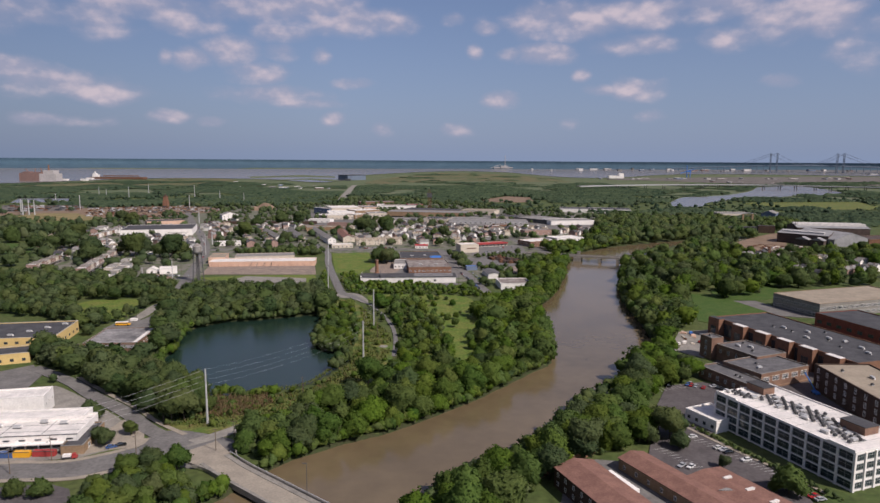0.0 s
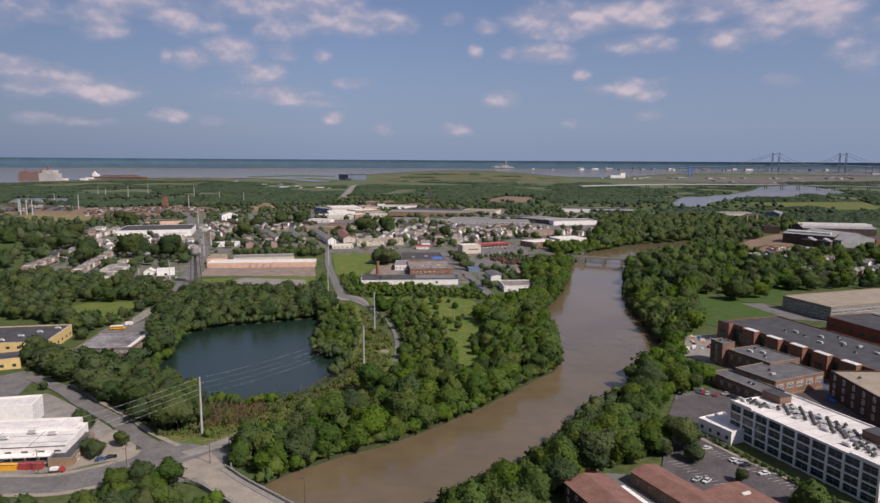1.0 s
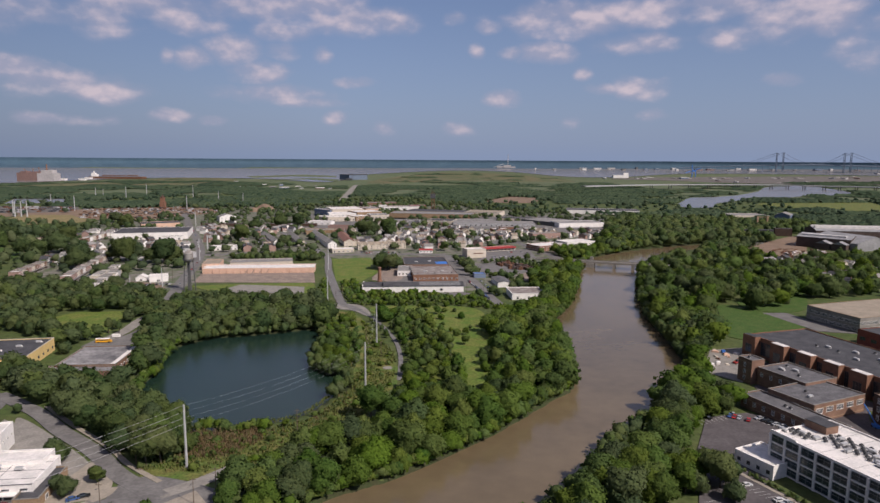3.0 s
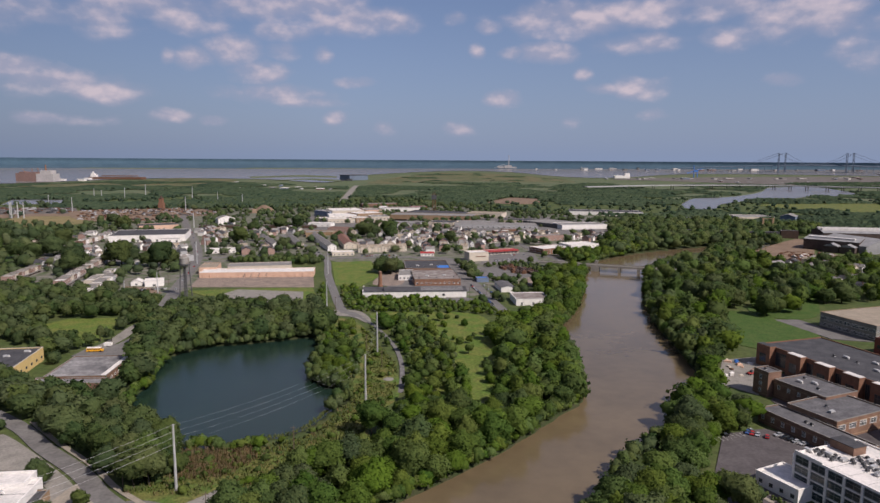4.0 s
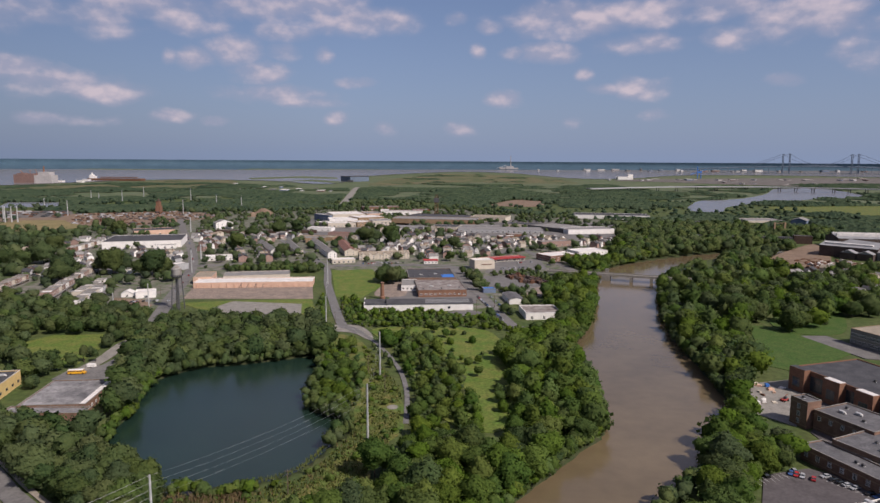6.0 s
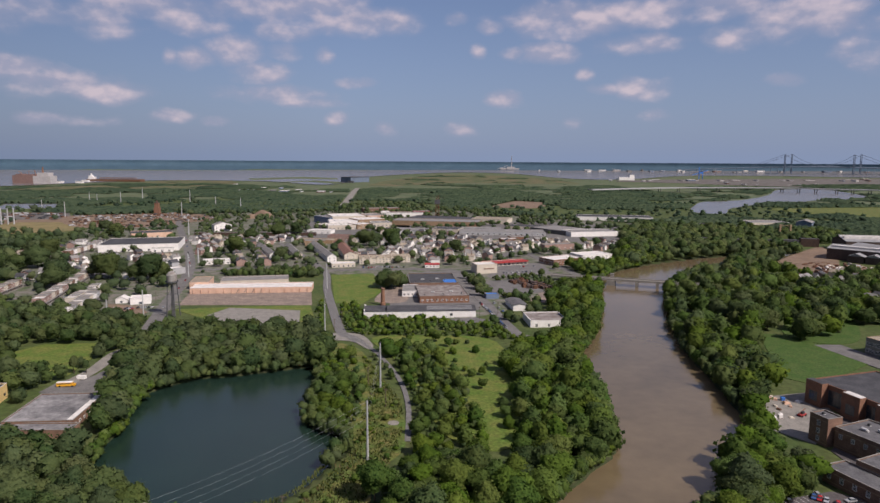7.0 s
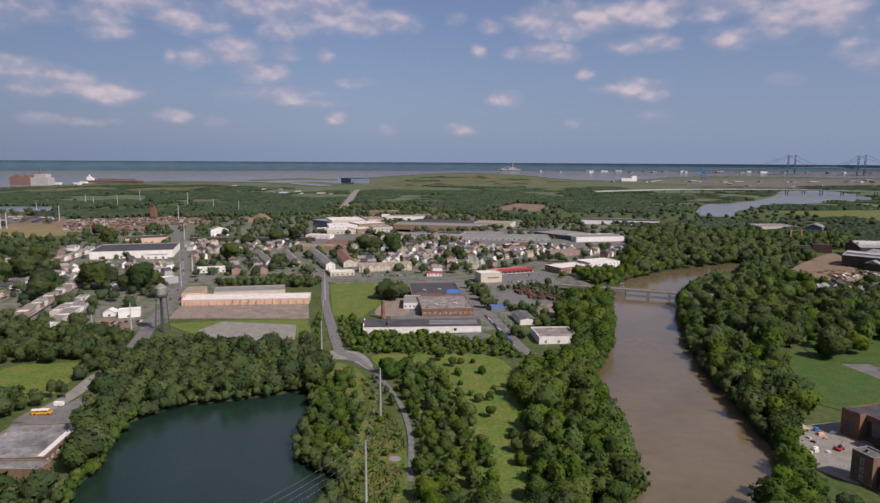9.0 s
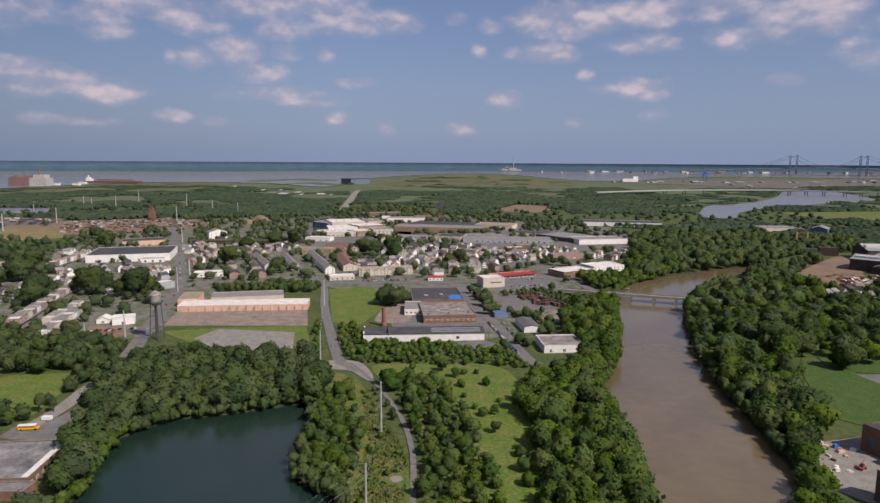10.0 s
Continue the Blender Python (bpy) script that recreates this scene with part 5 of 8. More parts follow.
ch = thing("chimney", "square-based orange brick chimney stack", "chimney", Matrix.Translation((*(-68.2, 707.7), 0)))
part("shaft", Bag().lathe([(2.6, -0.3), (2.6, 2.5), (2.0, 3.0), (1.8, 10), (1.6, 15.2)], 12), M_OBRICK, ch)
part("cap", Bag().lathe([(1.8, 15.2), (1.95, 15.9), (1.5, 16.3)], 12), M_BRICK, ch)
block("workshop", "small white building with a brown patched flat roof", "workshop", (59.2, 629.8), (89.8, 632.6), 30, 5.0, M_WHITE, M_PROOF, [(0, 3, 1, 0.3, 3, 2.2, 2.6, 1)], coping=M_WHITE)
gabled("workshop", "grey-roofed shed with a white front beside the small white building", "workshop", (51.1, 688.6), (64.5, 690.5), 30, 4.6, 1.4, M_WHITE, M_DROOF, along=False)
block("shed", "small blue-roofed shed in the yard", "shed", (30.1, 738.4), (42.5, 740.4), 9, 4, M_BLUEWALL, M_BLUE)

# shops with a red roof
sh, shl, shd = block("shop_building", "cream shop block with a sign board", "shop", (27.8, 878.7), (52.4, 886.1), 20, 10.5, M_CREAM, M_WROOF, coping=M_CREAM)
part("sign", Bag().box(shl * 0.35, shl * 0.85, -0.25, 0.0, 5.2, 6.4), M_BRICK, sh, "sign board with unreadable bars")
s2, s2l, s2d = block("shop_building", "row of shops under a bright red roof", "shop", (42.3, 931.2), (97.5, 956.2), 14, 4.6, M_CREAM, M_RED, [(0, 10, 1, 0.5, 3, 4.2, 2.6, 2)], M_WHITE, coping=M_RED)
part("canopy", Bag().box(0, s2l, -2.5, 0.0, 3.8, 5.2), M_RED, s2)
gabled("restaurant", "small restaurant with red walls and a red roof edge", "restaurant", (-34.9, 921.0), (-17.0, 921.7), 12, 4, 1.2, M_WHITE, M_RED, [(0, 4, 1, 1, 3, 2.0, 1.6, 1)])
block("apartment_building", "brick and white low apartment block by the river", "apartments", (129.7, 942.0), (171.3, 967.0), 30, 7.2, M_OBRICK, M_WROOF, [(0, 10, 2, 0.8, 3.4, 1.8, 1.8, 1), (3, 8, 2, 0.8, 3.4, 1.8, 1.8, 1)], coping=M_WHITE)
block("apartment_building", "white low apartment block with flat roof by the river", "apartments", (175.0, 983.5), (218.7, 1002.3), 30, 7.2, M_WHITE, M_WROOF, [(0, 8, 2, 0.8, 3.4, 1.8, 1.8, 1)], coping=M_WHITE)
block("warehouse", "long low warehouse with grey roof and white wall", "warehouse", (16.2, 1281.4), (169.7, 1274.1), 50, 5.5, M_SIDING, M_GROOF, [(0, 16, 1, 0.5, 3, 3.4, 3.2, 1)])
block("warehouse", "dark low warehouse with white end wall", "warehouse", (151.7, 1353.4), (213.3, 1276.3), 70, 7, M_DSTEEL, M_GROOF)
block("warehouse", "long white-fronted warehouse with a grey roof", "warehouse", (212.3, 1261.4), (299.1, 1280.7), 45, 8, M_WHITE, M_GROOF, coping=M_WHITE)
block("warehouse", "far dark warehouse with a white front", "warehouse", (287.0, 1584.9), (449.4, 1559.6), 60, 8, M_WHITE, M_BROOF)
block("warehouse", "brown long warehouse with rusty yard roof", "warehouse", (-117.8, 1450.1), (58.0, 1420.8), 60, 9, M_TBRICK, M_GROOF)
block("warehouse", "low shed row with red and white fronts", "warehouse", (-145.8, 1646.0), (-56.7, 1651.8), 24, 8, M_WHITE, M_GROOF)

# stepped school complex with white flat roofs in the middle of town
for n, (a, b, d, h, wall, say) in enumerate((((-287.0, 1504.1), (-246.0, 1462.0), 60, 13, M_BLUEWALL, "grey blue clad school hall with white roof"), ((-262.0, 1392.0), (-232.0, 1356.0), 26, 7, M_CREAM, "low cream school wing with white roof"), ((-231.0, 1352.0), (-178.0, 1364.0), 30, 8, M_CREAM, "cream school front with white flat roof"), ((-176.4, 1361.1), (-150.0, 1384.0), 34, 9, M_TBRICK, "tan school wing with white flat roof"), ((-148.0, 1372.0), (-112.0, 1382.0), 44, 11, M_CREAM, "cream end wing with large windows"), ((-236.0, 1398.0), (-182.0, 1412.0), 44, 11, M_WHITE, "white middle block with flat roof"), ((-180.0, 1416.0), (-132.0, 1446.0), 50, 13, M_TBRICK, "tan tall school block with flat roof"), ((-240.0, 1462.0), (-176.0, 1486.0), 70, 15, M_CREAM, "large pale school hall with flat roof"), ((-172.0, 1500.0), (-140.0, 1512.0), 60, 14, M_PEACH, "peach clad rear block with flat roof"))):
    sb, sbl, sbd = block("school_building", say, "school", a, b, d, h, wall, M_WROOF if n % 4 else M_GROOF, [(0, max(3, int(math.dist(a, b) / 7)), 1 if h < 9 else 2, 1.5, 4.4, 3.2, 2.2, 1)], coping=M_WHITE, group="stepped school complex")
    for k in range(3):
        unit_on(sb, sbl * (0.2 + 0.27 * k), sbd * (0.3 + 0.2 * k), h + 0.15, 0, k % 2)
for a, b, d, h, wall, roof, say in (((-213.0, 1762.0), (-123.0, 1790.0), 30, 9, M_BRICK, M_GROOF, "long brown brick warehouse with grey roof"), ((-160.0, 1668.0), (-140.0, 1670.0), 24, 9, M_WHITE, M_WROOF, "small white warehouse block"), ((-138.0, 1672.0), (-88.0, 1676.0), 26, 7, M_CREAM, M_RROOF, "cream shed with brown roof"), ((-84.0, 1690.0), (-44.0, 1696.0), 28, 8, M_RED, M_GROOF, "red fronted shed with grey roof"), ((-99.0, 1518.7), (38.7, 1470.0), 90, 7, M_DBRICK, M_BROOF, "wide dark-roofed brick works"), ((46.0, 1500.0), (120.0, 1478.0), 60, 9, M_CREAM, M_TROOF, "cream walled works with tan roof"), ((20.0, 1344.0), (96.0, 1338.0), 30, 5, M_SIDING, M_GROOF, "grey sided long shed"), ((110.0, 1392.0), (186.0, 1370.0), 44, 5, M_CREAM, M_BROOF, "long dark-roofed warehouse with a white wall"), ((100.0, 1190.0), (128.0, 1196.0), 20, 7, M_OBRICK, M_GROOF, "orange brick flat-roofed block"), ((139.5, 1085.0), (186.8, 1104.0), 16, 8, M_PBRICK, M_GROOF, "pink brick terrace with grey roof"), ((-258.0, 1290.0), (-214.0, 1282.0), 22, 6, M_WHITE, M_WROOF, "low white building beside the railway"), ((-227.0, 1122.0), (-196.0, 1128.0), 24, 7, M_TBRICK, M_GROOF, "tan brick flat-roofed building"), ((-204.0, 1190.0), (-168.0, 1184.0), 20, 8, M_PBRICK, M_RROOF, "pink brick building with brown roof")):
    block("warehouse", say, "warehouse", a, b, d, h, wall, roof, [(0, max(2, int(math.dist(a, b) / 9)), 1, 0.8, 3, 2.6, 2.4, 1)])
lt = thing("lattice_tower", "rusty steel lattice tower of the works", "tower", Matrix.Translation((-26.6, 1646.5, 0)))
for x in (-4, 4):
    for y in (-4, 4):
        part("leg", Bag().rod((x, y, -0.3), (x * 0.8, y * 0.8, 44), 0.7, 0.6, 5), M_RUST, lt)
for z in range(6, 44, 9):
    part("brace", Bag().rod((-4, -4, z), (4, -4, z + 8), 0.4).rod((4, -4, z), (-4, -4, z + 8), 0.4).rod((-4, 4, z), (4, 4, z + 8), 0.4).box(-4, 4, -4, 4, z - 0.4, z), M_RUST, lt)
part("head_house", Bag().box(-6, 6, -5, 5, 30, 40), M_DSTEEL, lt)
# plain dark box that stands in for a rise of dense trees
dh = thing("storage_hall", "large dark box in place of a wooded rise beside the tidal flats", "hall", far_matrix(-508, 3830, 50))
part("wall", Bag().box(-70, 70, -40, 40, 0, 28), M_SLATE, dh)
part("roof", Bag().prism([(-72, -42), (72, -42), (72, 42), (-72, 42)], 28, 30), M_DSTEEL, dh)

block("railway_embankment", "long dark stone railway embankment behind town", "railway", (-444.3, 1243.0), (-235.1, 1253.6), 9, 5, M_DBRICK, M_GROOF)
block("warehouse", "low grey-roofed warehouse among paved yards", "warehouse", (-106.7, 1306.4), (-47.0, 1293.7), 40, 6, M_SIDING, M_GROOF)
block("warehouse", "low dark-roofed warehouse among paved yards", "warehouse", (-32.8, 1326.6), (14.1, 1312.8), 40, 6, M_CREAM, M_BROOF)
block("warehouse", "flat-roofed brown hall beside the railway", "warehouse", (-251.1, 1158.2), (-188.9, 1148.9), 25, 5, M_TBRICK, M_TROOF)
block("shop_building", "red brick shop block with flat roof", "shop", (82.2, 1161.5), (109.1, 1168.9), 16, 7, M_OBRICK, M_WROOF, [(0, 4, 2, 0.8, 3.4, 1.6, 1.8, 1)])
block("shed", "pale flat-roofed sheds beside the tree clumps", "shed", (-373.3, 828.1), (-363.1, 831.4), 10, 4, M_WHITE, M_WROOF)
block("shed", "grey sided store beside the long street", "shed", (-325.8, 856.7), (-315.1, 869.8), 14, 7, M_SIDING, M_WROOF)

# long white warehouse on the left, and its neighbours
block("warehouse", "long white warehouse with a black roof", "warehouse", (-503.6, 1034.0), (-399.5, 1062.0), 82, 10.0, M_WHITE, M_BROOF, [(0, 4, 1, 0.4, 3, 3.2, 3.2, 1)])
block("warehouse", "low white annex with a lean-to roof beside the warehouse", "warehouse", (-430.0, 1040.0), (-402.0, 1047.0), 10, 5, M_WHITE, M_GROOF, [(0, 3, 1, 0.4, 3, 3.0, 3.0, 1)])
block("warehouse", "peach brick hall with a dark roof", "warehouse", (-531.8, 1196.5), (-475.2, 1227.0), 40, 8, M_PEACH, M_BROOF, [(0, 4, 1, 0.5, 3, 3, 3, 1)])
block("house", "white flat-roofed house with dark garage door", "house", (-301.0, 700.9), (-284.6, 707.2), 14, 5.6, M_WHITE, M_WROOF, [(0, 1, 1, 0.2, 3, 3.4, 2.4, 1), (1, 3, 1, 2.6, 3, 1.4, 1.4, 1)], coping=M_WHITE)
gabled("house", "small pale gabled garage house", "house", (-317.4, 706.3), (-307.3, 708.5), 11, 3.6, 2.6, M_WHITE, M_WROOF, [(0, 1, 1, 0.2, 3, 2.4, 2.2, 1)], along=False)
block("shop_building", "low white shop with flat roof by the long street", "shop", (-318.1, 932.6), (-285.1, 941.5), 18, 4.4, M_WHITE, M_WROOF, [(0, 6, 1, 0.6, 3, 2.6, 2.0, 1)], coping=M_WHITE)
gabled("house", "tall pale twin-gabled house", "house", (-430.6, 1305.5), (-404.7, 1323.4), 18, 12, 5, M_WHITE, M_GROOF, [(0, 4, 3, 1.5, 3.4, 1.4, 1.8, 1)], along=False)

# townhouses on the cross street
for a, b, say in (((-120.3, 947.8), (-55.7, 966.2), "row of cream townhouses under a brown roof"),):
    t, L, D = gabled("townhouse_row", say, "townhouses", a, b, 12, 7, 3.2, M_CREAM, M_TROOF, [(0, 16, 2, 1.0, 3, 1.4, 1.6, 1)])
    for i in range(7):
        x = L * (i + 0.5) / 7
        part("dormer", Bag().box(x - 1.6, x + 1.6, -0.8, 3.0, 0, 8.4).face((x - 1.9, -1.0, 8.4), (x, -1.0, 9.8), (x, 4, 9.8), (x - 1.9, 4, 8.4)).face((x + 1.9, -1.0, 8.4), (x, -1.0, 9.8), (x, 4, 9.8), (x + 1.9, 4, 8.4)), M_CREAM, t)
block("shop_building", "low white corner shop with flat roof", "shop", (-150.8, 916.7), (-122.7, 925.0), 16, 4.4, M_CREAM, M_WROOF, [(0, 5, 1, 0.6, 3, 2.4, 2.2, 1)], coping=M_WHITE)
for a, b, d, wall, roof, say in (((-215.2, 1101.4), (-164.2, 962.0), 12, M_WHITE, M_GROOF, "grey-roofed terrace of white houses"), ((-182.3, 1119.8), (-145.0, 983.5), 16, M_CREAM, M_RROOF, "brown-roofed terrace of cream houses"), ((-290.0, 1076.6), (-244.6, 979.5), 11, M_WHITE, M_GROOF, "white terrace house with grey roof"), ((-248.9, 1078.4), (-213.0, 985.0), 11, M_CREAM, M_GROOF, "cream terrace house with grey roof")):
    gabled("terrace", say, "terrace", a, b, d, 7, 3.6, wall, roof, [(0, 8, 2, 1, 3, 1.2, 1.6, 1), (1, 2, 2, 1, 3, 1.2, 1.6, 1)])

# row houses on the left
def row_houses(a, b, n, depth, h, walls, say):
    a, b = Vector(a), Vector(b)
    for i in range(n):
        p, q = a + (b - a) * i / n, a + (b - a) * (i + 1) / n
        wall = walls[i % len(walls)]
        t, L, D = block("row_house", say, "row house", tuple(p), tuple(q), depth, h + 0.35 * ((i * 7) % 3), wall, M_GROOF if i % 3 else M_WROOF, [(0, 2, 2, 1.0, 3.0, 1.0, 1.7, 0)], group="row houses", clear=1.0, parapet=0.4)
        part("porch_roof", Bag().box(0.2, L - 0.2, -2.0, 0.0, 2.7, 3.0), M_GROOF, t)
        part("porch", Bag().box(0.3, L - 0.3, -1.9, 0.0, -0.2, 0.5), M_CONCRETE, t)


row_houses((-375.9, 693.1), (-415.6, 856.7), 16, 10, 7.0, (M_PBRICK, M_PBRICK, M_CREAM, M_BRICK, M_WHITE), "two-storey row house with a porch and flat roof")
row_houses((-329.1, 650.9), (-345.7, 740.8), 9, 10, 6.6, (M_WHITE, M_SIDING, M_CREAM), "pale two-storey row house with flat white roof")
row_houses((-517.9, 990.0), (-522.8, 1066.4), 8, 10, 8.0, (M_BRICK, M_WHITE, M_CREAM), "narrow row house with flat roof")
row_houses((-443.2, 716.6), (-453.9, 784.8), 9, 10, 6.6, (M_PBRICK, M_CREAM, M_BRICK), "brick row house with flat roof")
row_houses((-351.0, 699.5), (-361.5, 768.0), 8, 9, 6.4, (M_CREAM, M_WHITE), "cream row house with porch")


# detached houses: a few kinds built once, then copied along the streets
def house_kind(k):
    wall = (M_WHITE, M_SIDING, M_PBRICK, M_WHITE, M_CREAM, M_PBRICK)[k]
    roof = (M_GROOF, M_BROOF, M_GROOF, M_GROOF, M_TROOF, M_BROOF)[k]
    say = ("white gabled house with grey shingle roof", "grey sided gabled house with dark roof", "pink brick gabled house with grey roof", "white gabled house with grey roof", "cream gabled house with tan roof", "pink brick house with dark roof")[k]
    L, D, h = (8, 7.5, 9, 8.5, 10, 8)[k], (11, 10, 10, 12, 9, 12)[k], (6.2, 5.8, 6.4, 5.6, 6.4, 6.8)[k]
    n = len(CLEAR)
    t, L, D = gabled("house", say, "house", (0, 0), (L, 0), D, h, 2.8, wall, roof, [(0, 2, 1, 3.7, 2.9, 1.3, 1.6, 0)], along=k % 3 == 2, group="town houses")
    del CLEAR[n:]
    part("chimney", Bag().box(L * 0.7, L * 0.7 + 0.7, D * 0.6, D * 0.6 + 0.7, h, h + 4.0), M_BRICK, t)
    part("porch", Bag().box(0.5, L - 0.5, -2.2, 0.0, 2.6, 2.9).box(0.6, 0.8, -2.1, -1.9, 0, 2.6).box(L - 0.8, L - 0.6, -2.1, -1.9, 0, 2.6).box(0.5, L - 0.5, -2.2, 0, -0.2, 0.4), M_WHITE, t)
    return t, L, D


KINDS = [house_kind(k) for k in range(6)]
USED = set()


def house(x, y, turn, k):
    t, L, D = KINDS[k]
    m = pose(x, y, 0, 0, 0, turn)
    poly = [(m @ Vector(p)).xy for p in ((0, 0, 0), (L, 0, 0), (L, D, 0), (0, D, 0))]
    c = sum((Vector(p) for p in poly), Vector((0, 0))) / 4
    for other, _ in CLEAR:
        if abs(other[0][0] - c.x) + abs(other[0][1] - c.y) > 170 and len(other) == 4:
            continue
        if any(inside(np.array([p[0]]), np.array([p[1]]), other)[0] for p in poly + [c]) or inside(np.array([other[0][0]]), np.array([other[0][1]]), poly)[0]:
            return
    keep_clear(poly, 1.5)
    if k not in USED:
        USED.add(k)
        t.matrix_world = m
    else:
        copy_thing(t, m)


def street_of_houses(a, b, step, back, seed):
    """Houses on both sides of a street line, facing it."""
    r = random.Random(seed)
    a, b = Vector(a), Vector(b)
    d = (b - a).normalized()
    n = Vector((-d.y, d.x))
    turn = math.degrees(math.atan2(d.y, d.x))
    s = 0.0
    while s < (b - a).length:
        for side in (1, -1):
            if r.random() < 0.82:
                p = a + d * (s + r.uniform(-1, 1)) + n * side * (back + r.uniform(0, 2))
                house(p.x, p.y, turn if side > 0 else turn + 180, r.randrange(6))
        s += step * r.uniform(0.85, 1.2)


street_of_houses((-86.5, 1044.9), (41.5, 1129.9), 14, 7, 1)
street_of_houses((-78.4, 1166.3), (77.9, 1161.3), 15, 7, 2)
street_of_houses((-38.0, 958.9), (-81.6, 1218.5), 15, 7, 3)
street_of_houses((-367.3, 1033.1), (-325.7, 1206.6), 15, 8, 4)
street_of_houses((-364.7, 1111.5), (-237.9, 1177.8), 15, 8, 5)
street_of_houses((68.0, 1051.4), (200.2, 1167.0), 15, 8, 6)
street_of_houses((97.3, 1104.4), (170.7, 1197.2), 13, 8, 7)
street_of_houses((-115.2, 1290.1), (92.0, 1316.9), 17, 8, 8)
street_of_houses((-459.9, 811.1), (-449.0, 905.6), 14, 9, 10)
street_of_houses((-541.1, 980.4), (-558.1, 1131.7), 16, 9, 11)
street_of_houses((-570.7, 901.1), (-568.4, 1024.6), 15, 9, 12)
street_of_houses((385.2, 779.1), (479.8, 840.8), 14, 9, 15)
street_of_houses((407.5, 722.3), (522.4, 784.5), 14, 9, 16)
street_of_houses((392.3, 823.0), (476.7, 875.5), 14, 9, 17)
street_of_houses((8.5, 1158.1), (10.9, 960.8), 15, 8, 18)
street_of_houses((-147.8, 1163.1), (-77.7, 1154.0), 17, 9, 19)

street_of_houses((-92.6, 1123.8), (-26.4, 1187.8), 13, 8, 21)
street_of_houses((-40.3, 1046.8), (37.6, 1224.4), 13, 8, 22)
street_of_houses((62.8, 1192.1), (106.9, 1053.1), 13, 8, 23)

street_of_houses((-252.0, 930.0), (-286.0, 1016.0), 13, 8, 31)
street_of_houses((-340.0, 930.0), (-404.0, 968.0), 14, 8, 32)
street_of_houses((-130.0, 1010.0), (-60.0, 1020.0), 13, 8, 33)
street_of_houses((-300.0, 1110.0), (-262.0, 1204.0), 14, 8, 34)
street_of_houses((40.0, 1010.0), (64.0, 1034.0), 12, 7, 35)
street_of_houses((-480.0, 930.0), (-420.0, 996.0), 14, 8, 36)
street_of_houses((-420.0, 1110.0), (-396.0, 1200.0), 14, 8, 37)
street_of_houses((210.0, 1100.0), (262.0, 1180.0), 14, 8, 38)

# water tower
wt = thing("water_tower", "old grey water tower on four braced steel legs", "water tower", Matrix.Translation((*(-244.2, 659.7), 0)) @ Matrix.Diagonal((1.2, 1.2, 1.28, 1)))
part("tank", Bag().lathe([(0.6, 21), (2.6, 22), (3.5, 23.5), (3.6, 28.0), (3.8, 28.1), (2.0, 30.0), (0.2, 31.0)], 18), M_TANK, wt)
part("riser", Bag().rod((0, 0, -0.3), (0, 0, 21.5), 0.5, 0.5, 8), M_DSTEEL, wt)
part("walkway", Bag().lathe([(3.6, 23.2), (4.4, 23.2), (4.4, 24.2), (4.3, 24.2), (4.3, 23.35), (3.6, 23.35)], 18), M_DSTEEL, wt)
legs = [(4.6 * math.cos(a), 4.6 * math.sin(a)) for a in (0.6, 2.17, 3.74, 5.31)]
for x, y in legs:
    part("leg", Bag().rod((x, y, -0.3), (x * 0.68, y * 0.68, 23.5), 0.4, 0.32, 6), M_DSTEEL, wt)
for z in (7.5, 15.0):
    for i in range(4):
        (x0, y0), (x1, y1) = legs[i], legs[(i + 1) % 4]
        f = 1 - 0.32 * z / 23.5
        part("brace", Bag().rod((x0 * f, y0 * f, z), (x1 * f, y1 * f, z), 0.12, 0.12, 5), M_DSTEEL, wt)

# river bridge with arched piers
def river_bridge():
    a, b = Vector((128.3, 835.7)), Vector((239.8, 795.0))
    d, L = (b - a).normalized(), (b - a).length
    m = Matrix.Translation((a.x, a.y, 0)) @ pose(0, 0, 0, 0, 0, math.degrees(math.atan2(d.y, d.x)))
    t = thing("river_bridge", "old concrete road bridge on piers over the brown river", "bridge", m)
    part("deck", Bag().box(-20, L + 20, 0, 11, 4.0, 5.2), M_CONCRETE, t)
    for y in (0, 10.6):
        part("parapet", Bag().box(-20, L + 20, y, y + 0.4, 5.2, 6.3), M_CONCRETE, t)
    for i, x in enumerate((0.16, 0.39, 0.62, 0.8)):
        w = 4.5 if i == 1 else 1.4
        part("pier", Bag().box(x * L - w, x * L + w, -0.8, 11.8, -5, 4.0), M_CONCRETE, t)
    for x in (0.39,):
        part("gate_house", Bag().box(x * L - 1.8, x * L + 1.8, 11.0, 14.0, 4, 9.5).box(x * L - 2.1, x * L + 2.1, 10.8, 14.2, 9.5, 10.0), M_CONCRETE, t)
    keep_clear([tuple((m @ Vector((x, y, 0))).xy) for x, y in ((-20, -4), (L + 20, -4), (L + 20, 15), (-20, 15))], 3)


river_bridge()


# ---- transmission poles and wires ----
def steel_pole(p, h, label="tall pale steel transmission pole", arms=True, thick=1.0):
    t = thing("transmission_pole", label, "utility pole", Matrix.Translation((p[0], p[1], 0)), "transmission poles")
    part("shaft", Bag().lathe([(0.62 * thick, -0.3), (0.5 * thick, h * 0.4), (0.34 * thick, h)], 10), M_STEEL, t)
    part("base_plate", Bag().lathe([(0.9, -0.2), (0.9, 0.25), (0.65, 0.3)], 12), M_CONCRETE, t)
    if arms:
        for k in range(4):
            part("insulator", Bag().rod((0, 0, h - 0.6 - 2.6 * k), (1.3 if k % 2 else -1.3, 0.2, h - 0.3 - 2.6 * k), 0.09, 0.06, 5), M_DSTEEL, t)
    return t


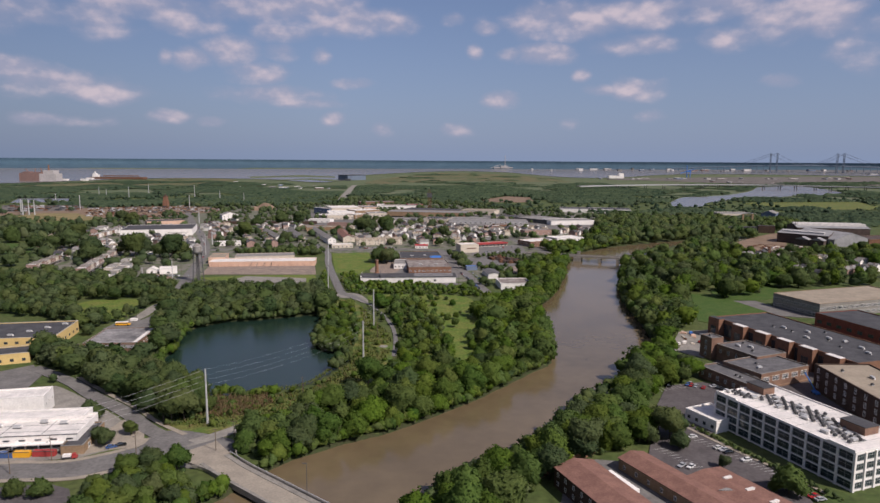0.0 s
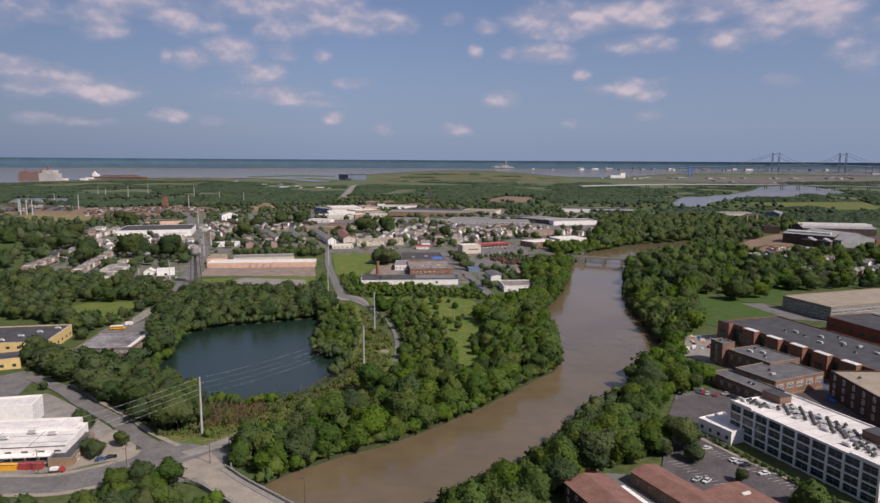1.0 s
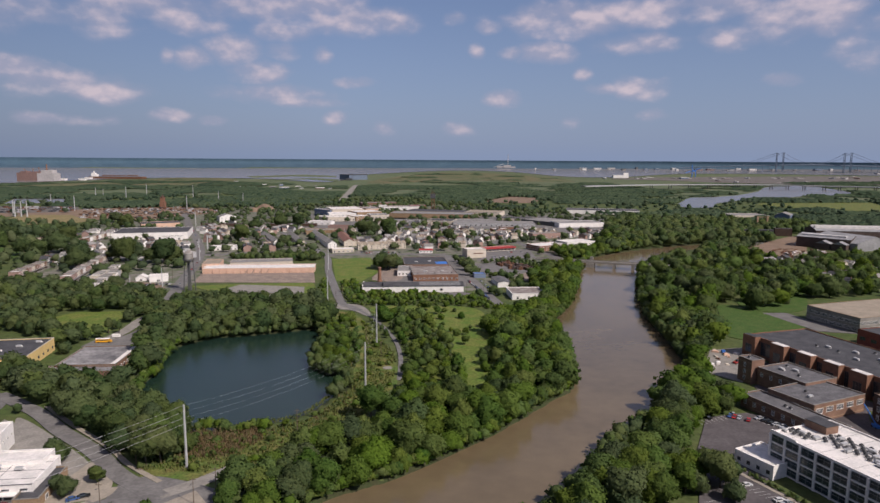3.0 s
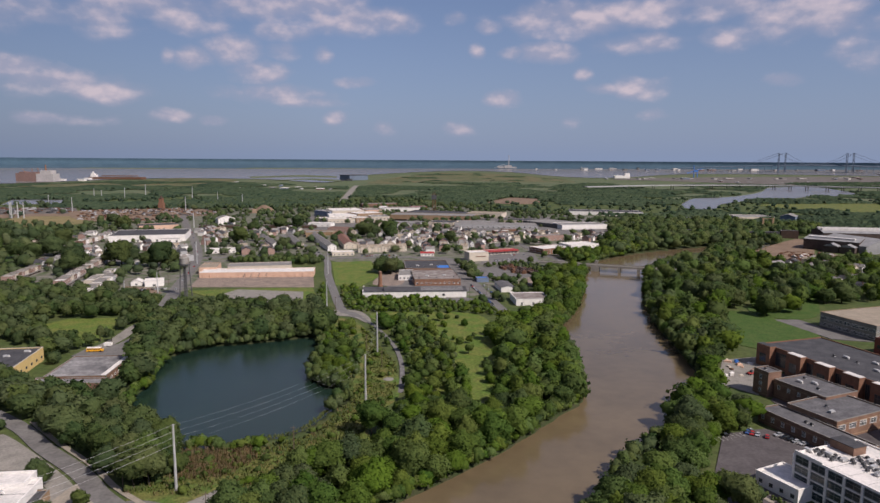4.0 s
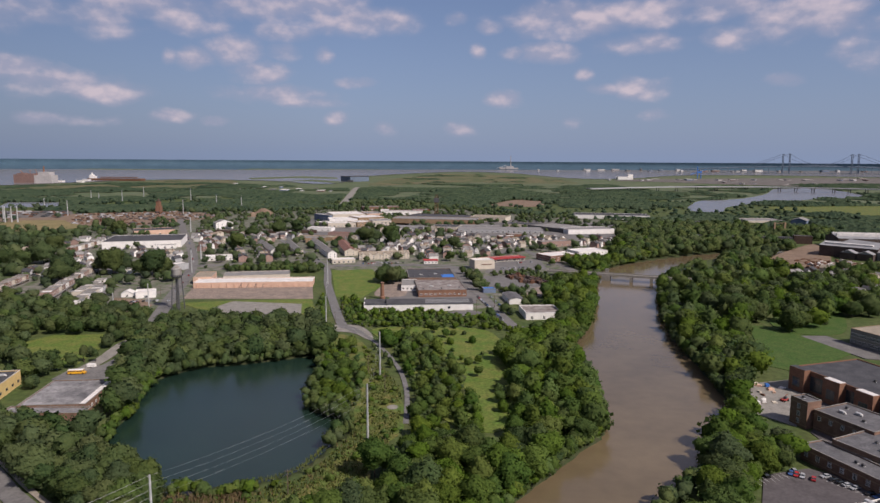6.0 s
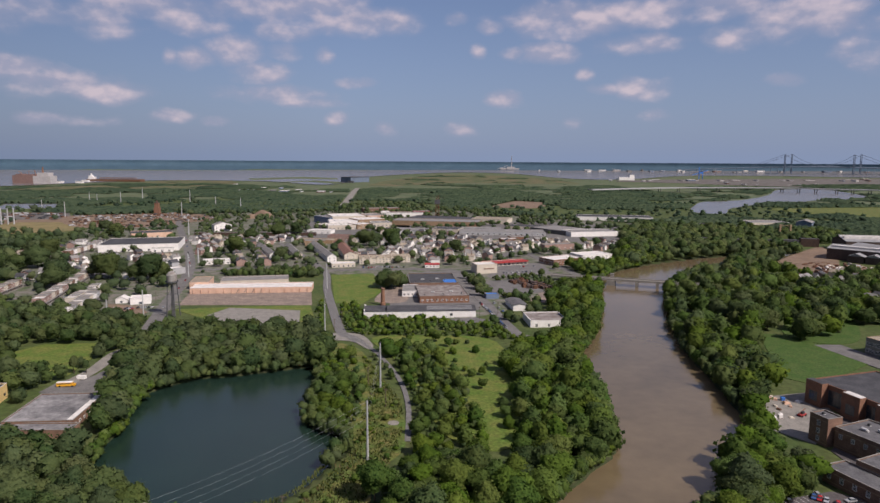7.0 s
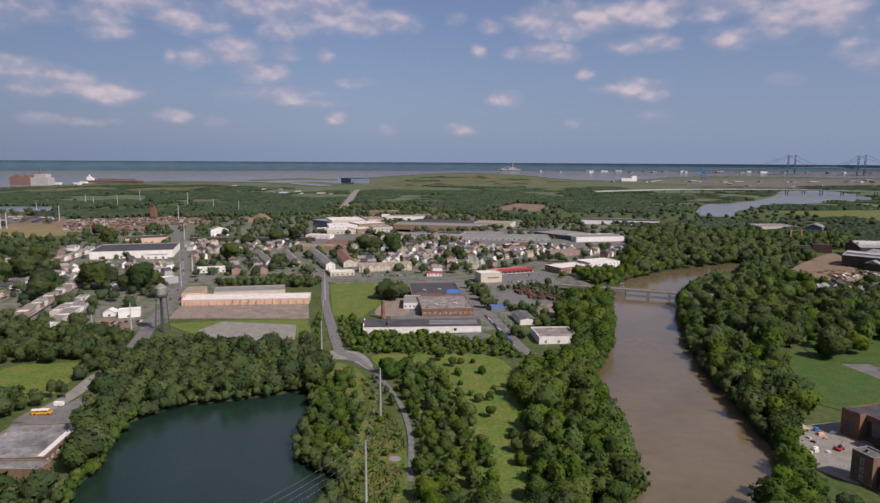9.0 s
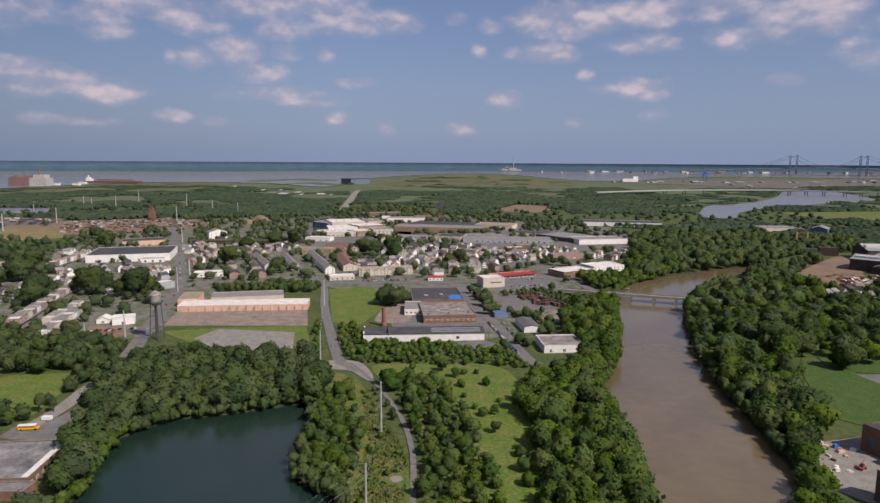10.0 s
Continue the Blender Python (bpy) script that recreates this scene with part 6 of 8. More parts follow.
POLES = [((-109.5, 299.0), 27.0), ((-46.0, 388.1), 28.2), ((-48.9, 480.0), 28.8), ((-100.1, 584.3), 28.5), ((-133.3, 782.5), 27.0)]
for p, h in POLES:
    steel_pole(p, h)
for p, h in (((-294.4, 645.5), 17), ((-272.2, 664.0), 22), ((-302.2, 845.3), 27), ((-328.6, 947.6), 20), ((-459.2, 1257.1), 27), ((-610.5, 1611.8), 34), ((-540.1, 1823.5), 30), ((-997.2, 2269.1), 34), ((-959.0, 2042.8), 34), ((-1045.8, 2033.4), 32), ((-856.3, 1573.2), 34), ((-1030.8, 1776.7), 26), ((-786.3, 2123.3), 36), ((-635.5, 1911.5), 30), ((-1024.6, 2035.7), 26)):
    s = shrink(*p)
    t = steel_pole(p, h, "pale steel pole of a distant power line", False, 1.0 if p[1] < 900 else 1.9)
for p in ((-904.0, 1425.6), (-892.0, 1412.2), (-879.4, 1413.1), (-867.9, 1414.0)):
    steel_pole(p, 33, "thick pale monopole beside the rail yard", False, 2.4)


def wire(a, b, za, zb, sag, r):
    c = bpy.data.curves.new("wire", "CURVE")
    c.dimensions, c.bevel_depth, c.bevel_resolution = "3D", r, 1
    s = c.splines.new("POLY")
    n = 14
    s.points.add(n)
    for i in range(n + 1):
        f = i / n
        s.points[i].co = (a[0] + (b[0] - a[0]) * f, a[1] + (b[1] - a[1]) * f, za + (zb - za) * f - 4 * sag * f * (1 - f), 1)
    c.materials.append(M_STEEL)
    return c


def wires_between(a, b, ha, hb, sag, r=0.017):
    t = thing("power_lines", "four thin sagging power lines between steel poles", "power line", group="power lines")
    for k in range(4):
        ob = new("wire", wire(a, b, ha - 0.3 - 2.6 * k, hb - 0.3 - 2.6 * k, sag, r))
        ob.parent = t


wires_between((POLES[0][0][0] - 78, POLES[0][0][1] - 96), POLES[0][0], 27, 27, 3, 0.04)
for (a, ha), (b, hb) in zip(POLES, POLES[1:]):
    wires_between(a, b, ha, hb, 2.6)


def wood_pole(p, h=11.0, arm=True):
    t = thing("utility_pole", "weathered wooden utility pole with a crossarm", "utility pole", Matrix.Translation((p[0], p[1], 0)), "wooden poles")
    part("shaft", Bag().lathe([(0.2, -0.3), (0.12, h)], 8), M_WOOD, t)
    if arm:
        part("crossarm", Bag().box(-1.2, 1.2, -0.08, 0.08, h - 1.0, h - 0.8), M_WOOD, t)
        part("lamp_arm", Bag().rod((0, 0, h - 2), (0, -1.8, h - 1.6), 0.06, 0.05, 5).box(-0.15, 0.15, -2.3, -1.7, h - 1.75, h - 1.5), M_DSTEEL, t)


for p in ((-131.1, 300.7), (-169.9, 247.6), (-160.0, 259.0), (-127.6, 264.7), (-72.0, 336.3), (-43.4, 452.8), (-57.2, 489.8), (-97.3, 609.9), (-90.1, 277.5), (-95.4, 269.0), (-95.8, 638.4), (19.0, 657.1), (36.2, 674.1), (-261.0, 912.6), (-281.6, 711.3), (-392.5, 739.4), (-75.4, 901.8)):
    wood_pole(p)
lp = thing("street_lamp", "slim dark street lamp beside the river bridge", "street lamp", Matrix.Translation((*(-50.3, 238.2), -2)))
part("pole", Bag().lathe([(0.16, -0.5), (0.09, 12)], 8), M_DSTEEL, lp)
part("head", Bag().box(-1.6, 0, -0.15, 0.15, 11.8, 12.05), M_DSTEEL, lp)

slab = thing("concrete_slab", "round pale concrete pad in the meadow grass", "slab", Matrix.Translation((*(-37.5, 430.7), 0)))
part("pad", Bag().lathe([(3.0, -0.1), (3.0, 0.3), (2.85, 0.35)], 18), M_CONCRETE, slab)


# ---- vehicles ----
def car(k, van=False):
    names = ("white", "black", "silver grey", "red", "blue")
    t = thing("car", f"parked {names[k]} car with dark windows", "car", group="parked cars")
    L, W = 4.5, 1.8
    body = Bag()
    prof = [(-2.25, 0.35), (2.25, 0.35), (2.28, 0.75), (1.1, 0.95), (-1.6, 0.98), (-2.25, 0.9)]
    n = len(body.v)
    body.v += [(x, -W / 2, z) for x, z in prof] + [(x, W / 2, z) for x, z in prof]
    m = len(prof)
    body.f += [tuple(n + i for i in range(m)), tuple(n + 2 * m - 1 - i for i in range(m))]
    body.f += [(n + (i + 1) % m, n + i, n + m + i, n + m + (i + 1) % m) for i in range(m)]
    part("body", body, CARS[k], t)
    cab = Bag()
    lo, hi = [(-1.7, -0.85), (1.0, -0.85), (1.0, 0.85), (-1.7, 0.85)], [(-1.3, -0.7), (0.4, -0.7), (0.4, 0.7), (-1.3, 0.7)]
    n = len(cab.v)
    cab.v += [(x, y, 0.95) for x, y in lo] + [(x, y, 1.42) for x, y in hi]
    cab.f += [(n + i, n + (i + 1) % 4, n + 4 + (i + 1) % 4, n + 4 + i) for i in range(4)]
    part("window_band", cab, M_GLASS, t)
    part("car_roof", Bag().box(-1.3, 0.4, -0.7, 0.7, 1.41, 1.47), CARS[k], t)
    wheel = Bag().rod((0, -0.11, 0), (0, 0.11, 0), 0.33, 0.33, 10).mesh("wheel", M_RUBBER)
    for x in (-1.4, 1.4):
        for y in (-0.82, 0.82):
            w = part("wheel", wheel, None, t)
            w.location = (x, y, 0.33)
    return t


CAR_KIND = [car(k) for k in range(5)]
_used = set()


def park(x, y, turn, k, z=0.15):
    m = pose(x, y, z, 0, 0, turn)
    if k in _used:
        copy_thing(CAR_KIND[k], m)
    else:
        _used.add(k)
        CAR_KIND[k].matrix_world = m


def car_row(a, b, n, turn, seed, full=0.7):
    """Cars side by side from a to b, turned from that line."""
    r = random.Random(seed)
    a, b = Vector(a), Vector(b)
    d = b - a
    base = math.degrees(math.atan2(d.y, d.x))
    for i in range(n):
        if r.random() < full:
            p = a + d * (i + 0.5) / n
            park(p.x + r.uniform(-0.2, 0.2), p.y + r.uniform(-0.2, 0.2), base + turn + r.choice((0, 180)) + r.uniform(-2, 2), r.choice((0, 1, 2, 2, 0, 1, 3, 4)))


car_row((138.1, 357.7), (148.9, 350.7), 6, 90, 1, 0.5)
car_row((148.6, 360.4), (164.6, 336.3), 10, 70, 2, 0.8)
car_row((126.0, 354.6), (143.0, 359.2), 6, 80, 3, 0.4)
car_row((114.8, 287.8), (131.2, 260.0), 12, 75, 4, 0.28)
car_row((138.5, 236.8), (143.9, 227.8), 4, 75, 5, 0.8)
car_row((98.1, 258.5), (105.3, 256.1), 2, 60, 6, 0.9)
car_row((23.1, 720.2), (39.8, 624.4), 16, 0, 7, 0.75)
car_row((35.6, 720.6), (48.2, 642.2), 12, 0, 8, 0.5)
car_row((-113.2, 918.1), (-77.3, 926.7), 14, 90, 9, 0.85)
car_row((55.9, 883.0), (102.5, 898.0), 14, 90, 10, 0.5)
car_row((63.2, 924.7), (105.1, 937.3), 12, 90, 11, 0.4)
car_row((-298.3, 686.0), (-274.4, 690.4), 8, 90, 12, 0.7)
car_row((-264.2, 683.3), (-299.3, 830.7), 10, 0, 13, 0.4)
car_row((-324.8, 910.2), (-471.7, 1271.6), 16, 0, 14, 0.4)
car_row((-345.8, 663.6), (-354.4, 740.5), 10, 0, 15, 0.6)
car_row((-364.5, 671.7), (-395.7, 799.7), 14, 0, 16, 0.5)
car_row((-216.3, 1039.4), (-164.0, 923.5), 8, 0, 17, 0.5)
car_row((-143.3, 271.0), (-133.8, 276.8), 3, 0, 18, 0.3)

# ---- painted parking lines ----
car_row((-309.4, 682.1), (-289.6, 682.6), 7, 80, 61, 0.8)
car_row((-273.2, 1297.7), (-254.3, 1331.5), 12, 80, 62, 0.8)
car_row((-106.1, 914.8), (-60.4, 923.7), 16, 80, 63, 0.7)


def bay_lines(label, a, b, n, length, turn):
    a, b = Vector(a), Vector(b)
    d = (b - a)
    u = d.normalized()
    c, s = math.cos(radians(turn)), math.sin(radians(turn))
    v = Vector((u.x * c - u.y * s, u.x * s + u.y * c))
    t = thing("parking_lines", label, "road marking", kind="structure")
    for i in range(n + 1):
        p = a + d * i / n
        w = Vector((-v.y, v.x)) * 0.09
        q = [p - w - v * length / 2, p + w - v * length / 2, p + w + v * length / 2, p - w + v * length / 2]
        part("line", Bag().face(*((k.x, k.y, 0.165) for k in q)), M_LINE, t)


bay_lines("white painted parking bay lines along the factory", (114.8, 287.8), (138.1, 248.4), 20, 5, 75)
bay_lines("white painted parking bay lines by the river trees", (96.4, 274.5), (114.0, 244.4), 14, 5, 75)
bay_lines("white painted parking bay lines in the plant car park", (121.2, 349.3), (143.0, 359.2), 9, 5, 80)
bay_lines("white painted parking bay lines beside the brick wing", (148.1, 359.3), (165.9, 333.1), 14, 5, 70)


# ---- school bus ----
def bus(p, turn):
    t = thing("school_bus", "yellow school bus with a white roof and dark windows", "bus", pose(p[0], p[1], 0.15, 0, 0, turn))
    part("body", Bag().box(-4.6, 4.2, -1.2, 1.2, 0.5, 2.6).box(4.2, 5.6, -1.05, 1.05, 0.5, 1.6), M_BUS, t)
    part("roof", Bag().prism([(-4.6, -1.15), (4.1, -1.15), (4.1, 1.15), (-4.6, 1.15)], 2.6, 2.95), M_WHITE, t, "white painted roof")
    for i in range(10):
        for y in (-1.22, 1.21):
            part("window", Bag().box(-4.2 + i * 0.82, -3.55 + i * 0.82, y, y + 0.01, 1.65, 2.35), M_GLASS, t)
    part("windscreen", Bag().box(4.2, 4.22, -1.0, 1.0, 1.7, 2.4), M_GLASS, t)
    for x in (-3.0, 4.0):
        for y in (-1.1, 1.1):
            part("wheel", Bag().rod((x, y - 0.15, 0.5), (x, y + 0.15, 0.5), 0.5, 0.5, 12), M_RUBBER, t)


bus((-236.6, 481.7), 8)
sd1 = thing("storage_trailer", "small white storage trailer beside the bus", "trailer", Matrix.Translation((*(-233.9, 494.4), 0)))
part("box", Bag().box(-2.5, 2.5, -1.2, 1.2, 0.6, 2.6), M_WHITE, sd1)
part("wheel", Bag().rod((0, -1.2, 0.45), (0, 1.2, 0.45), 0.45, 0.45, 10), M_RUBBER, sd1)

# colourful containers and trucks before the white shop
for i, (a, col, say) in enumerate((((-182.4, 262.3), CARS[4], "blue yard bin before the white shop"), ((-175.8, 263.0), M_BUS, "yellow yard bin before the white shop"), ((-165.9, 264.2), M_RED, "red yard bin before the white shop"))):
    t = thing("container", say, "container", pose(a[0], a[1], 0, 0, 0, 3))
    part("box", Bag().box(-4.5, 4.5, -1.2, 1.2, 0.15, 2.5), col, t)
    part("rim", Bag().box(-4.6, 4.6, -1.3, -1.15, 2.4, 2.6).box(-4.6, 4.6, 1.15, 1.3, 2.4, 2.6), M_DSTEEL, t)
tr = thing("truck", "small red tow truck with a white load", "truck", pose(*(-153.6, 261.2), 0.1, 0, 0, 10))
part("cab", Bag().box(1.0, 2.8, -1.0, 1.0, 0.5, 1.4).box(1.0, 2.2, -0.95, 0.95, 1.4, 2.3), M_RED, tr)
part("bed", Bag().box(-3.2, 1.0, -1.0, 1.0, 0.7, 1.2), M_DSTEEL, tr)
part("load", Bag().box(-2.6, 0.4, -0.85, 0.85, 1.2, 2.2), M_WHITE, tr)
for x in (-2.2, 1.9):
    for y in (-0.95, 0.95):
        part("wheel", Bag().rod((x, y - 0.15, 0.45), (x, y + 0.15, 0.45), 0.45, 0.45, 10), M_RUBBER, tr)

# construction yard
_q = random.Random(8)
for p, col, say in (((161.3, 441.5), M_WHITE, "white wrapped pallet in the construction yard"), ((163.3, 438.9), M_WHITE, "white wrapped pallet in the construction yard"), ((167.7, 441.6), M_WHITE, "white wrapped pallet in the construction yard"), ((158.5, 438.8), M_OBRICK, "orange brick pallet in the construction yard"), ((182.2, 467.7), M_BLUE, "blue portable toilet in the construction yard")):
    t = thing("pallet", say, "pallet", Matrix.Translation((*p, 0)))
    part("base", Bag().box(-1.1, 1.1, -1.1, 1.1, 0.1, 0.35), M_WOOD, t)
    part("load", Bag().box(-1.0, 1.0, -1.0, 1.0, 0.35, 2.0), col, t)
_r = random.Random(77)
_a, _b, _c = Vector((166.6, 446.1)), Vector((180.6, 435.8)), Vector((195.1, 471.1))
for k in range(11):
    u, v = _r.random(), _r.random()
    p = _a + (_b - _a) * u + (_c - _b) * v * 0.8
    w, d, h = _r.uniform(0.6, 2.2), _r.uniform(0.5, 1.4), _r.uniform(0.5, 1.4)
    t = thing("material_pile", "stacked building material on the construction yard", "building material", pose(p.x, p.y, 0.1, 0, 0, _r.uniform(0, 180)), "yard piles")
    part("bundle", Bag().box(-w, w, -d, d, 0, h * 0.7).box(-w * 0.8, w * 0.6, -d * 0.8, d * 0.9, h * 0.7, h), (M_WHITE, M_PEACH, M_CREAM, M_RUST)[k % 4], t)
    part("pallet", Bag().box(-w - 0.1, w + 0.1, -d - 0.1, d + 0.1, -0.12, 0.0), M_TROOF, t)
ex = thing("telehandler", "orange lifting machine in the construction yard", "machine", pose(*(180.9, 444.6), 0, 0, 0, 30))
part("chassis", Bag().box(-2.4, 2.4, -1.1, 1.1, 0.6, 1.5), M_RED, ex)
part("cab", Bag().box(-0.8, 0.6, -1.0, 0.1, 1.5, 2.9), M_GLASS, ex)
part("boom", Bag().rod((-2.0, 0.6, 1.6), (3.6, 0.6, 3.4), 0.25), M_OBRICK, ex)
for x in (-1.6, 1.6):
    for y in (-1.15, 1.15):
        part("wheel", Bag().rod((x, y - 0.2, 0.6), (x, y + 0.2, 0.6), 0.6, 0.6, 10), M_RUBBER, ex)


# ---- far works along the wide river ----
def far_thing(name, label, category, px):
    t = thing(name, label, category, far_matrix(*px))
    return t


fp = far_thing("power_plant", "brown and white waterfront plant with a tall stack", "plant", (-1991.6, 3326.0))
fp.matrix_world = fp.matrix_world @ Matrix.Scale(0.8, 4)
part("boiler_hall", Bag().box(-125, 0, -30, 40, 0, 52).box(-110, -70, -20, 30, 52, 60).box(-40, -10, -20, 30, 52, 58), M_PLANT, fp)
part("turbine_hall", Bag().box(0, 105, -30, 40, 0, 48).box(20, 85, -20, 40, 48, 68), M_PLANT_PALE, fp)
part("stack", Bag().rod((45, 0, 60), (45, 0, 102), 5, 4, 10), M_OBRICK, fp)
part("crane", Bag().rod((-40, 0, 57), (-40, 0, 80), 2).rod((0, 0, 57), (-5, 0, 84), 2).rod((-80, 0, 57), (-100, 0, 76), 2), M_OBRICK, fp)
shp = far_thing("cargo_ship", "red-hulled cargo ship with a white bridge at the dock", "ship", (-1790.0, 3700.0))
shp.matrix_world = shp.matrix_world @ Matrix.Diagonal((0.82, 0.8, 0.95, 1))
part("hull", Bag().prism([(-185, -14), (170, -14), (195, 0), (170, 14), (-185, 14)], 0, 13), M_RUST, shp)
part("superstructure", Bag().box(-172, -132, -12, 12, 13, 26).box(-168, -146, -12, 12, 26, 34).box(-160, -154, -4, 4, 34, 44), M_WHITE, shp)
part("deck_house", Bag().box(-100, 140, -8, 8, 17, 22), M_RUST, shp)
for i, x in enumerate((100, 132, 152, 168)):
    w = far_thing("dock_shed", "low white dock shed by the far river", "shed", (-1841.7, 3439.5) if i == 0 else ((-1933.3, 3421.9) if i == 1 else ((-1903.0, 3611.6) if i == 2 else (-513.4, 3694.6))))
    part("wall", Bag().box(-16, 16, -12, 12, 0, 9), M_WHITE if i < 3 else M_DSTEEL, w)
    part("roof", Bag().box(-17, 17, -13, 13, 9, 10.5), M_WROOF if i < 3 else M_DSTEEL, w)
gs = far_thing("power_station", "pale power station with one tall stack on the far shore", "plant", (818.9, 8462.5))
part("hall", Bag().box(-45, 45, -30, 30, 0, 34).box(-130, -45, -20, 20, 0, 20).box(45, 105, -20, 20, 0, 16), M_PLANT_PALE, gs)
part("stack", Bag().rod((10, 0, 0), (10, 0, 165), 5, 3.5, 10), M_PLANT_PALE, gs)
part("conveyor", Bag().rod((-170, 0, 5), (-40, 0, 50), 3, 3, 6), M_STEEL, gs)
wst = far_thing("storage_hall", "white storage hall on the far riverside", "hall", (1180.8, 4475.3))
part("wall", Bag().box(-50, 50, -20, 20, 0, 18).box(20, 50, -15, 15, 18, 34), M_WHITE, wst)
cr = far_thing("harbour_crane", "blue harbour crane on the far riverside", "crane", (1767.4, 4734.6))
part("tower", Bag().rod((-12, 0, 0), (-12, 0, 48), 3).rod((12, 0, 0), (12, 0, 48), 3).box(-14, 14, -6, 6, 40, 48), M_BLUE, cr)
part("jib", Bag().rod((-12, 0, 48), (-14, 0, 85), 3).rod((-60, 0, 30), (45, 0, 62), 2.5), M_BLUE, cr)
_q = random.Random(12)
SHEDS = [(1073.1, 7728.0), (1250.6, 7429.9), (1672.2, 7949.9), (1854.9, 8017.6), (2040.9, 8086.4), (2383.7, 8213.4), (2518.4, 7877.5), (2744.6, 7957.4), (3083.8, 7716.8), (3147.6, 7407.9), (3656.1, 8279.2), (3822.2, 8337.8), (1390.6, 4520.1), (1509.0, 4420.3), (1609.7, 4441.2), (1595.7, 3901.0), (1618.1, 3724.6), (1729.4, 3832.6), (1846.8, 3679.4), (1914.8, 3691.0), (2051.2, 3800.2), (2826.3, 4826.9), (2966.5, 4856.9), (3987.3, 6111.9), (-1028.0, 3340.5), (-858.9, 2951.2), (-787.1, 2962.4), (-714.8, 2973.8), (-617.3, 2869.9), (-546.6, 2880.5)]
for near_end, far_end, n in (((1220.4, 7249.9), (5277.6, 8095.8), 14), ((1067.7, 4287.0), (2917.5, 4467.1), 14), ((-878.3, 2775.3), (-374.5, 2691.6), 8)):
    SHEDS += [tuple(Vector(near_end) + (Vector(far_end) - Vector(near_end)) * ((k + _q.uniform(-0.4, 0.4)) / n)) for k in range(n)]
for i, p in enumerate(SHEDS):
    d = math.hypot(p[0], p[1])
    t = far_thing("riverside_shed", "pale low industrial shed by the far water", "shed", p)
    t["group"] = "far sheds"
    w, h = d * _q.choice((0.001, 0.0016, 0.0028, 0.005)), d * _q.uniform(0.0006, 0.0019)
    part("wall", Bag().box(-w, w, -25, 25, 0, h), (M_WHITE, M_PLANT, M_STEEL, M_WHITE, M_PLANT_PALE, M_GROOF, M_BLUEWALL)[i % 7], t)
    part("roof", Bag().box(-w - 1, w + 1, -26, 26, h, h * 1.18), (M_WROOF, M_GROOF, M_WROOF, M_STEEL)[i % 4], t)


def suspension_bridge():
    """Twin suspension bridges far off: tall portal towers, cables, hangers and a long deck."""
    a, b = Vector((3285.7, 6605.8)), Vector((3912.0, 6537.5))
    for k, (p, q) in enumerate(((a, b), (Vector((3424.2, 6747.7)), Vector((4062.3, 6676.4))))):
        s = shrink(*p)
        t = thing("suspension_bridge", "pale grey suspension bridge with two tall towers", "bridge", group="twin bridges")
        d = (q - p)
        u = d.normalized()
        at = lambda f, z: far(p.x + d.x * f, p.y + d.y * f, z)
        H, deck = 150 * (p.length / 5800), 58 * (p.length / 5800)
        r = 4.0
        for f in (0.0, 1.0):
            bag = Bag()
            for side in (-13, 13):
                o = Vector((-u.y, u.x, 0)) * side * s
                bag.rod(at(f, 0) + o, at(f, H) + o, r * s, r * s * 0.8, 6)
            o = Vector((-u.y, u.x, 0)) * 13 * s
            for z in (H * 0.98, H * 0.62, deck):
                bag.rod(at(f, z) - o, at(f, z) + o, 2.4 * s, 2.4 * s, 5)
            part("tower", bag, M_SLATE, t)
        cable = Bag()
        pts = []
        for i in range(-10, 31):
            f = i / 20
            if f < 0:
                z = deck + (H - deck) * max(0, 1 + f * 2)
            elif f > 1:
                z = deck + (H - deck) * max(0, 1 - (f - 1) * 2)
            else:
                z = deck + 8 + (H - deck - 8) * (2 * f - 1) ** 2
            pts.append(at(f, z))
        for x, y in zip(pts, pts[1:]):
            cable.rod(x, y, 1.5 * s, 1.5 * s, 4)
        part("cable", cable, M_SLATE, t)
        road_bag = Bag()
        for i in range(-30, 50):
            f, g = i / 20, (i + 1) / 20
            zz = lambda f: deck - 38 * (abs(f - 0.5) / 2) ** 1.6
            road_bag.rod(at(f, zz(f)), at(g, zz(g)), 3.6 * s, 3.6 * s, 4)
        part("deck", road_bag, M_SLATE, t)
        for i in range(-28, 48, 4):
            f = i / 20
            if -0.05 < f < 1.05:
                continue
            part("pier", Bag().rod(at(f, 0), at(f, deck - 38 * (abs(f - 0.5) / 2) ** 1.6), 2.4 * s, 2.4 * s, 5), M_SLATE, t)


suspension_bridge()


def viaduct(points, z, width, label, every=55.0, deck=None, pier=None):
    t = thing("viaduct", label, "viaduct")
    part("deck", strip(points, width, z, 3.5), deck or M_SIDING, t)
    line = [Vector(p) for p in smooth(points, False, 8)]
    run = 0.0
    for a, b in zip(line, line[1:]):
        run += (b - a).length
        if run > every:
            run = 0
            for o in (-5, 5):
                part("pier", Bag().rod(far(b.x + o, b.y, -0.5), far(b.x + o, b.y, z - 2), 1.8, 1.8, 8), pier or M_CONCRETE, t)


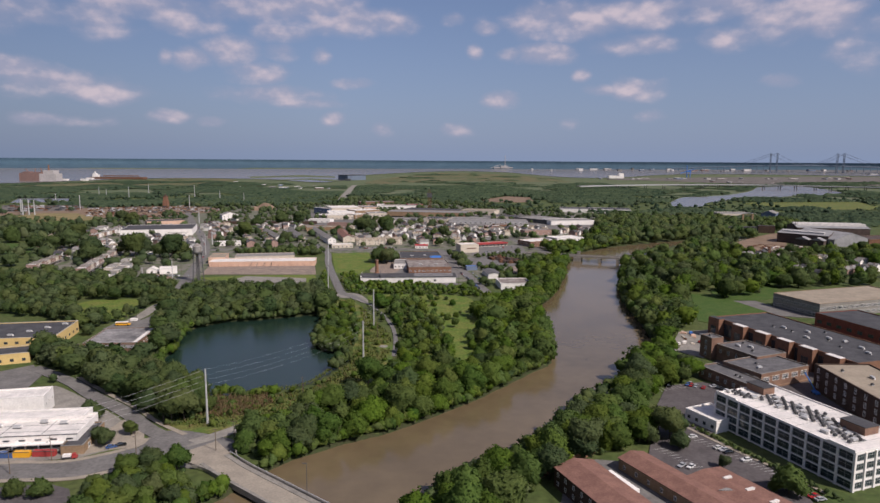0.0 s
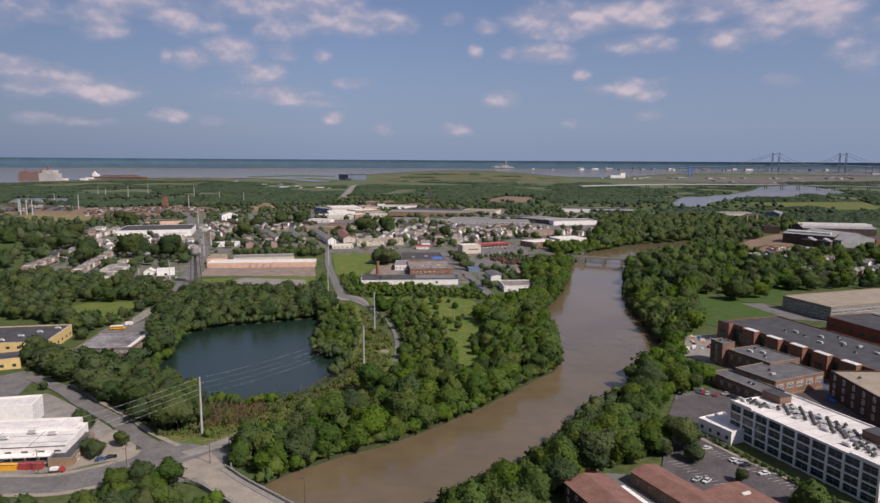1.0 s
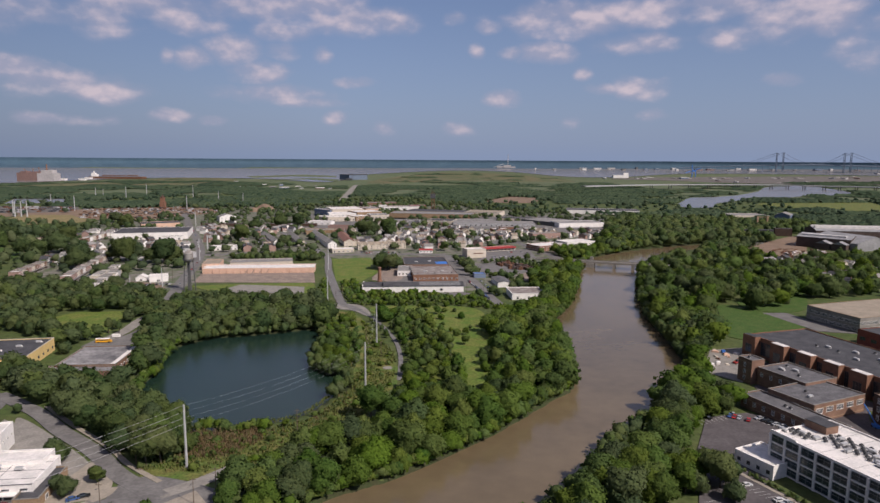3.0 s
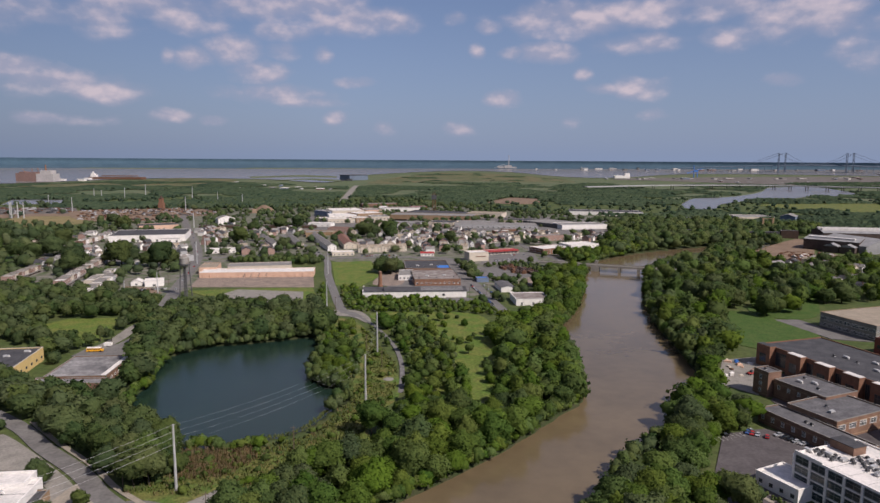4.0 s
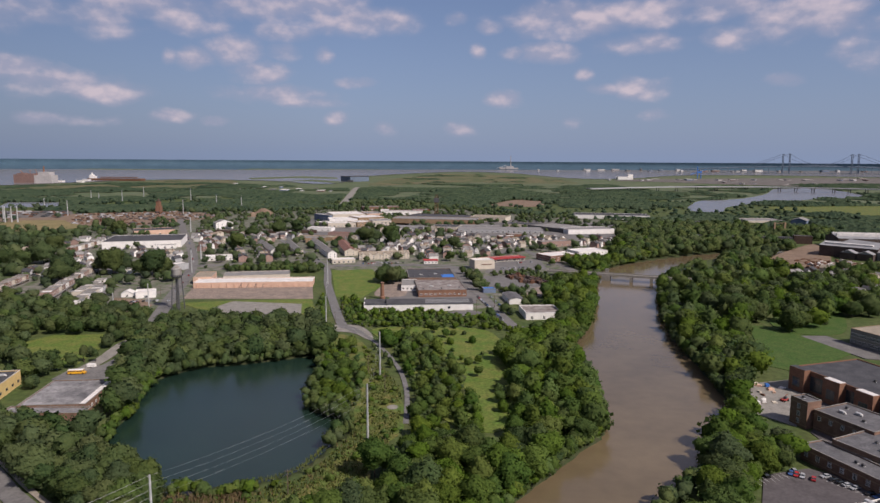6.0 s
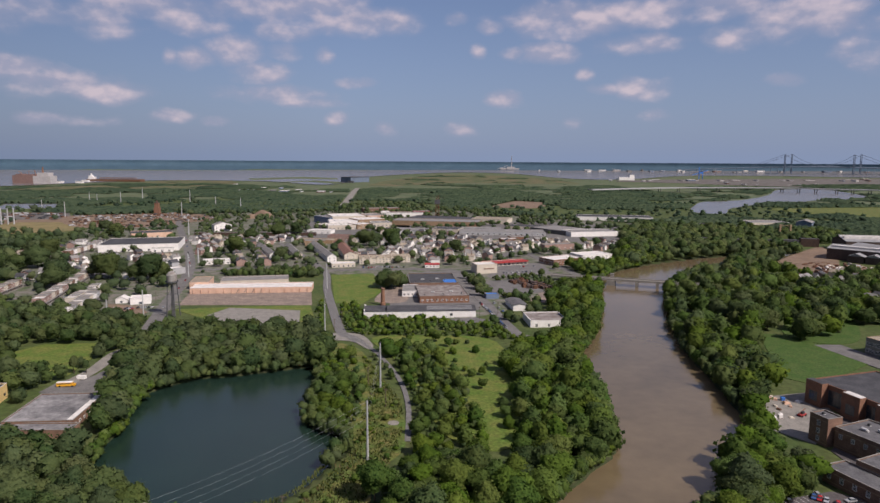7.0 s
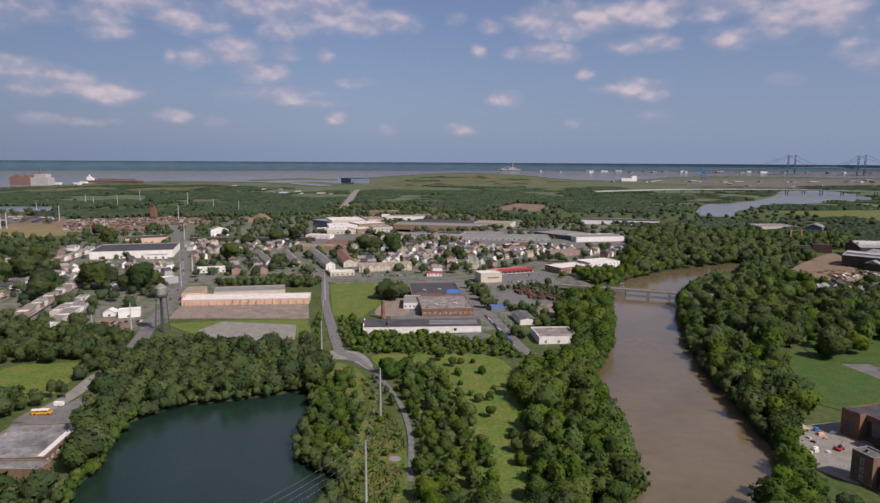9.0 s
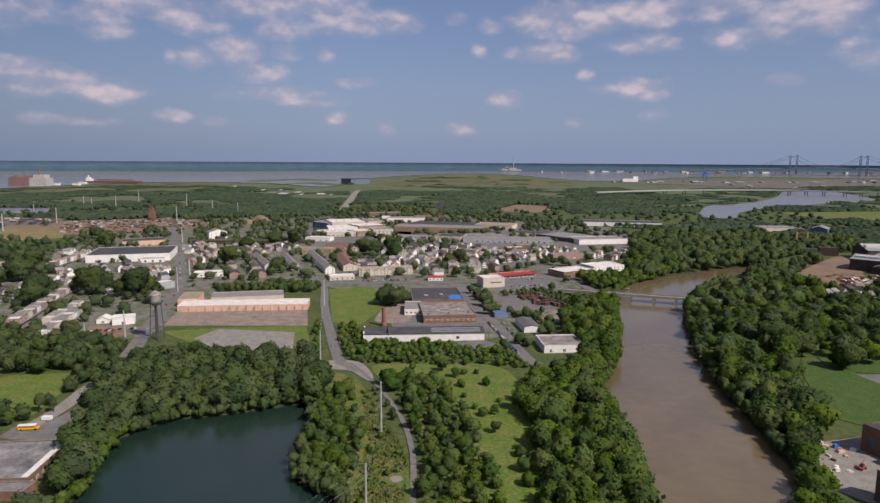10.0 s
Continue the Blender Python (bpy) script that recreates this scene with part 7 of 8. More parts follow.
viaduct([(553.8, 2672.6), (884.2, 2866.8), (1230.2, 2942.1), (1429.2, 2942.6), (1581.5, 2858.2), (1794.4, 2740.3), (2053.8, 2517.5)], 20, 26, "long pale highway viaduct on piers over marsh and water")
viaduct([(400.0, 1186.0), (468.9, 1167.3), (518.1, 1164.7), (555.6, 1158.4)], 10, 9, "dark railway viaduct behind the river woods", 30, M_BROOF, M_DSTEEL)
block("bridge_house", "dark brick block at the end of the railway viaduct", "railway", (557.0, 1154.0), (582.0, 1146.0), 14, 12, M_DBRICK, M_BROOF)
rl = road("long grey rail embankment through the woods", [(370.9, 1477.7), (504.6, 1502.4), (566.2, 1463.2), (615.0, 1325.3)], 14, M_ASPHALT_D, 3.0)

# steel works on the right
sm, sml, smd = gabled("steel_mill", "long dark steel mill shed with a pale ridge roof", "mill", (523.1, 1022.2), (573.6, 972.5), 52, 15, 4, M_MILL, M_MROOF)
part("ridge_vent", Bag().box(4, sml - 8, 8, 14, 16, 19), M_WROOF, sm, "long white roof vent")
for k in range(2):
    x = sml * (0.42 + 0.29 * k)
    lean = part("front_bay", Bag().box(x, x + sml * 0.27, -16, 0, -0.3, 9), M_MILL, sm, "dark gabled front bay")
    part("bay_roof", Bag().face((x - 0.4, -16.5, 8.8), (x + sml * 0.135, -16.5, 13), (x + sml * 0.135, 0, 13), (x - 0.4, 0, 8.8)).face((x + sml * 0.27 + 0.4, -16.5, 8.8), (x + sml * 0.135, -16.5, 13), (x + sml * 0.135, 0, 13), (x + sml * 0.27 + 0.4, 0, 8.8)).face((x, -16, 9), (x + sml * 0.27, -16, 9), (x + sml * 0.135, -16, 12.8)), M_MROOF, lean)
gabled("steel_mill", "steel mill hall with a stepped grey gable roof", "mill", (577.0, 962.0), (640.0, 984.0), 80, 11, 9, M_MROOF, M_MROOF, along=False)
block("steel_mill", "low brown lean-to hall beside the steel mill", "mill", (646.0, 990.0), (720.0, 1015.0), 40, 8, M_RUST, M_MILL)
sm2, l2, d2 = gabled("steel_mill", "rear steel mill hall with a white roof vent", "mill", (596.1, 1099.6), (706.8, 1082.7), 50, 15, 5, M_MILL, M_MROOF)
for y in (d2 * 0.3, d2 * 0.62):
    part("ridge_vent", Bag().box(2, l2 - 2, y - 2.5, y + 2.5, 17, 21.5), M_WROOF, sm2, "long white roof vent")
block("warehouse", "white warehouse front behind the river woods", "warehouse", (636.0, 1488.0), (714.0, 1490.0), 60, 5.5, M_CREAM, M_GROOF, coping=M_WHITE)
gabled("steel_mill", "dark blue grey works hall with a gable", "mill", (693.0, 1428.6), (716.0, 1412.0), 40, 13, 5, M_SLATE, M_GROOF, along=False)
for p, s in (((485.3, 960.9), 1.0), ((484.3, 919.2), 1.3), ((512.5, 920.5), 1.2), ((468.5, 960.1), 0.8)):
    t = thing("scrap_heap", "rusty scrap metal heap in the works yard", "scrap heap", Matrix.Translation((*p, 0)))
    hb2 = Bag()
    rr = random.Random(int(p[0]))
    for i in range(26):
        a, r = rr.uniform(0, 6.28), rr.uniform(0, 11) * s
        x, y, h = r * math.cos(a) * 1.7, r * math.sin(a), (1 - r / (13 * s)) * 4
        hb2.rod((x - 2, y, h * rr.random()), (x + 2, y + rr.uniform(-2, 2), h + rr.random()), 0.5, 0.4, 5)
    part("scrap", hb2, M_RUST, t)
    part("pile", Bag().lathe([(13 * s, -0.2), (9 * s, 1.6), (3 * s, 3.2), (0.5, 3.6)], 12), M_DIRT, t)
gt = thing("gantry", "pair of yellow gantry legs behind the works", "gantry", Matrix.Translation((*(587.4, 1263.0), 0)))
for x in (-9, 9):
    part("leg", Bag().box(x - 1.5, x + 1.5, -1.5, 1.5, -0.3, 24).box(x - 2.4, x + 2.4, -2.4, 2.4, -0.3, 1.5), M_TBRICK, gt)
part("beam", Bag().box(-11, 11, -0.4, 0.4, 22, 22.8), M_TBRICK, gt)

def clutter(name, label, poly, count, seed, mats, size=(1.0, 3.0), high=2.2):
    """A yard full of scrap, wrecks and stacked goods, past counting."""
    r = random.Random(seed)
    xs, ys = [p[0] for p in poly], [p[1] for p in poly]
    bags = [Bag() for _ in mats]
    while count:
        x, y = r.uniform(min(xs), max(xs)), r.uniform(min(ys), max(ys))
        if not inside(np.array([x]), np.array([y]), poly)[0]:
            continue
        count -= 1
        a, w, d, h = r.uniform(0, 3.1), r.uniform(*size), r.uniform(*size) * 0.6, r.uniform(0.5, 1) * high
        c, q = math.cos(a), math.sin(a)
        corner = lambda k: [(x + (u * w * c - v * d * q) * k, y + (u * w * q + v * d * c) * k) for u, v in ((-1, -1), (1, -1), (1, 1), (-1, 1))]
        bag = r.choice(bags)
        bag.prism(corner(1.0), 0.0, h * 0.6, cap=False).prism(corner(0.75), h * 0.6, h)
    whole = thing(name, label, "scrap", kind="stuff")
    for bag, m in zip(bags, mats):
        if bag.v:
            part("heap", bag, m, whole)


clutter("scrap_rows", "rusty scrap and car wrecks across the brown yard", [(-863.7, 1608.5), (-655.7, 1695.6), (-514.6, 1571.3), (-613.3, 1360.2), (-743.2, 1391.1)], 300, 5, (M_RUST, M_DSTEEL, M_DIRT, M_MILL, M_DIRT, M_SIDING), (1.6, 5.0), 3.4)
clutter("scrap_piles", "dark red rusty scrap piles beside the shop yard", [(58.0, 838.0), (82.0, 846.0), (104.0, 800.0), (106.0, 782.0), (76.0, 792.0)], 90, 6, (M_RUST, M_MILL), (1.2, 3.4), 3.6)
clutter("works_clutter", "scrap, trucks and stacked goods in the works yard", [(440.0, 900.0), (524.0, 905.0), (530.0, 970.0), (470.0, 958.0)], 110, 7, (M_RUST, M_WHITE, M_DSTEEL, M_CREAM, M_OBRICK), (1.5, 4.5), 3.2)
clutter("yard_goods", "stored goods and vehicles among sheds", [(400.0, 800.0), (470.0, 800.0), (476.0, 880.0), (430.0, 880.0)], 60, 8, (M_WHITE, M_STEEL, M_DSTEEL, M_PEACH), (1.5, 4.0), 3.0)
clutter("rail_cars", "rail wagons and stored pipe in the rail yard", [(-1100.0, 1670.0), (-920.0, 1670.0), (-840.0, 1545.0), (-980.0, 1505.0)], 60, 9, (M_RUST, M_DSTEEL, M_SIDING), (4.0, 9.0), 4.0)

# works on the left horizon
for p, r, h in (((-429.9, 1627.1), 28, 15), ((-444.5, 1589.9), 20, 9), ((-495.6, 1518.5), 16, 7)):
    t = thing("earth_pile", "brown stockpile of earth beyond town", "stockpile", Matrix.Translation((*p, 0)))
    part("earth_cone", Bag().lathe([(r, -0.3), (r * 0.7, h * 0.4), (r * 0.3, h * 0.85), (r * 0.08, h)], 14), M_DIRT, t)
t = thing("brick_tower", "old dark brick tower beyond town", "tower", Matrix.Translation((*(-696.1, 1680.4), 0)))
part("shaft", Bag().box(-6, 6, -6, 6, -0.3, 15).box(-4.5, 4.5, -4.5, 4.5, 15, 26), M_OBRICK, t)
part("roof", Bag().lathe([(6, 26), (2.5, 29), (0.3, 33)], 8), M_DBRICK, t)

# clutter of the far rail yard and car breakers
for p, n, seed in (((-621.1, 1610.9), 16, 1), ((-713.3, 1603.1), 8, 2), ((-524.2, 1566.0), 8, 3)):
    rr = random.Random(seed)
    for i in range(n):
        park(p[0] + rr.uniform(-60, 60), p[1] + rr.uniform(-30, 30), rr.uniform(0, 180), rr.randrange(5), 0.1)


# ---- trees ----
def unit_ball(cuts):
    """Directions and three-cornered faces of a ball, without its underside."""
    bm = bmesh.new()
    bmesh.ops.create_icosphere(bm, subdivisions=cuts, radius=1.0)
    bmesh.ops.delete(bm, geom=[f for f in bm.faces if f.calc_center_median().z < -0.72], context="FACES")
    bm.verts.index_update()
    d, f = np.array([v.co for v in bm.verts]), np.array([[v.index for v in q.verts] for q in bm.faces])
    bm.free()
    return d, f


BALLS = {cuts: unit_ball(cuts) for cuts in (2, 3, 4)}


def crown_arrays(rng, height, width, leaves, leaf, boughs, low=0.12, cuts=3, subs=4, deep=0.28):
    """A crown: an uneven closed body of boughs, and leaf clumps that stand off it. Returns the body's corners, faces and normals, and the clumps' corners and normals."""
    mid, half = height * (low + (1 - low) * 0.48), height * (1 - low) * 0.5
    bodies = [(0.0, 0.0, 0.0, width * 0.36, half * 0.82)]
    for k in range(subs):
        a, r = 2 * math.pi * (k + rng.uniform(-0.3, 0.3)) / subs, width * rng.uniform(0.2, 0.34)
        bodies.append((r * math.cos(a), r * math.sin(a), half * rng.uniform(-0.6, 0.5), width * rng.uniform(0.17, 0.27), half * rng.uniform(0.28, 0.5)))
    if subs:
        bodies.append((width * rng.uniform(-0.14, 0.14), width * rng.uniform(-0.14, 0.14), half * rng.uniform(0.4, 0.62), width * rng.uniform(0.17, 0.24), half * 0.46))
    d, faces = BALLS[cuts]
    reach = np.zeros(len(d))
    for bx, by, bz, ba, bc in bodies:
        k = np.array([1 / ba, 1 / ba, 1 / bc])
        u, o = d * k, -np.array([bx, by, bz]) * k
        qa, qb, qc = (u * u).sum(1), (u * o).sum(1), (o * o).sum() - 1
        root = qb * qb - qa * qc
        reach = np.maximum(reach, np.where(root > 0, (-qb + np.sqrt(np.maximum(root, 0))) / qa, 0))
    top = rng.normal(size=(boughs, 3))
    top /= np.linalg.norm(top, axis=1, keepdims=True)
    size = rng.uniform(0.7, 1.35, boughs) * 2.1 / math.sqrt(boughs)
    swell = np.max(np.clip(1 - (np.arccos(np.clip(d @ top.T, -1, 1)) / size) ** 2, 0, 1) * rng.uniform(0.5, 1.0, boughs), axis=1)
    reach *= 1 - deep * 0.55 + deep * swell + rng.normal(size=len(d)) * 0.075
    v = d * reach[:, None]
    tri = v[faces]
    flat = np.cross(tri[:, 1] - tri[:, 0], tri[:, 2] - tri[:, 0])
    nv = np.zeros_like(v)
    for k in range(3):
        np.add.at(nv, faces[:, k], flat)
    nv /= np.maximum(np.linalg.norm(nv, axis=1, keepdims=True), 1e-9)
    area = np.linalg.norm(flat, axis=1)
    pick = rng.choice(len(faces), leaves, p=area / area.sum())
    w = rng.dirichlet((1, 1, 1), leaves)
    c = (tri[pick] * w[:, :, None]).sum(1)
    n = (nv[faces[pick]] * w[:, :, None]).sum(1)
    n /= np.maximum(np.linalg.norm(n, axis=1, keepdims=True), 1e-9)
    c += (n + rng.normal(size=(leaves, 3)) * 0.35) * (leaf * rng.uniform(-0.1, 0.55, (leaves, 1)) + width * 0.055 * rng.uniform(0, 1, (leaves, 1)) ** 2)
    face_to = n + rng.normal(size=(leaves, 3)) * 0.6 + np.array([0, 0, 0.2])
    face_to /= np.linalg.norm(face_to, axis=1, keepdims=True)
    u = np.cross(face_to, rng.normal(size=(leaves, 3)))
    u /= np.linalg.norm(u, axis=1, keepdims=True)
    q = np.cross(face_to, u)
    h = leaf * rng.uniform(0.5, 1.3, (leaves, 1)) / 2
    bend = face_to * h * rng.uniform(-0.5, 0.1, (leaves, 1))
    quad = np.stack([c - u * h * 1.2, c - q * h + bend, c + u * h * 1.1 + bend * 0.4, c + q * h + bend], 1)
    soft = n * 0.7 + d[faces[pick, 0]] * 0.35 + face_to * 0.75
    soft /= np.linalg.norm(soft, axis=1, keepdims=True)
    nv = nv + d * 0.35
    nv /= np.linalg.norm(nv, axis=1, keepdims=True)
    lift = np.array([0, 0, mid])
    return v + lift, faces, nv, quad + lift, np.repeat(soft[:, None, :], 4, 1)


def leafy_mesh(name, body, faces, body_normals, quads, quad_normals, material, tone=None):
    """One mesh of closed crown bodies and four-cornered leaf clumps. The clumps catch the light like the bough that they grow on."""
    nb, nt, nq = len(body), len(faces), len(quads)
    v = np.concatenate([body, quads.reshape(-1, 3)])
    me = bpy.data.meshes.new(name)
    me.vertices.add(len(v))
    me.vertices.foreach_set("co", v.astype(np.float32).ravel())
    me.loops.add(nt * 3 + nq * 4)
    me.loops.foreach_set("vertex_index", np.concatenate([np.asarray(faces, np.int32).ravel(), nb + np.arange(nq * 4, dtype=np.int32)]).astype(np.int32))
    me.polygons.add(nt + nq)
    me.polygons.foreach_set("loop_start", np.concatenate([np.arange(nt) * 3, nt * 3 + np.arange(nq) * 4]).astype(np.int32))
    me.polygons.foreach_set("loop_total", np.concatenate([np.full(nt, 3), np.full(nq, 4)]).astype(np.int32))
    me.materials.append(material)
    me.update(calc_edges=True)
    nrm = np.concatenate([body_normals, quad_normals.reshape(-1, 3)])
    me.attributes.new("custom_normal", "FLOAT_VECTOR", "POINT").data.foreach_set("vector", nrm.astype(np.float32).ravel())
    if tone is not None:
        me.attributes.new("tone", "FLOAT", "POINT").data.foreach_set("value", np.asarray(tone, np.float32))
    return me


def trunk_bag(rng, height, width):
    bag = Bag()
    bend = rng.normal(size=2) * 0.3
    fork = (bend[0], bend[1], height * 0.3)
    bag.rod((0, 0, -0.4), fork, height * 0.022, height * 0.016, 7)
    for k in range(5):
        a = 2 * math.pi * (k + rng.uniform(-0.3, 0.3)) / 5
        r = width * rng.uniform(0.16, 0.3)
        bag.rod(fork, (fork[0] + r * math.cos(a), fork[1] + r * math.sin(a), height * rng.uniform(0.55, 0.82)), height * 0.011, height * 0.003, 5)
    return bag


TREES, BANK_TREES = [], []
_rng = np.random.default_rng(5)
for k in range(9):
    hh = (12.0, 10.5, 13.5, 11.0, 12.5, 9.0, 12.0, 14.0, 10.0)[k]
    ww = (11.5, 12.0, 11.0, 10.0, 13.0, 10.0, 9.0, 11.5, 12.0)[k]
    shape = crown_arrays(_rng, hh, ww, 1250, 0.72, 34 + k % 4 * 12, (0.12, 0.08, 0.16, 0.06, 0.14, 0.04, 0.08, 0.15, 0.08)[k], 3, 4 + k % 4)
    wood = trunk_bag(_rng, hh, ww).mesh("trunk", M_BARK)
    TREES.append((leafy_mesh("crown", *shape, M_LEAF_ONE), wood))
    BANK_TREES.append((leafy_mesh("crown", *shape, M_LIME_ONE), wood))
CONIFER = (leafy_mesh("crown", *crown_arrays(_rng, 11, 4.6, 900, 0.5, 60, 0.03, 3, 0), M_LEAF_ONE), trunk_bag(_rng, 11, 3).mesh("trunk", M_BARK))


def tree(x, y, scale, k, label, group, z=0.0, shape=None):
    crown, trunk = shape or TREES[k % len(TREES)]
    t = thing("tree", label, "tree", Matrix.Translation((x, y, z)) @ pose(0, 0, 0, 0, 0, (k * 77) % 360) @ Matrix.Diagonal((scale * 1.12, scale * 1.12, scale * (0.92 + 0.03 * (k % 6)), 1)), group)
    part("trunk", trunk, None, t)
    part("crown", crown, None, t)
    return t


LOW = {}
for size, (leaves, leaf, boughs, cuts, subs) in {"mid": (190, 1.35, 22, 2, 5), "small": (40, 1.9, 12, 2, 4), "tiny": (9, 3.2, 9, 2, 3)}.items():
    LOW[size] = [crown_arrays(_rng, _rng.uniform(9, 13), _rng.uniform(9, 12.5), leaves, leaf, boughs, 0.04, cuts, subs, 0.3) for k in range(8)]


def grove(name, label, spots, size, material=None, flat=1.0):
    """A wood of many trees, as one thing. spots: x, y, scale."""
    rng = np.random.default_rng(len(spots))
    bodies, faces, body_normals, quads, quad_normals, tone, start = [], [], [], [], [], [[], []], 0
    for x, y, s in spots:
        v, f, vn, q, qn = LOW[size][rng.integers(8)]
        a = rng.uniform(0, 2 * math.pi)
        spin = np.array([[math.cos(a), math.sin(a), 0], [-math.sin(a), math.cos(a), 0], [0, 0, 1]])
        grow = np.array([s * 1.1, s * 1.1, s * flat * rng.uniform(0.85, 1.15)]) * shrink(x, y)
        base = np.array(far(x, y))
        bodies.append(v @ spin * grow + base)
        faces.append(f + start)
        start += len(v)
        quads.append(q @ spin * grow + base)
        body_normals.append(vn @ spin)
        quad_normals.append(qn @ spin)
        own = rng.uniform()
        tone[0].append(np.full(len(v), own))
        tone[1].append(np.full(len(q) * 4, own))
    if not spots:
        return None
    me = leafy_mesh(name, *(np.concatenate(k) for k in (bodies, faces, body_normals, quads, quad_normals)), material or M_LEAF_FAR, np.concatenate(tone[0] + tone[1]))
    return tagged(new(name, me), label, "woods", kind="stuff")


def open_land(gx, gy, ok):
    """Which of the spots lie clear of water, roads, lots and buildings."""
    for water, m in ((RIVER, 1.5), (POND, 1.5)):
        ok &= ~inside(gx, gy, water) & (edge_distance(gx, gy, water) > m)
    for c, m in CLEAR:
        x0, x1, y0, y1 = min(p[0] for p in c) - 9, max(p[0] for p in c) + 9, min(p[1] for p in c) - 9, max(p[1] for p in c) + 9
        near = np.nonzero(ok & (gx > x0) & (gx < x1) & (gy > y0) & (gy < y1))[0]
        if len(near):
            bad = inside(gx[near], gy[near], c)
            if m:
                bad |= edge_distance(gx[near], gy[near], c) < m
            ok[near[bad]] = False
    return ok


def scatter(poly, step, seed, lo=0.75, hi=1.2, keep=1.0, margin=0.0):
    """Uneven spots in a plan polygon, clear of water, roads, lots and buildings."""
    rng = np.random.default_rng(seed)
    xs, ys = [p[0] for p in poly], [p[1] for p in poly]
    gx, gy = np.meshgrid(np.arange(min(xs), max(xs), step), np.arange(min(ys), max(ys), step))
    gx = (gx + rng.uniform(-0.42, 0.42, gx.shape) * step).ravel()
    gy = (gy + rng.uniform(-0.42, 0.42, gy.shape) * step).ravel()
    s = rng.uniform(lo, hi, gx.shape)
    ok = open_land(gx, gy, inside(gx, gy, poly) & (rng.uniform(size=gx.shape) < keep))
    return [(float(a), float(b), float(c)) for a, b, c in zip(gx[ok], gy[ok], s[ok])]


def canopy(name, label, poly, step, height, seed, cover, grain=420.0, material=None):
    """The closed roof of a far wood, as one thing: tree tops and gaps between them, open where clearings lie."""
    rng = np.random.default_rng(seed)
    xs, ys = [p[0] for p in poly], [p[1] for p in poly]
    gx, gy = np.meshgrid(np.arange(min(xs), max(xs), step), np.arange(min(ys), max(ys), step * 1.6))
    shape = gx.shape
    gx, gy = gx + rng.uniform(-0.42, 0.42, shape) * step, gy + rng.uniform(-0.42, 0.42, shape) * step * 1.6
    wood = np.array([noise.noise(Vector((x / grain, y / grain, seed))) + 0.45 * noise.noise(Vector((x / 110, y / 110, seed + 5))) for x, y in zip(gx.ravel(), gy.ravel())]).reshape(shape)
    ok = open_land(gx.ravel(), gy.ravel(), inside(gx, gy, poly).ravel() & (wood.ravel() > cover)).reshape(shape)
    deep = ok.copy()
    deep[1:] &= ok[:-1]
    deep[:-1] &= ok[1:]
    deep[:, 1:] &= ok[:, :-1]
    deep[:, :-1] &= ok[:, 1:]
    own = rng.uniform(size=shape)
    rise = np.clip((wood - cover) / 0.25, 0.35, 1)
    z = np.where(deep, height * rise * (0.55 + 0.5 * rng.uniform(size=shape)), np.where(ok, height * 0.25 * own, 0.0))
    dist = np.hypot(gx - EYE.x, gy - EYE.y)
    k = np.where(dist < 3000, 1.0, (3000 + 1850 * (1 - np.exp(-(np.maximum(dist, 3000) - 3000) / 1850))) / np.maximum(dist, 1))
    v = np.stack([EYE.x + (gx - EYE.x) * k, EYE.y + (gy - EYE.y) * k, EYE.z + (z - EYE.z) * k], -1).reshape(-1, 3)
    n = shape[1]
    i = (np.arange(shape[0] - 1)[:, None] * n + np.arange(n - 1)).ravel()
    f = np.stack([i, i + 1, i + n + 1, i + n], -1)
    f = f[ok.ravel()[f].all(1)]
    used, back = np.unique(f, return_inverse=True)
    me = bpy.data.meshes.new(name)
    me.from_pydata(v[used].tolist(), [], back.reshape(-1, 4).tolist())
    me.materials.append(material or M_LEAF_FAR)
    me.attributes.new("tone", "FLOAT", "POINT").data.foreach_set("value", own.ravel()[used].astype(np.float32))
    return tagged(new(name, me), label, "woods", kind="stuff")


def shore(poly, start, stop, step, out, seed, lo, hi):
    """Spots for bushes along a stretch of a shore line (shares of its length), just outside the water."""
    r = random.Random(seed)
    pts = [Vector(p) for p in poly] + [Vector(poly[0])]
    lens = [(b - a).length for a, b in zip(pts, pts[1:])]
    n = len(poly)
    turn = sum(poly[i][0] * poly[(i + 1) % n][1] - poly[(i + 1) % n][0] * poly[i][1] for i in range(n))
    total, s, spots = sum(lens), start * sum(lens), []
    while s < stop * total:
        k, q = 0, s
        while q > lens[k]:
            q -= lens[k]
            k += 1
        d = (pts[k + 1] - pts[k]).normalized()
        nrm = Vector((d.y, -d.x)) * (1 if turn > 0 else -1)
        p = pts[k] + d * q + nrm * r.uniform(*out)
        spots.append((p.x, p.y, r.uniform(lo, hi)))
        s += step * r.uniform(0.6, 1.4)
    return spots


# ---- woods: the trees nearest the flight stand singly, the rest as woods ----
BANK_WOOD = [(-89.8, 271.8), (-66.0, 252.3), (-44.2, 272.5), (-21.0, 288.2), (5.0, 312.8), (26.1, 337.3), (55.1, 374.7), (71.4, 398.9), (80.6, 458.1), (85.5, 543.0), (105.9, 593.5), (128.1, 672.2), (150.8, 769.8), (100.2, 681.0), (81.2, 612.4), (62.4, 576.5), (39.5, 563.0), (27.7, 519.6), (32.5, 472.7), (26.3, 425.8), (21.7, 378.8), (11.4, 363.6), (6.7, 369.3), (-16.7, 374.9), (-26.6, 387.6), (-31.3, 360.0), (-40.6, 352.8), (-43.3, 335.7), (-55.2, 325.1), (-62.5, 312.5), (-79.6, 286.6)]
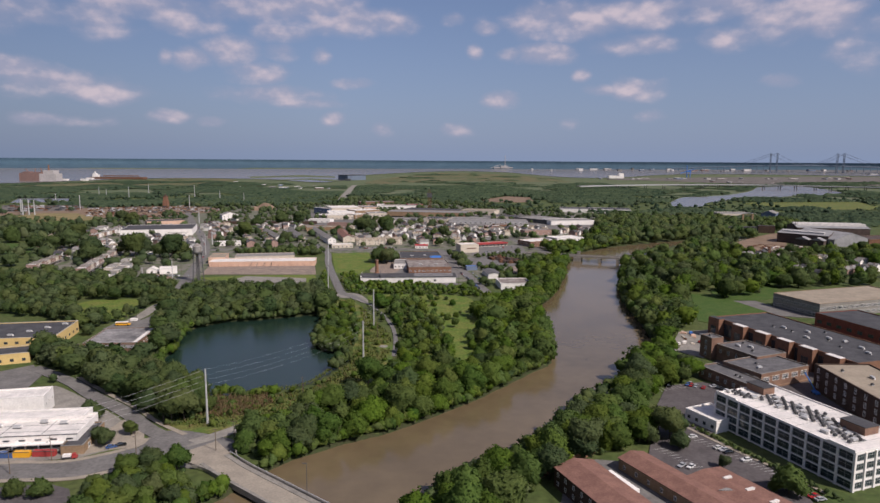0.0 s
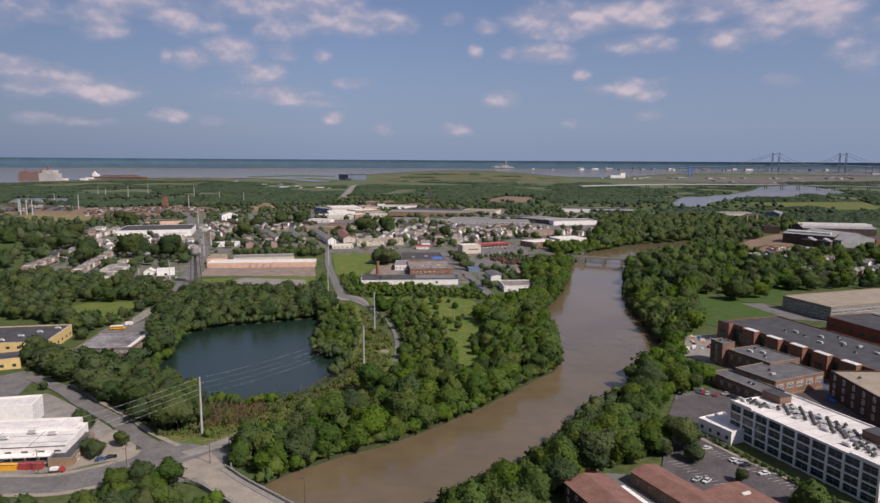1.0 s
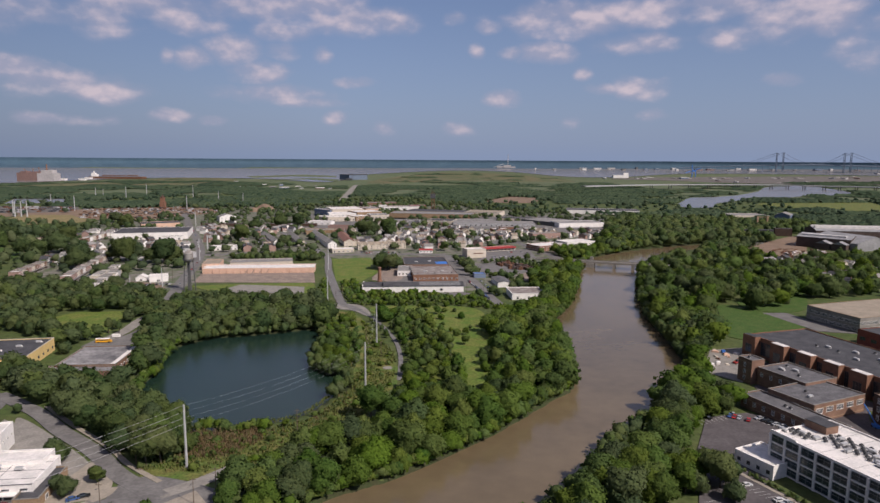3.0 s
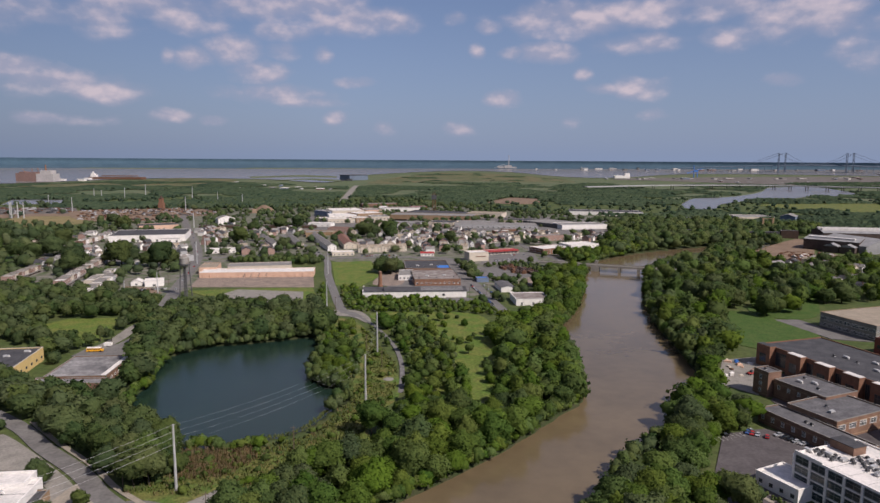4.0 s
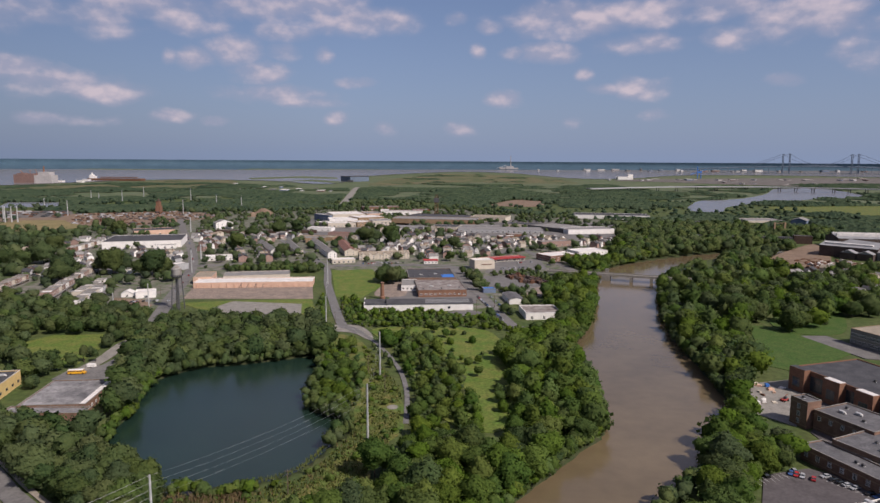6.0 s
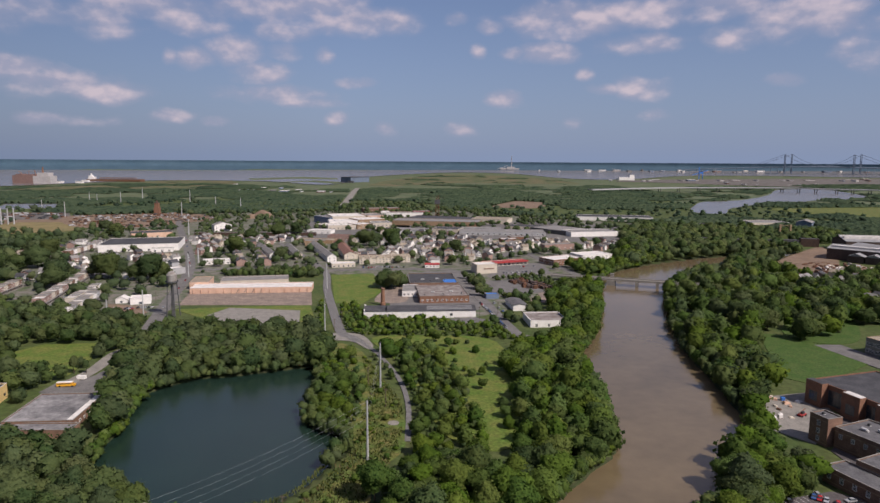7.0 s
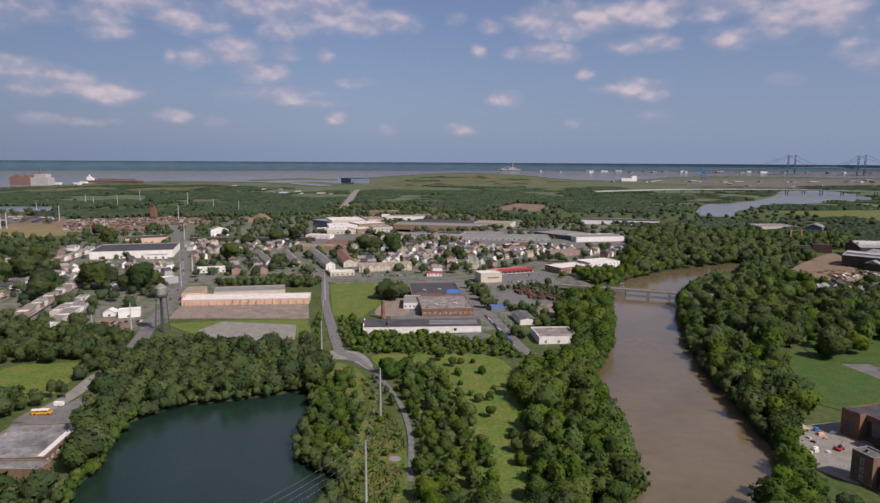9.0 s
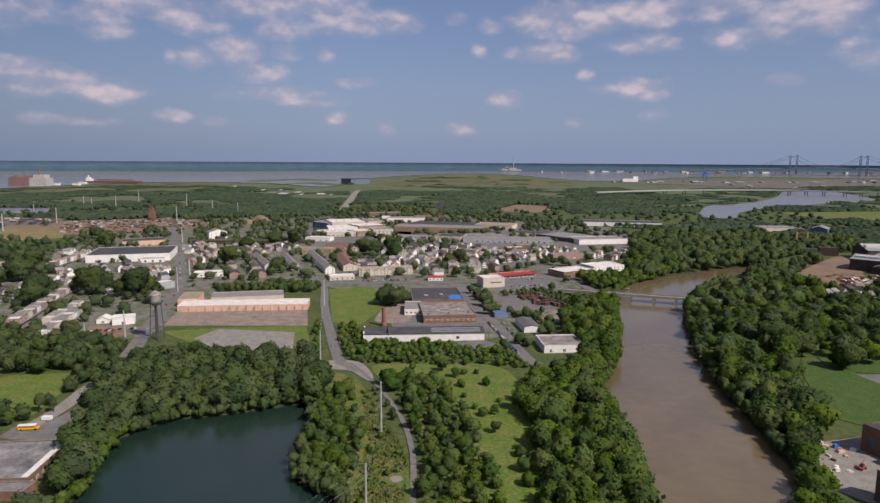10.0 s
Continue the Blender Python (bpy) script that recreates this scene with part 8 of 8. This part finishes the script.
LANE_WOOD = [(-63.9, 548.0), (-47.4, 573.4), (-21.4, 561.3), (-5.0, 518.8), (5.9, 452.0), (8.7, 409.6), (6.7, 369.3), (-16.6, 371.9), (-26.6, 387.6), (-28.6, 441.9), (-46.0, 505.1)]
POND_EAST = [(-98.0, 550.9), (-76.7, 551.4), (-60.2, 489.8), (-54.4, 432.6), (-59.3, 399.1), (-70.0, 407.7), (-83.8, 432.1), (-90.5, 489.1)]
POND_BACK = [(-165.5, 399.7), (-177.1, 464.1), (-161.3, 484.0), (-134.2, 493.2), (-91.0, 503.3), (-91.3, 575.4), (-112.6, 625.8), (-139.1, 611.4), (-191.4, 609.7), (-230.5, 588.1), (-228.2, 528.1), (-201.9, 451.4), (-175.9, 399.5)]
POND_WEST = [(-258.8, 397.7), (-261.3, 422.3), (-220.9, 398.5), (-181.3, 388.0), (-169.0, 399.6), (-143.1, 367.8), (-118.1, 330.6), (-112.9, 313.0), (-126.6, 295.5), (-159.1, 319.7), (-194.0, 348.0), (-209.2, 347.7)]
LEFT_WOOD = [(-639.5, 719.6), (-465.6, 690.4), (-369.4, 677.2), (-248.5, 635.4), (-191.4, 609.7), (-219.8, 560.1), (-224.1, 518.4), (-227.1, 499.7), (-248.5, 490.3), (-244.8, 436.1), (-266.7, 422.1), (-277.9, 489.5), (-350.0, 514.9), (-428.9, 477.1)]
RIGHT_WOOD = [(212.9, 760.2), (184.6, 664.8), (162.2, 560.2), (150.1, 483.5), (144.0, 431.4), (167.9, 445.6), (194.9, 493.0), (224.8, 584.9), (251.0, 637.6), (322.2, 685.3), (415.2, 760.0), (609.8, 775.5), (715.3, 912.9), (461.3, 874.8), (415.2, 888.5), (360.7, 925.0), (253.6, 831.2)]
PARK = [(235.6, 597.4), (328.2, 685.5), (410.9, 752.1), (603.4, 767.3), (533.9, 676.7), (329.2, 640.2), (282.7, 598.9)]
YARD_BANK = [(181.1, 586.5), (206.4, 537.7), (172.6, 455.6), (155.8, 432.7), (148.5, 441.2), (154.8, 486.3)]
PARK_EDGE = [(235.7, 623.4), (286.2, 629.0), (341.8, 658.7), (423.6, 689.9), (494.1, 793.9), (368.1, 789.1), (273.4, 724.5)]
RIGHT_BANK_WOOD = [(141.2, 434.9), (156.9, 435.3), (146.7, 412.3), (145.6, 371.9), (114.1, 344.1), (87.3, 291.4), (109.2, 309.5), (90.2, 274.4), (63.8, 265.8), (38.8, 241.2), (18.5, 204.7), (-15.0, 204.3), (10.6, 240.8), (28.1, 253.6), (53.2, 286.8), (86.2, 316.3), (112.5, 383.6)]
CORNER_WOOD = [(-127.9, 203.0), (-130.3, 228.4), (-129.6, 245.8), (-119.4, 260.6), (-105.8, 255.7), (-91.7, 233.0), (-83.6, 203.5)]

singles = []
for poly, step, seed, lo, hi, keep, say in (
        (CORNER_WOOD, 6.6, 1, 0.5, 0.85, 1.0, "leafy green tree beside the street corner"),
        (BANK_WOOD, 8.2, 2, 0.7, 1.3, 1.0, "leafy green tree on the wooded river bank"),
        (RIGHT_BANK_WOOD, 8.0, 3, 0.75, 1.3, 1.0, "leafy green tree on the river bank by the car park"),
        (POND_WEST, 8.2, 4, 0.8, 1.3, 1.0, "dark leafy tree beside the pond"),
        (POND_EAST, 7.4, 5, 0.45, 0.9, 0.9, "leafy tree on the pond's grassy side"),
        (LANE_WOOD, 8.6, 6, 0.4, 0.88, 0.8, "leafy tree beside the cracked lane"),
        (POND_BACK, 8.6, 7, 0.85, 1.4, 1.0, "dark leafy tree behind the pond")):
    singles += [(x, y, s, say) for x, y, s in scatter(poly, step, seed, lo, hi, keep)]
NEAREST = 260
singles.sort(key=lambda r: r[1] + 0.25 * abs(r[0]))
for n, (x, y, s, say) in enumerate(singles[:NEAREST]):
    kind = n * 5 + int(x) % 7
    bright = ("river bank" in say or "lane" in say or "grassy" in say or "street corner" in say) and kind % 4 != 0
    tree(x, y, s, kind, say, "trees of the wooded banks", shape=BANK_TREES[kind % len(BANK_TREES)] if bright else None)
grove("pond_woods", "dense dark green woods around the pond", [r[:3] for r in singles[NEAREST:] if "pond" in r[3] and "grassy" not in r[3]], "mid", M_LEAF)
grove("riverside_woods", "dense bright green woods along the river", [r[:3] for r in singles[NEAREST:] if "pond" not in r[3] or "grassy" in r[3]], "mid", M_LEAF_LIME)
grove("left_woods", "dark green woods around the school lawn", scatter(LEFT_WOOD, 9.5, 11, 0.55, 1.2), "mid", M_LEAF)
upper = (scatter(RIGHT_WOOD, 13.5, 12, 0.7, 1.6, 0.85) + scatter(PARK, 15, 21, 0.8, 1.6, 0.75) + scatter(PARK_EDGE, 14, 22, 0.7, 1.5, 0.7) + scatter(YARD_BANK, 8.5, 23, 0.8, 1.4))
grove("upper_woods", "dark green woods along the upper river", upper[::2], "mid", M_LEAF)
grove("mixed_woods", "bright green trees among the upper river woods", upper[1::2], "mid", M_LEAF_LIME)

CLEAR.append(([(-505.4, 1027.2), (-384.7, 1042.0), (-349.4, 954.8), (-368.1, 930.7), (-451.1, 927.5)], 0.0))
CLEAR.append(([(6.5, 1280.9), (303.0, 1280.9), (275.9, 1183.0), (4.7, 1182.9)], 0.0))
CLEAR.append(([(-265.3, 1365.7), (-108.0, 1322.7), (-98.8, 1204.1), (-234.1, 1211.1)], 0.0))
TOWN_TREES = [(-473.4, 736.9), (-632.4, 1128.3), (-752.1, 1606.0), (-581.2, 1935.8), (-166.0, 2072.2), (253.5, 1672.3), (370.1, 1315.3), (234.5, 1011.7), (124.9, 934.3), (30.1, 930.8), (-116.5, 918.0), (-169.2, 916.0), (-287.1, 911.6), (-295.7, 742.3), (-335.9, 647.5), (-393.5, 630.6)]
grove("town_trees", "scattered street and yard trees in town", scatter(TOWN_TREES, 17, 13, 0.4, 1.35, 0.58), "small", M_LEAF_TOWN, 0.9)
NORTH_WOOD = [(202.5, 889.7), (286.8, 970.2), (389.1, 1022.3), (546.7, 1176.1), (661.6, 1328.4), (551.8, 1394.6), (396.5, 1479.6), (300.7, 1282.2), (252.1, 1015.3)]
grove("upstream_woods", "dense green woods by the upper river bend", scatter(NORTH_WOOD, 11, 14, 0.6, 1.7), "small", M_LEAF)
BEND_WOOD = [(354.6, 959.4), (443.4, 1051.8), (532.6, 1107.7), (499.1, 1034.9), (440.0, 985.0), (389.5, 915.2), (332.7, 892.2)]
REAR_WOOD = [(537.8, 1180.0), (598.3, 1325.8), (712.4, 1331.8), (653.5, 1190.7)]
grove("bend_woods", "dense trees between the river bend and the works yard", scatter(BEND_WOOD, 9, 24, 0.8, 1.5) + scatter(REAR_WOOD, 13, 25, 0.8, 1.6), "small", M_LEAF)
FAR_WOODS = [(-1100.5, 1191.8), (-921.3, 1382.1), (-765.6, 1598.6), (-552.0, 1693.2), (-337.8, 1775.1), (-110.3, 2018.2), (164.3, 1677.4), (289.1, 1580.8), (510.2, 1445.1), (627.0, 1303.3), (677.6, 1252.5), (1170.0, 1231.9), (2609.5, 2179.2), (2004.2, 2591.5), (1117.3, 2337.2), (704.9, 2646.2), (281.3, 2889.6), (-209.7, 2931.1), (-662.1, 2753.3), (-1362.0, 2758.0), (-1827.7, 2444.2), (-2295.4, 2111.6)]
FAR_PLAIN = [(-1973.6, 2150.6), (-1585.7, 2390.4), (-1081.8, 2642.0), (-381.3, 2741.3), (256.6, 2633.4), (766.7, 2483.1), (1435.1, 2372.9), (2288.1, 2667.7), (3152.3, 4086.6), (1541.4, 3547.2), (616.1, 3393.0), (-237.7, 3324.2), (-869.4, 3077.3), (-1441.9, 2920.7), (-2518.3, 2748.8)]
WEST_TOWN = [(-548.8, 734.6), (-937.4, 1176.6), (-793.9, 1294.3), (-664.0, 1224.7), (-568.4, 1024.6), (-482.5, 810.4)]
grove("west_woods", "dense trees and gardens at the edge of town", scatter(WEST_TOWN, 16, 17, 0.7, 1.7, 0.6), "small", M_LEAF_TOWN)
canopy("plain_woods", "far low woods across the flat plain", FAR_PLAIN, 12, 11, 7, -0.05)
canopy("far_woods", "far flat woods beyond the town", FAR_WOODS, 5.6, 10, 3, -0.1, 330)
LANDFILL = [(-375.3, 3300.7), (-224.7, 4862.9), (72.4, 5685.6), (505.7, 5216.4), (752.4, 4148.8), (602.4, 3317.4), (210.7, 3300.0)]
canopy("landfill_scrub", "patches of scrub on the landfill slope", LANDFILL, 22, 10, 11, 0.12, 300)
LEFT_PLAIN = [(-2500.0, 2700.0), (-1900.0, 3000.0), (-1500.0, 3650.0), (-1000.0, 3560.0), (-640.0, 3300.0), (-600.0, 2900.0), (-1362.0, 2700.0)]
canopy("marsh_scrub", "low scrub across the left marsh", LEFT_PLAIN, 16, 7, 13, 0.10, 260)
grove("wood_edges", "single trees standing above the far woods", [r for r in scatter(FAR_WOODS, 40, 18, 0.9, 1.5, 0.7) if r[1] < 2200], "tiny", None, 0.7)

# ---- undergrowth, bushes and reeds ----
bushes = shore(RIVER, 0.0, 1.0, 2.7, (-0.6, 3.5), 3, 0.3, 0.75) + shore(POND, 0.0, 0.7, 1.9, (-2.4, 3.0), 4, 0.26, 0.66)
bushes = [b for b in bushes if 215 < b[1] < 950]
blocked = np.zeros(len(bushes), bool)
for c, m in CLEAR:
    blocked |= inside(np.array([b[0] for b in bushes]), np.array([b[1] for b in bushes]), c)
near_water = [b for b, bad in zip(bushes, blocked) if not bad]
sunny = [b for b in near_water if any(math.hypot(b[0] - x, b[1] - y) < 22 for x, y in LEFT_BANK) or -190 < b[0] < -150 and b[1] < 480]
grove("shore_bushes", "bright green bushes hanging over the river and pond shore", sunny, "small", M_LEAF_LIME)
grove("shore_bushes", "dark green bushes hanging over the pond and river shore", [b for b in near_water if b not in sunny], "small", M_LEAF)
under = []
for poly, seed in ((BANK_WOOD, 31), (POND_WEST, 32), (POND_EAST, 33), (LANE_WOOD, 34), (RIGHT_BANK_WOOD, 35), (CORNER_WOOD, 36), (POND_BACK, 37)):
    under += scatter(poly, 5.0, seed, 0.2, 0.45, 0.75)
grove("undergrowth", "leafy undergrowth between the woodland trees", under, "tiny", M_LEAF)
VERGE = [(-88.1, 289.6), (-107.0, 295.8), (-129.2, 295.4), (-124.0, 309.2), (-116.7, 328.2), (-89.9, 336.9), (-68.7, 350.3), (-55.7, 390.6), (-54.5, 470.3), (-68.7, 553.5), (-33.0, 455.4), (-32.7, 402.5), (-44.0, 350.8), (-63.2, 321.3)]
grove("tall_weeds", "rough tall weeds and briars around the pond", scatter(VERGE, 6.0, 42, 0.12, 0.46, 0.5), "small", M_LEAF_LIME, 0.7)
MEADOW_BUSH = [(-55.3, 591.6), (-20.3, 592.4), (14.5, 587.1), (23.8, 543.5), (27.7, 477.0), (24.3, 428.7), (9.9, 409.1), (1.0, 418.3), (-16.1, 476.1), (-33.6, 542.2)]
for n, (x, y, s) in enumerate(scatter(MEADOW_BUSH, 10, 43, 0.25, 0.62, 0.36)):
    tree(x, y, s, n * 3 + 1, "small rounded meadow tree casting a short shadow", "meadow trees", shape=BANK_TREES[n % 9] if n % 3 else None)
WEST_BRUSH = [(-126.9, 687.2), (-128.5, 747.4), (-105.4, 609.7), (-110.2, 584.1), (-121.5, 609.3)]
EAST_BRUSH = [(-105.9, 687.8), (-105.2, 748.1), (-79.3, 662.6), (13.7, 641.3), (52.8, 613.7), (49.2, 588.0), (11.3, 599.5), (-67.6, 597.6), (-85.2, 610.2)]
grove("roadside_brush", "dense brush along the straight road and lot edges", scatter(WEST_BRUSH, 5, 44, 0.25, 0.45, 0.9) + scatter(EAST_BRUSH, 4.8, 45, 0.24, 0.56, 0.85), "small", M_LEAF_LIME)


def reeds():
    """Upright brown reed stems with green tops along the pond's front shore."""
    rng = np.random.default_rng(9)
    spots = scatter([(-119.9, 330.6), (-114.4, 339.0), (-90.3, 336.0), (-84.7, 328.0), (-94.4, 311.1), (-110.5, 305.9)], 1.3, 8, 0.6, 1.1, 0.85)

    def blades(name, label, category, places, each, spread, tall, wide, material):
        bag = []
        for x, y, size in places:
            for _ in range(each):
                u, v = x + rng.uniform(-spread, spread), y + rng.uniform(-spread, spread)
                h, a, w = tall * size * rng.uniform(0.55, 1.2), rng.uniform(0, math.pi), wide * rng.uniform(0.6, 1.4)
                c, q, lean, tilt = math.cos(a) * w, math.sin(a) * w, rng.uniform(-0.3, 0.3) * h, rng.uniform(-0.3, 0.3) * h
                bag.append([(u - c, v - q, -0.3), (u + c, v + q, -0.3), (u + c * 0.5 + lean, v + q * 0.5 + tilt, h), (u - c * 0.5 + lean, v - q * 0.5 + tilt, h * 0.96)])
        q = np.array(bag)
        me = leafy_mesh(name, np.zeros((0, 3)), np.zeros((0, 3), int), np.zeros((0, 3)), q, np.repeat(np.array([[[0.2, -0.3, 0.8]]]), len(q), 0).repeat(4, 1), material, np.repeat(rng.uniform(size=len(q)), 4))
        tagged(new(name, me), label, category, kind="stuff")

    blades("reeds", "tall brown reed stand on the pond shore", "reeds", spots, 9, 1.4, 2.9, 0.11, M_REED)
    blades("tussocks", "rough green and tan tussock grass around the pond", "grass", [r for r in scatter(VERGE, 1.5, 61, 0.4, 1.0, 0.8) if math.hypot(r[0] + 37.5, r[1] - 430.7) > 6], 5, 1.0, 1.3, 0.30, M_TUSSOCK)
    blades("dead_stalks", "dry brown weed stalks among the rough grass", "weeds", [r for r in scatter(VERGE, 4.0, 62, 0.5, 1.0, 0.5) if r[1] < 395], 10, 1.8, 1.8, 0.14, M_REED)
    blades("shore_grass", "pale green grass fringe along the pond's edge", "grass", shore(POND, 0.68, 1.0, 0.5, (-1.5, 1.8), 63, 0.5, 1.0), 5, 0.6, 1.5, 0.16, M_TUSSOCK)
    grove("reed_tops", "bright leafy shrubs behind the brown reeds", [(-118.0 + 1.35 * k + rng.uniform(-0.8, 0.8), 336.5 + 2.0 * math.sin(k * 0.35) + rng.uniform(-1.3, 1.3), rng.uniform(0.36, 0.6)) for k in range(24)] + [(x, y, 0.26 * k) for x, y, k in spots[::8]], "small", M_LEAF_LIME, 0.85)



reeds()

# brush and woods on the town side of the river bridge
BELOW_BRIDGE = [(78.6, 668.5), (121.9, 669.7), (146.4, 755.8), (142.3, 831.3), (116.5, 790.5), (89.0, 728.3)]
ABOVE_BRIDGE = [(128.3, 934.4), (145.5, 873.3), (201.5, 894.8), (294.5, 1014.1), (341.5, 1173.5), (271.6, 1158.1), (208.2, 952.6)]
grove("bank_woods", "dense green woods beside the old river bridge", scatter(BELOW_BRIDGE, 9, 51, 0.7, 1.4) + scatter(ABOVE_BRIDGE, 9.5, 52, 0.7, 1.3), "mid", M_LEAF_LIME)
SCRAP_BRUSH = [(41.2, 819.6), (73.5, 846.3), (102.0, 802.8), (119.1, 803.4), (127.5, 830.8), (90.0, 877.7), (43.8, 851.2)]
YARD_BRUSH = [(43.6, 752.7), (88.3, 770.2), (89.8, 732.4), (72.9, 675.1), (61.9, 678.3), (53.0, 721.1)]
REAR_BRUSH = [(-271.1, 874.6), (-155.6, 885.3), (-151.6, 844.5), (-261.6, 846.7)]
STREET_BRUSH = [(13.4, 881.5), (22.3, 881.8), (37.5, 761.6), (30.5, 752.3)]
grove("yard_brush", "dense brush and small trees around the yards", scatter(SCRAP_BRUSH, 5.5, 53, 0.25, 0.5, 0.9) + scatter(YARD_BRUSH, 7, 54, 0.35, 0.8, 0.85) + scatter(REAR_BRUSH, 7, 55, 0.5, 0.95) + scatter(STREET_BRUSH, 7, 56, 0.5, 0.9) + [(12.8, 846.9, 0.9), (18.3, 812.8, 0.8), (25.4, 781.8, 0.8), (29.8, 753.4, 0.9), (102.6, 868.6, 0.9), (127.9, 916.5, 0.9), (30.5, 640.8, 0.8), (43.7, 653.9, 0.8), (49.8, 647.6, 0.7)], "small", M_LEAF)
grove("slope_brush", "bright green brush on the slope by the river bridge", scatter([(95.6, 838.0), (121.0, 850.7), (128.2, 816.5), (111.3, 774.8), (95.5, 794.3)], 4.5, 57, 0.2, 0.45), "small", M_LEAF_LIME, 0.6)

# single large trees in town and on the lawns
for n, (p, s, say) in enumerate((((-248.5, 397.9), 0.9, "leafy tree before the yellow school"), ((-245.0, 405.1), 1.0, "leafy tree before the yellow school"), ((-242.1, 412.5), 0.9, "leafy tree before the yellow school"), ((-255.0, 419.8), 0.8, "leafy tree before the yellow school"), ((-400.6, 836.0), 1.9, "large round shade tree beside the white warehouse"), ((-380.1, 842.6), 1.9, "large round shade tree beside the white warehouse"), ((-349.1, 823.2), 2.1, "large round shade tree beside the white warehouse"), ((-329.2, 832.5), 2.1, "large round shade tree beside the white warehouse"), ((-386.4, 830.6), 2.2, "large round shade tree beside the white warehouse"), ((-335.7, 820.9), 2.4, "large round shade tree beside the white warehouse"), ((-63.5, 783.0), 1.75, "large dark tree beside the fenced lot"), ((-76.0, 790.0), 1.6, "dark tree beside the fenced lot"), ((-60.0, 802.0), 1.8, "large dark tree beside the fenced lot"), ((-72.0, 806.0), 1.6, "dark tree beside the fenced lot"), ((-413.6, 773.6), 1.9, "round town tree among row houses"), ((-320.6, 671.2), 1.3, "small round tree beside row houses"), ((132.7, 235.9), 1.15, "round leafy tree beside the white factory"), ((116.9, 256.3), 0.4, "young tree in the car park"), ((-149.1, 276.6), 0.6, "small tree beside the white shop"), ((-139.7, 285.7), 0.65, "small tree on the sandy corner lot"), ((-157.2, 230.1), 0.65, "small round street tree by the road"), ((-146.9, 230.3), 0.8, "small round street tree by the road"), ((105.0, 274.7), 0.75, "bright green tree by the car park"), ((-9.5, 1048.2), 1.2, "tree between town houses"), ((-124.9, 1289.6), 1.5, "dark tree behind the apartments"), ((-154.4, 1215.0), 1.3, "dark tree behind the apartments"), ((22.0, 787.5), 0.8, "leafy tree beside the workshop street"), ((24.2, 752.1), 0.8, "leafy tree beside the workshop street"), ((18.4, 827.1), 0.9, "leafy tree beside the workshop street"), ((-211.1, 873.5), 0.9, "leafy tree behind the peach warehouse"), ((-187.7, 880.9), 0.9, "leafy tree behind the peach warehouse"), ((-170.6, 874.9), 1.0, "leafy tree behind the peach warehouse"), ((-198.7, 873.9), 0.9, "leafy tree behind the peach warehouse"), ((-56.1, 797.7), 1.2, "large dark tree beside the fenced lot"), ((-95.3, 1217.9), 1.6, "tall dark tree in town"), ((104.1, 285.1), 1.05, "leafy tree at the edge of the car park"), ((101.3, 292.3), 0.95, "leafy tree at the edge of the car park"), ((110.1, 290.3), 0.85, "leafy tree at the edge of the car park"), ((93.3, 281.0), 0.8, "leafy tree at the edge of the car park"), ((-171.4, 310.5), 0.8, "leafy tree between shop yard and street"), ((-164.5, 303.5), 0.7, "leafy tree between shop yard and street"), ((-145.4, 274.5), 0.62, "small tree on the sandy corner lot"))):
    tree(p[0], p[1], s, n * 4 + 2, say, "")
for n, (p, s) in enumerate((((264.4, 598.0), 1.75), ((251.2, 629.4), 1.6), ((241.6, 626.3), 1.5), ((324.9, 661.9), 1.5), ((301.5, 621.5), 0.8), ((341.5, 647.0), 1.5), ((357.6, 649.6), 1.6), ((379.7, 669.1), 1.3), ((406.9, 670.0), 1.5), ((288.9, 682.4), 1.7), ((257.3, 690.2), 1.7), ((312.0, 664.0), 1.2), ((236.0, 646.0), 1.5))):
    tree(p[0], p[1], s, n * 5 + 1, "broad shade tree on the park lawn", "park trees")
for n, (p, size) in enumerate((((145.8, 378.2), 0.9), ((151.5, 383.5), 0.8), ((138.3, 363.6), 0.9), ((143.0, 370.0), 0.7))):
    tree(p[0], p[1], size, n * 3 + 2, "leafy tree beside the old plant wing", "plant yard trees")
for n, (p, s) in enumerate((((-626.0, 959.9), 2.2), ((-641.6, 1007.9), 2.4), ((-541.1, 879.0), 2.1), ((-509.2, 861.5), 2.2), ((-507.2, 900.5), 2.3), ((-531.3, 964.7), 2.2), ((-538.8, 941.5), 2.2), ((-424.5, 796.4), 2.0), ((-431.6, 829.1), 1.8), ((-491.5, 748.8), 1.7), ((-574.6, 1230.3), 2.3), ((-630.5, 1307.4), 2.2), ((-269.4, 1250.1), 2.2), ((-290.9, 1211.3), 2.1), ((-303.3, 1026.0), 1.9), ((-325.2, 1174.0), 2.0), ((-131.7, 1120.6), 2.1), ((-168.1, 1088.6), 1.6), ((-88.8, 1123.4), 2.0), ((-229.7, 980.1), 1.5), ((5.5, 1069.7), 1.8), ((-1.0, 945.9), 1.3), ((-120.0, 1130.0), 1.9), ((-98.0, 1150.0), 2.0))):
    tree(p[0], p[1], s, n * 7 + 3, "tall shade tree among town roofs", "tall town trees")
tree(*(-245.1, 506.5), 1.2, 3, "dense dark conifer beside the bus yard", "", shape=CONIFER)
tree(*(-237.7, 506.7), 0.9, 5, "dense dark conifer beside the bus yard", "", shape=CONIFER)

# clipped hedge and shrubs along the white factory
_a, _b = Vector((120.0, 298.0)), Vector((149.7, 230.7))
hedge = [(*(_a + (_b - _a) * (k / 60) + Vector((math.sin(k * 2.1), math.cos(k * 1.7))) * 0.9), 0.16 + 0.05 * math.sin(k * 5.3)) for k in range(61)]
grove("hedge", "dark clipped hedge along the white factory", hedge, "small", M_LEAF)
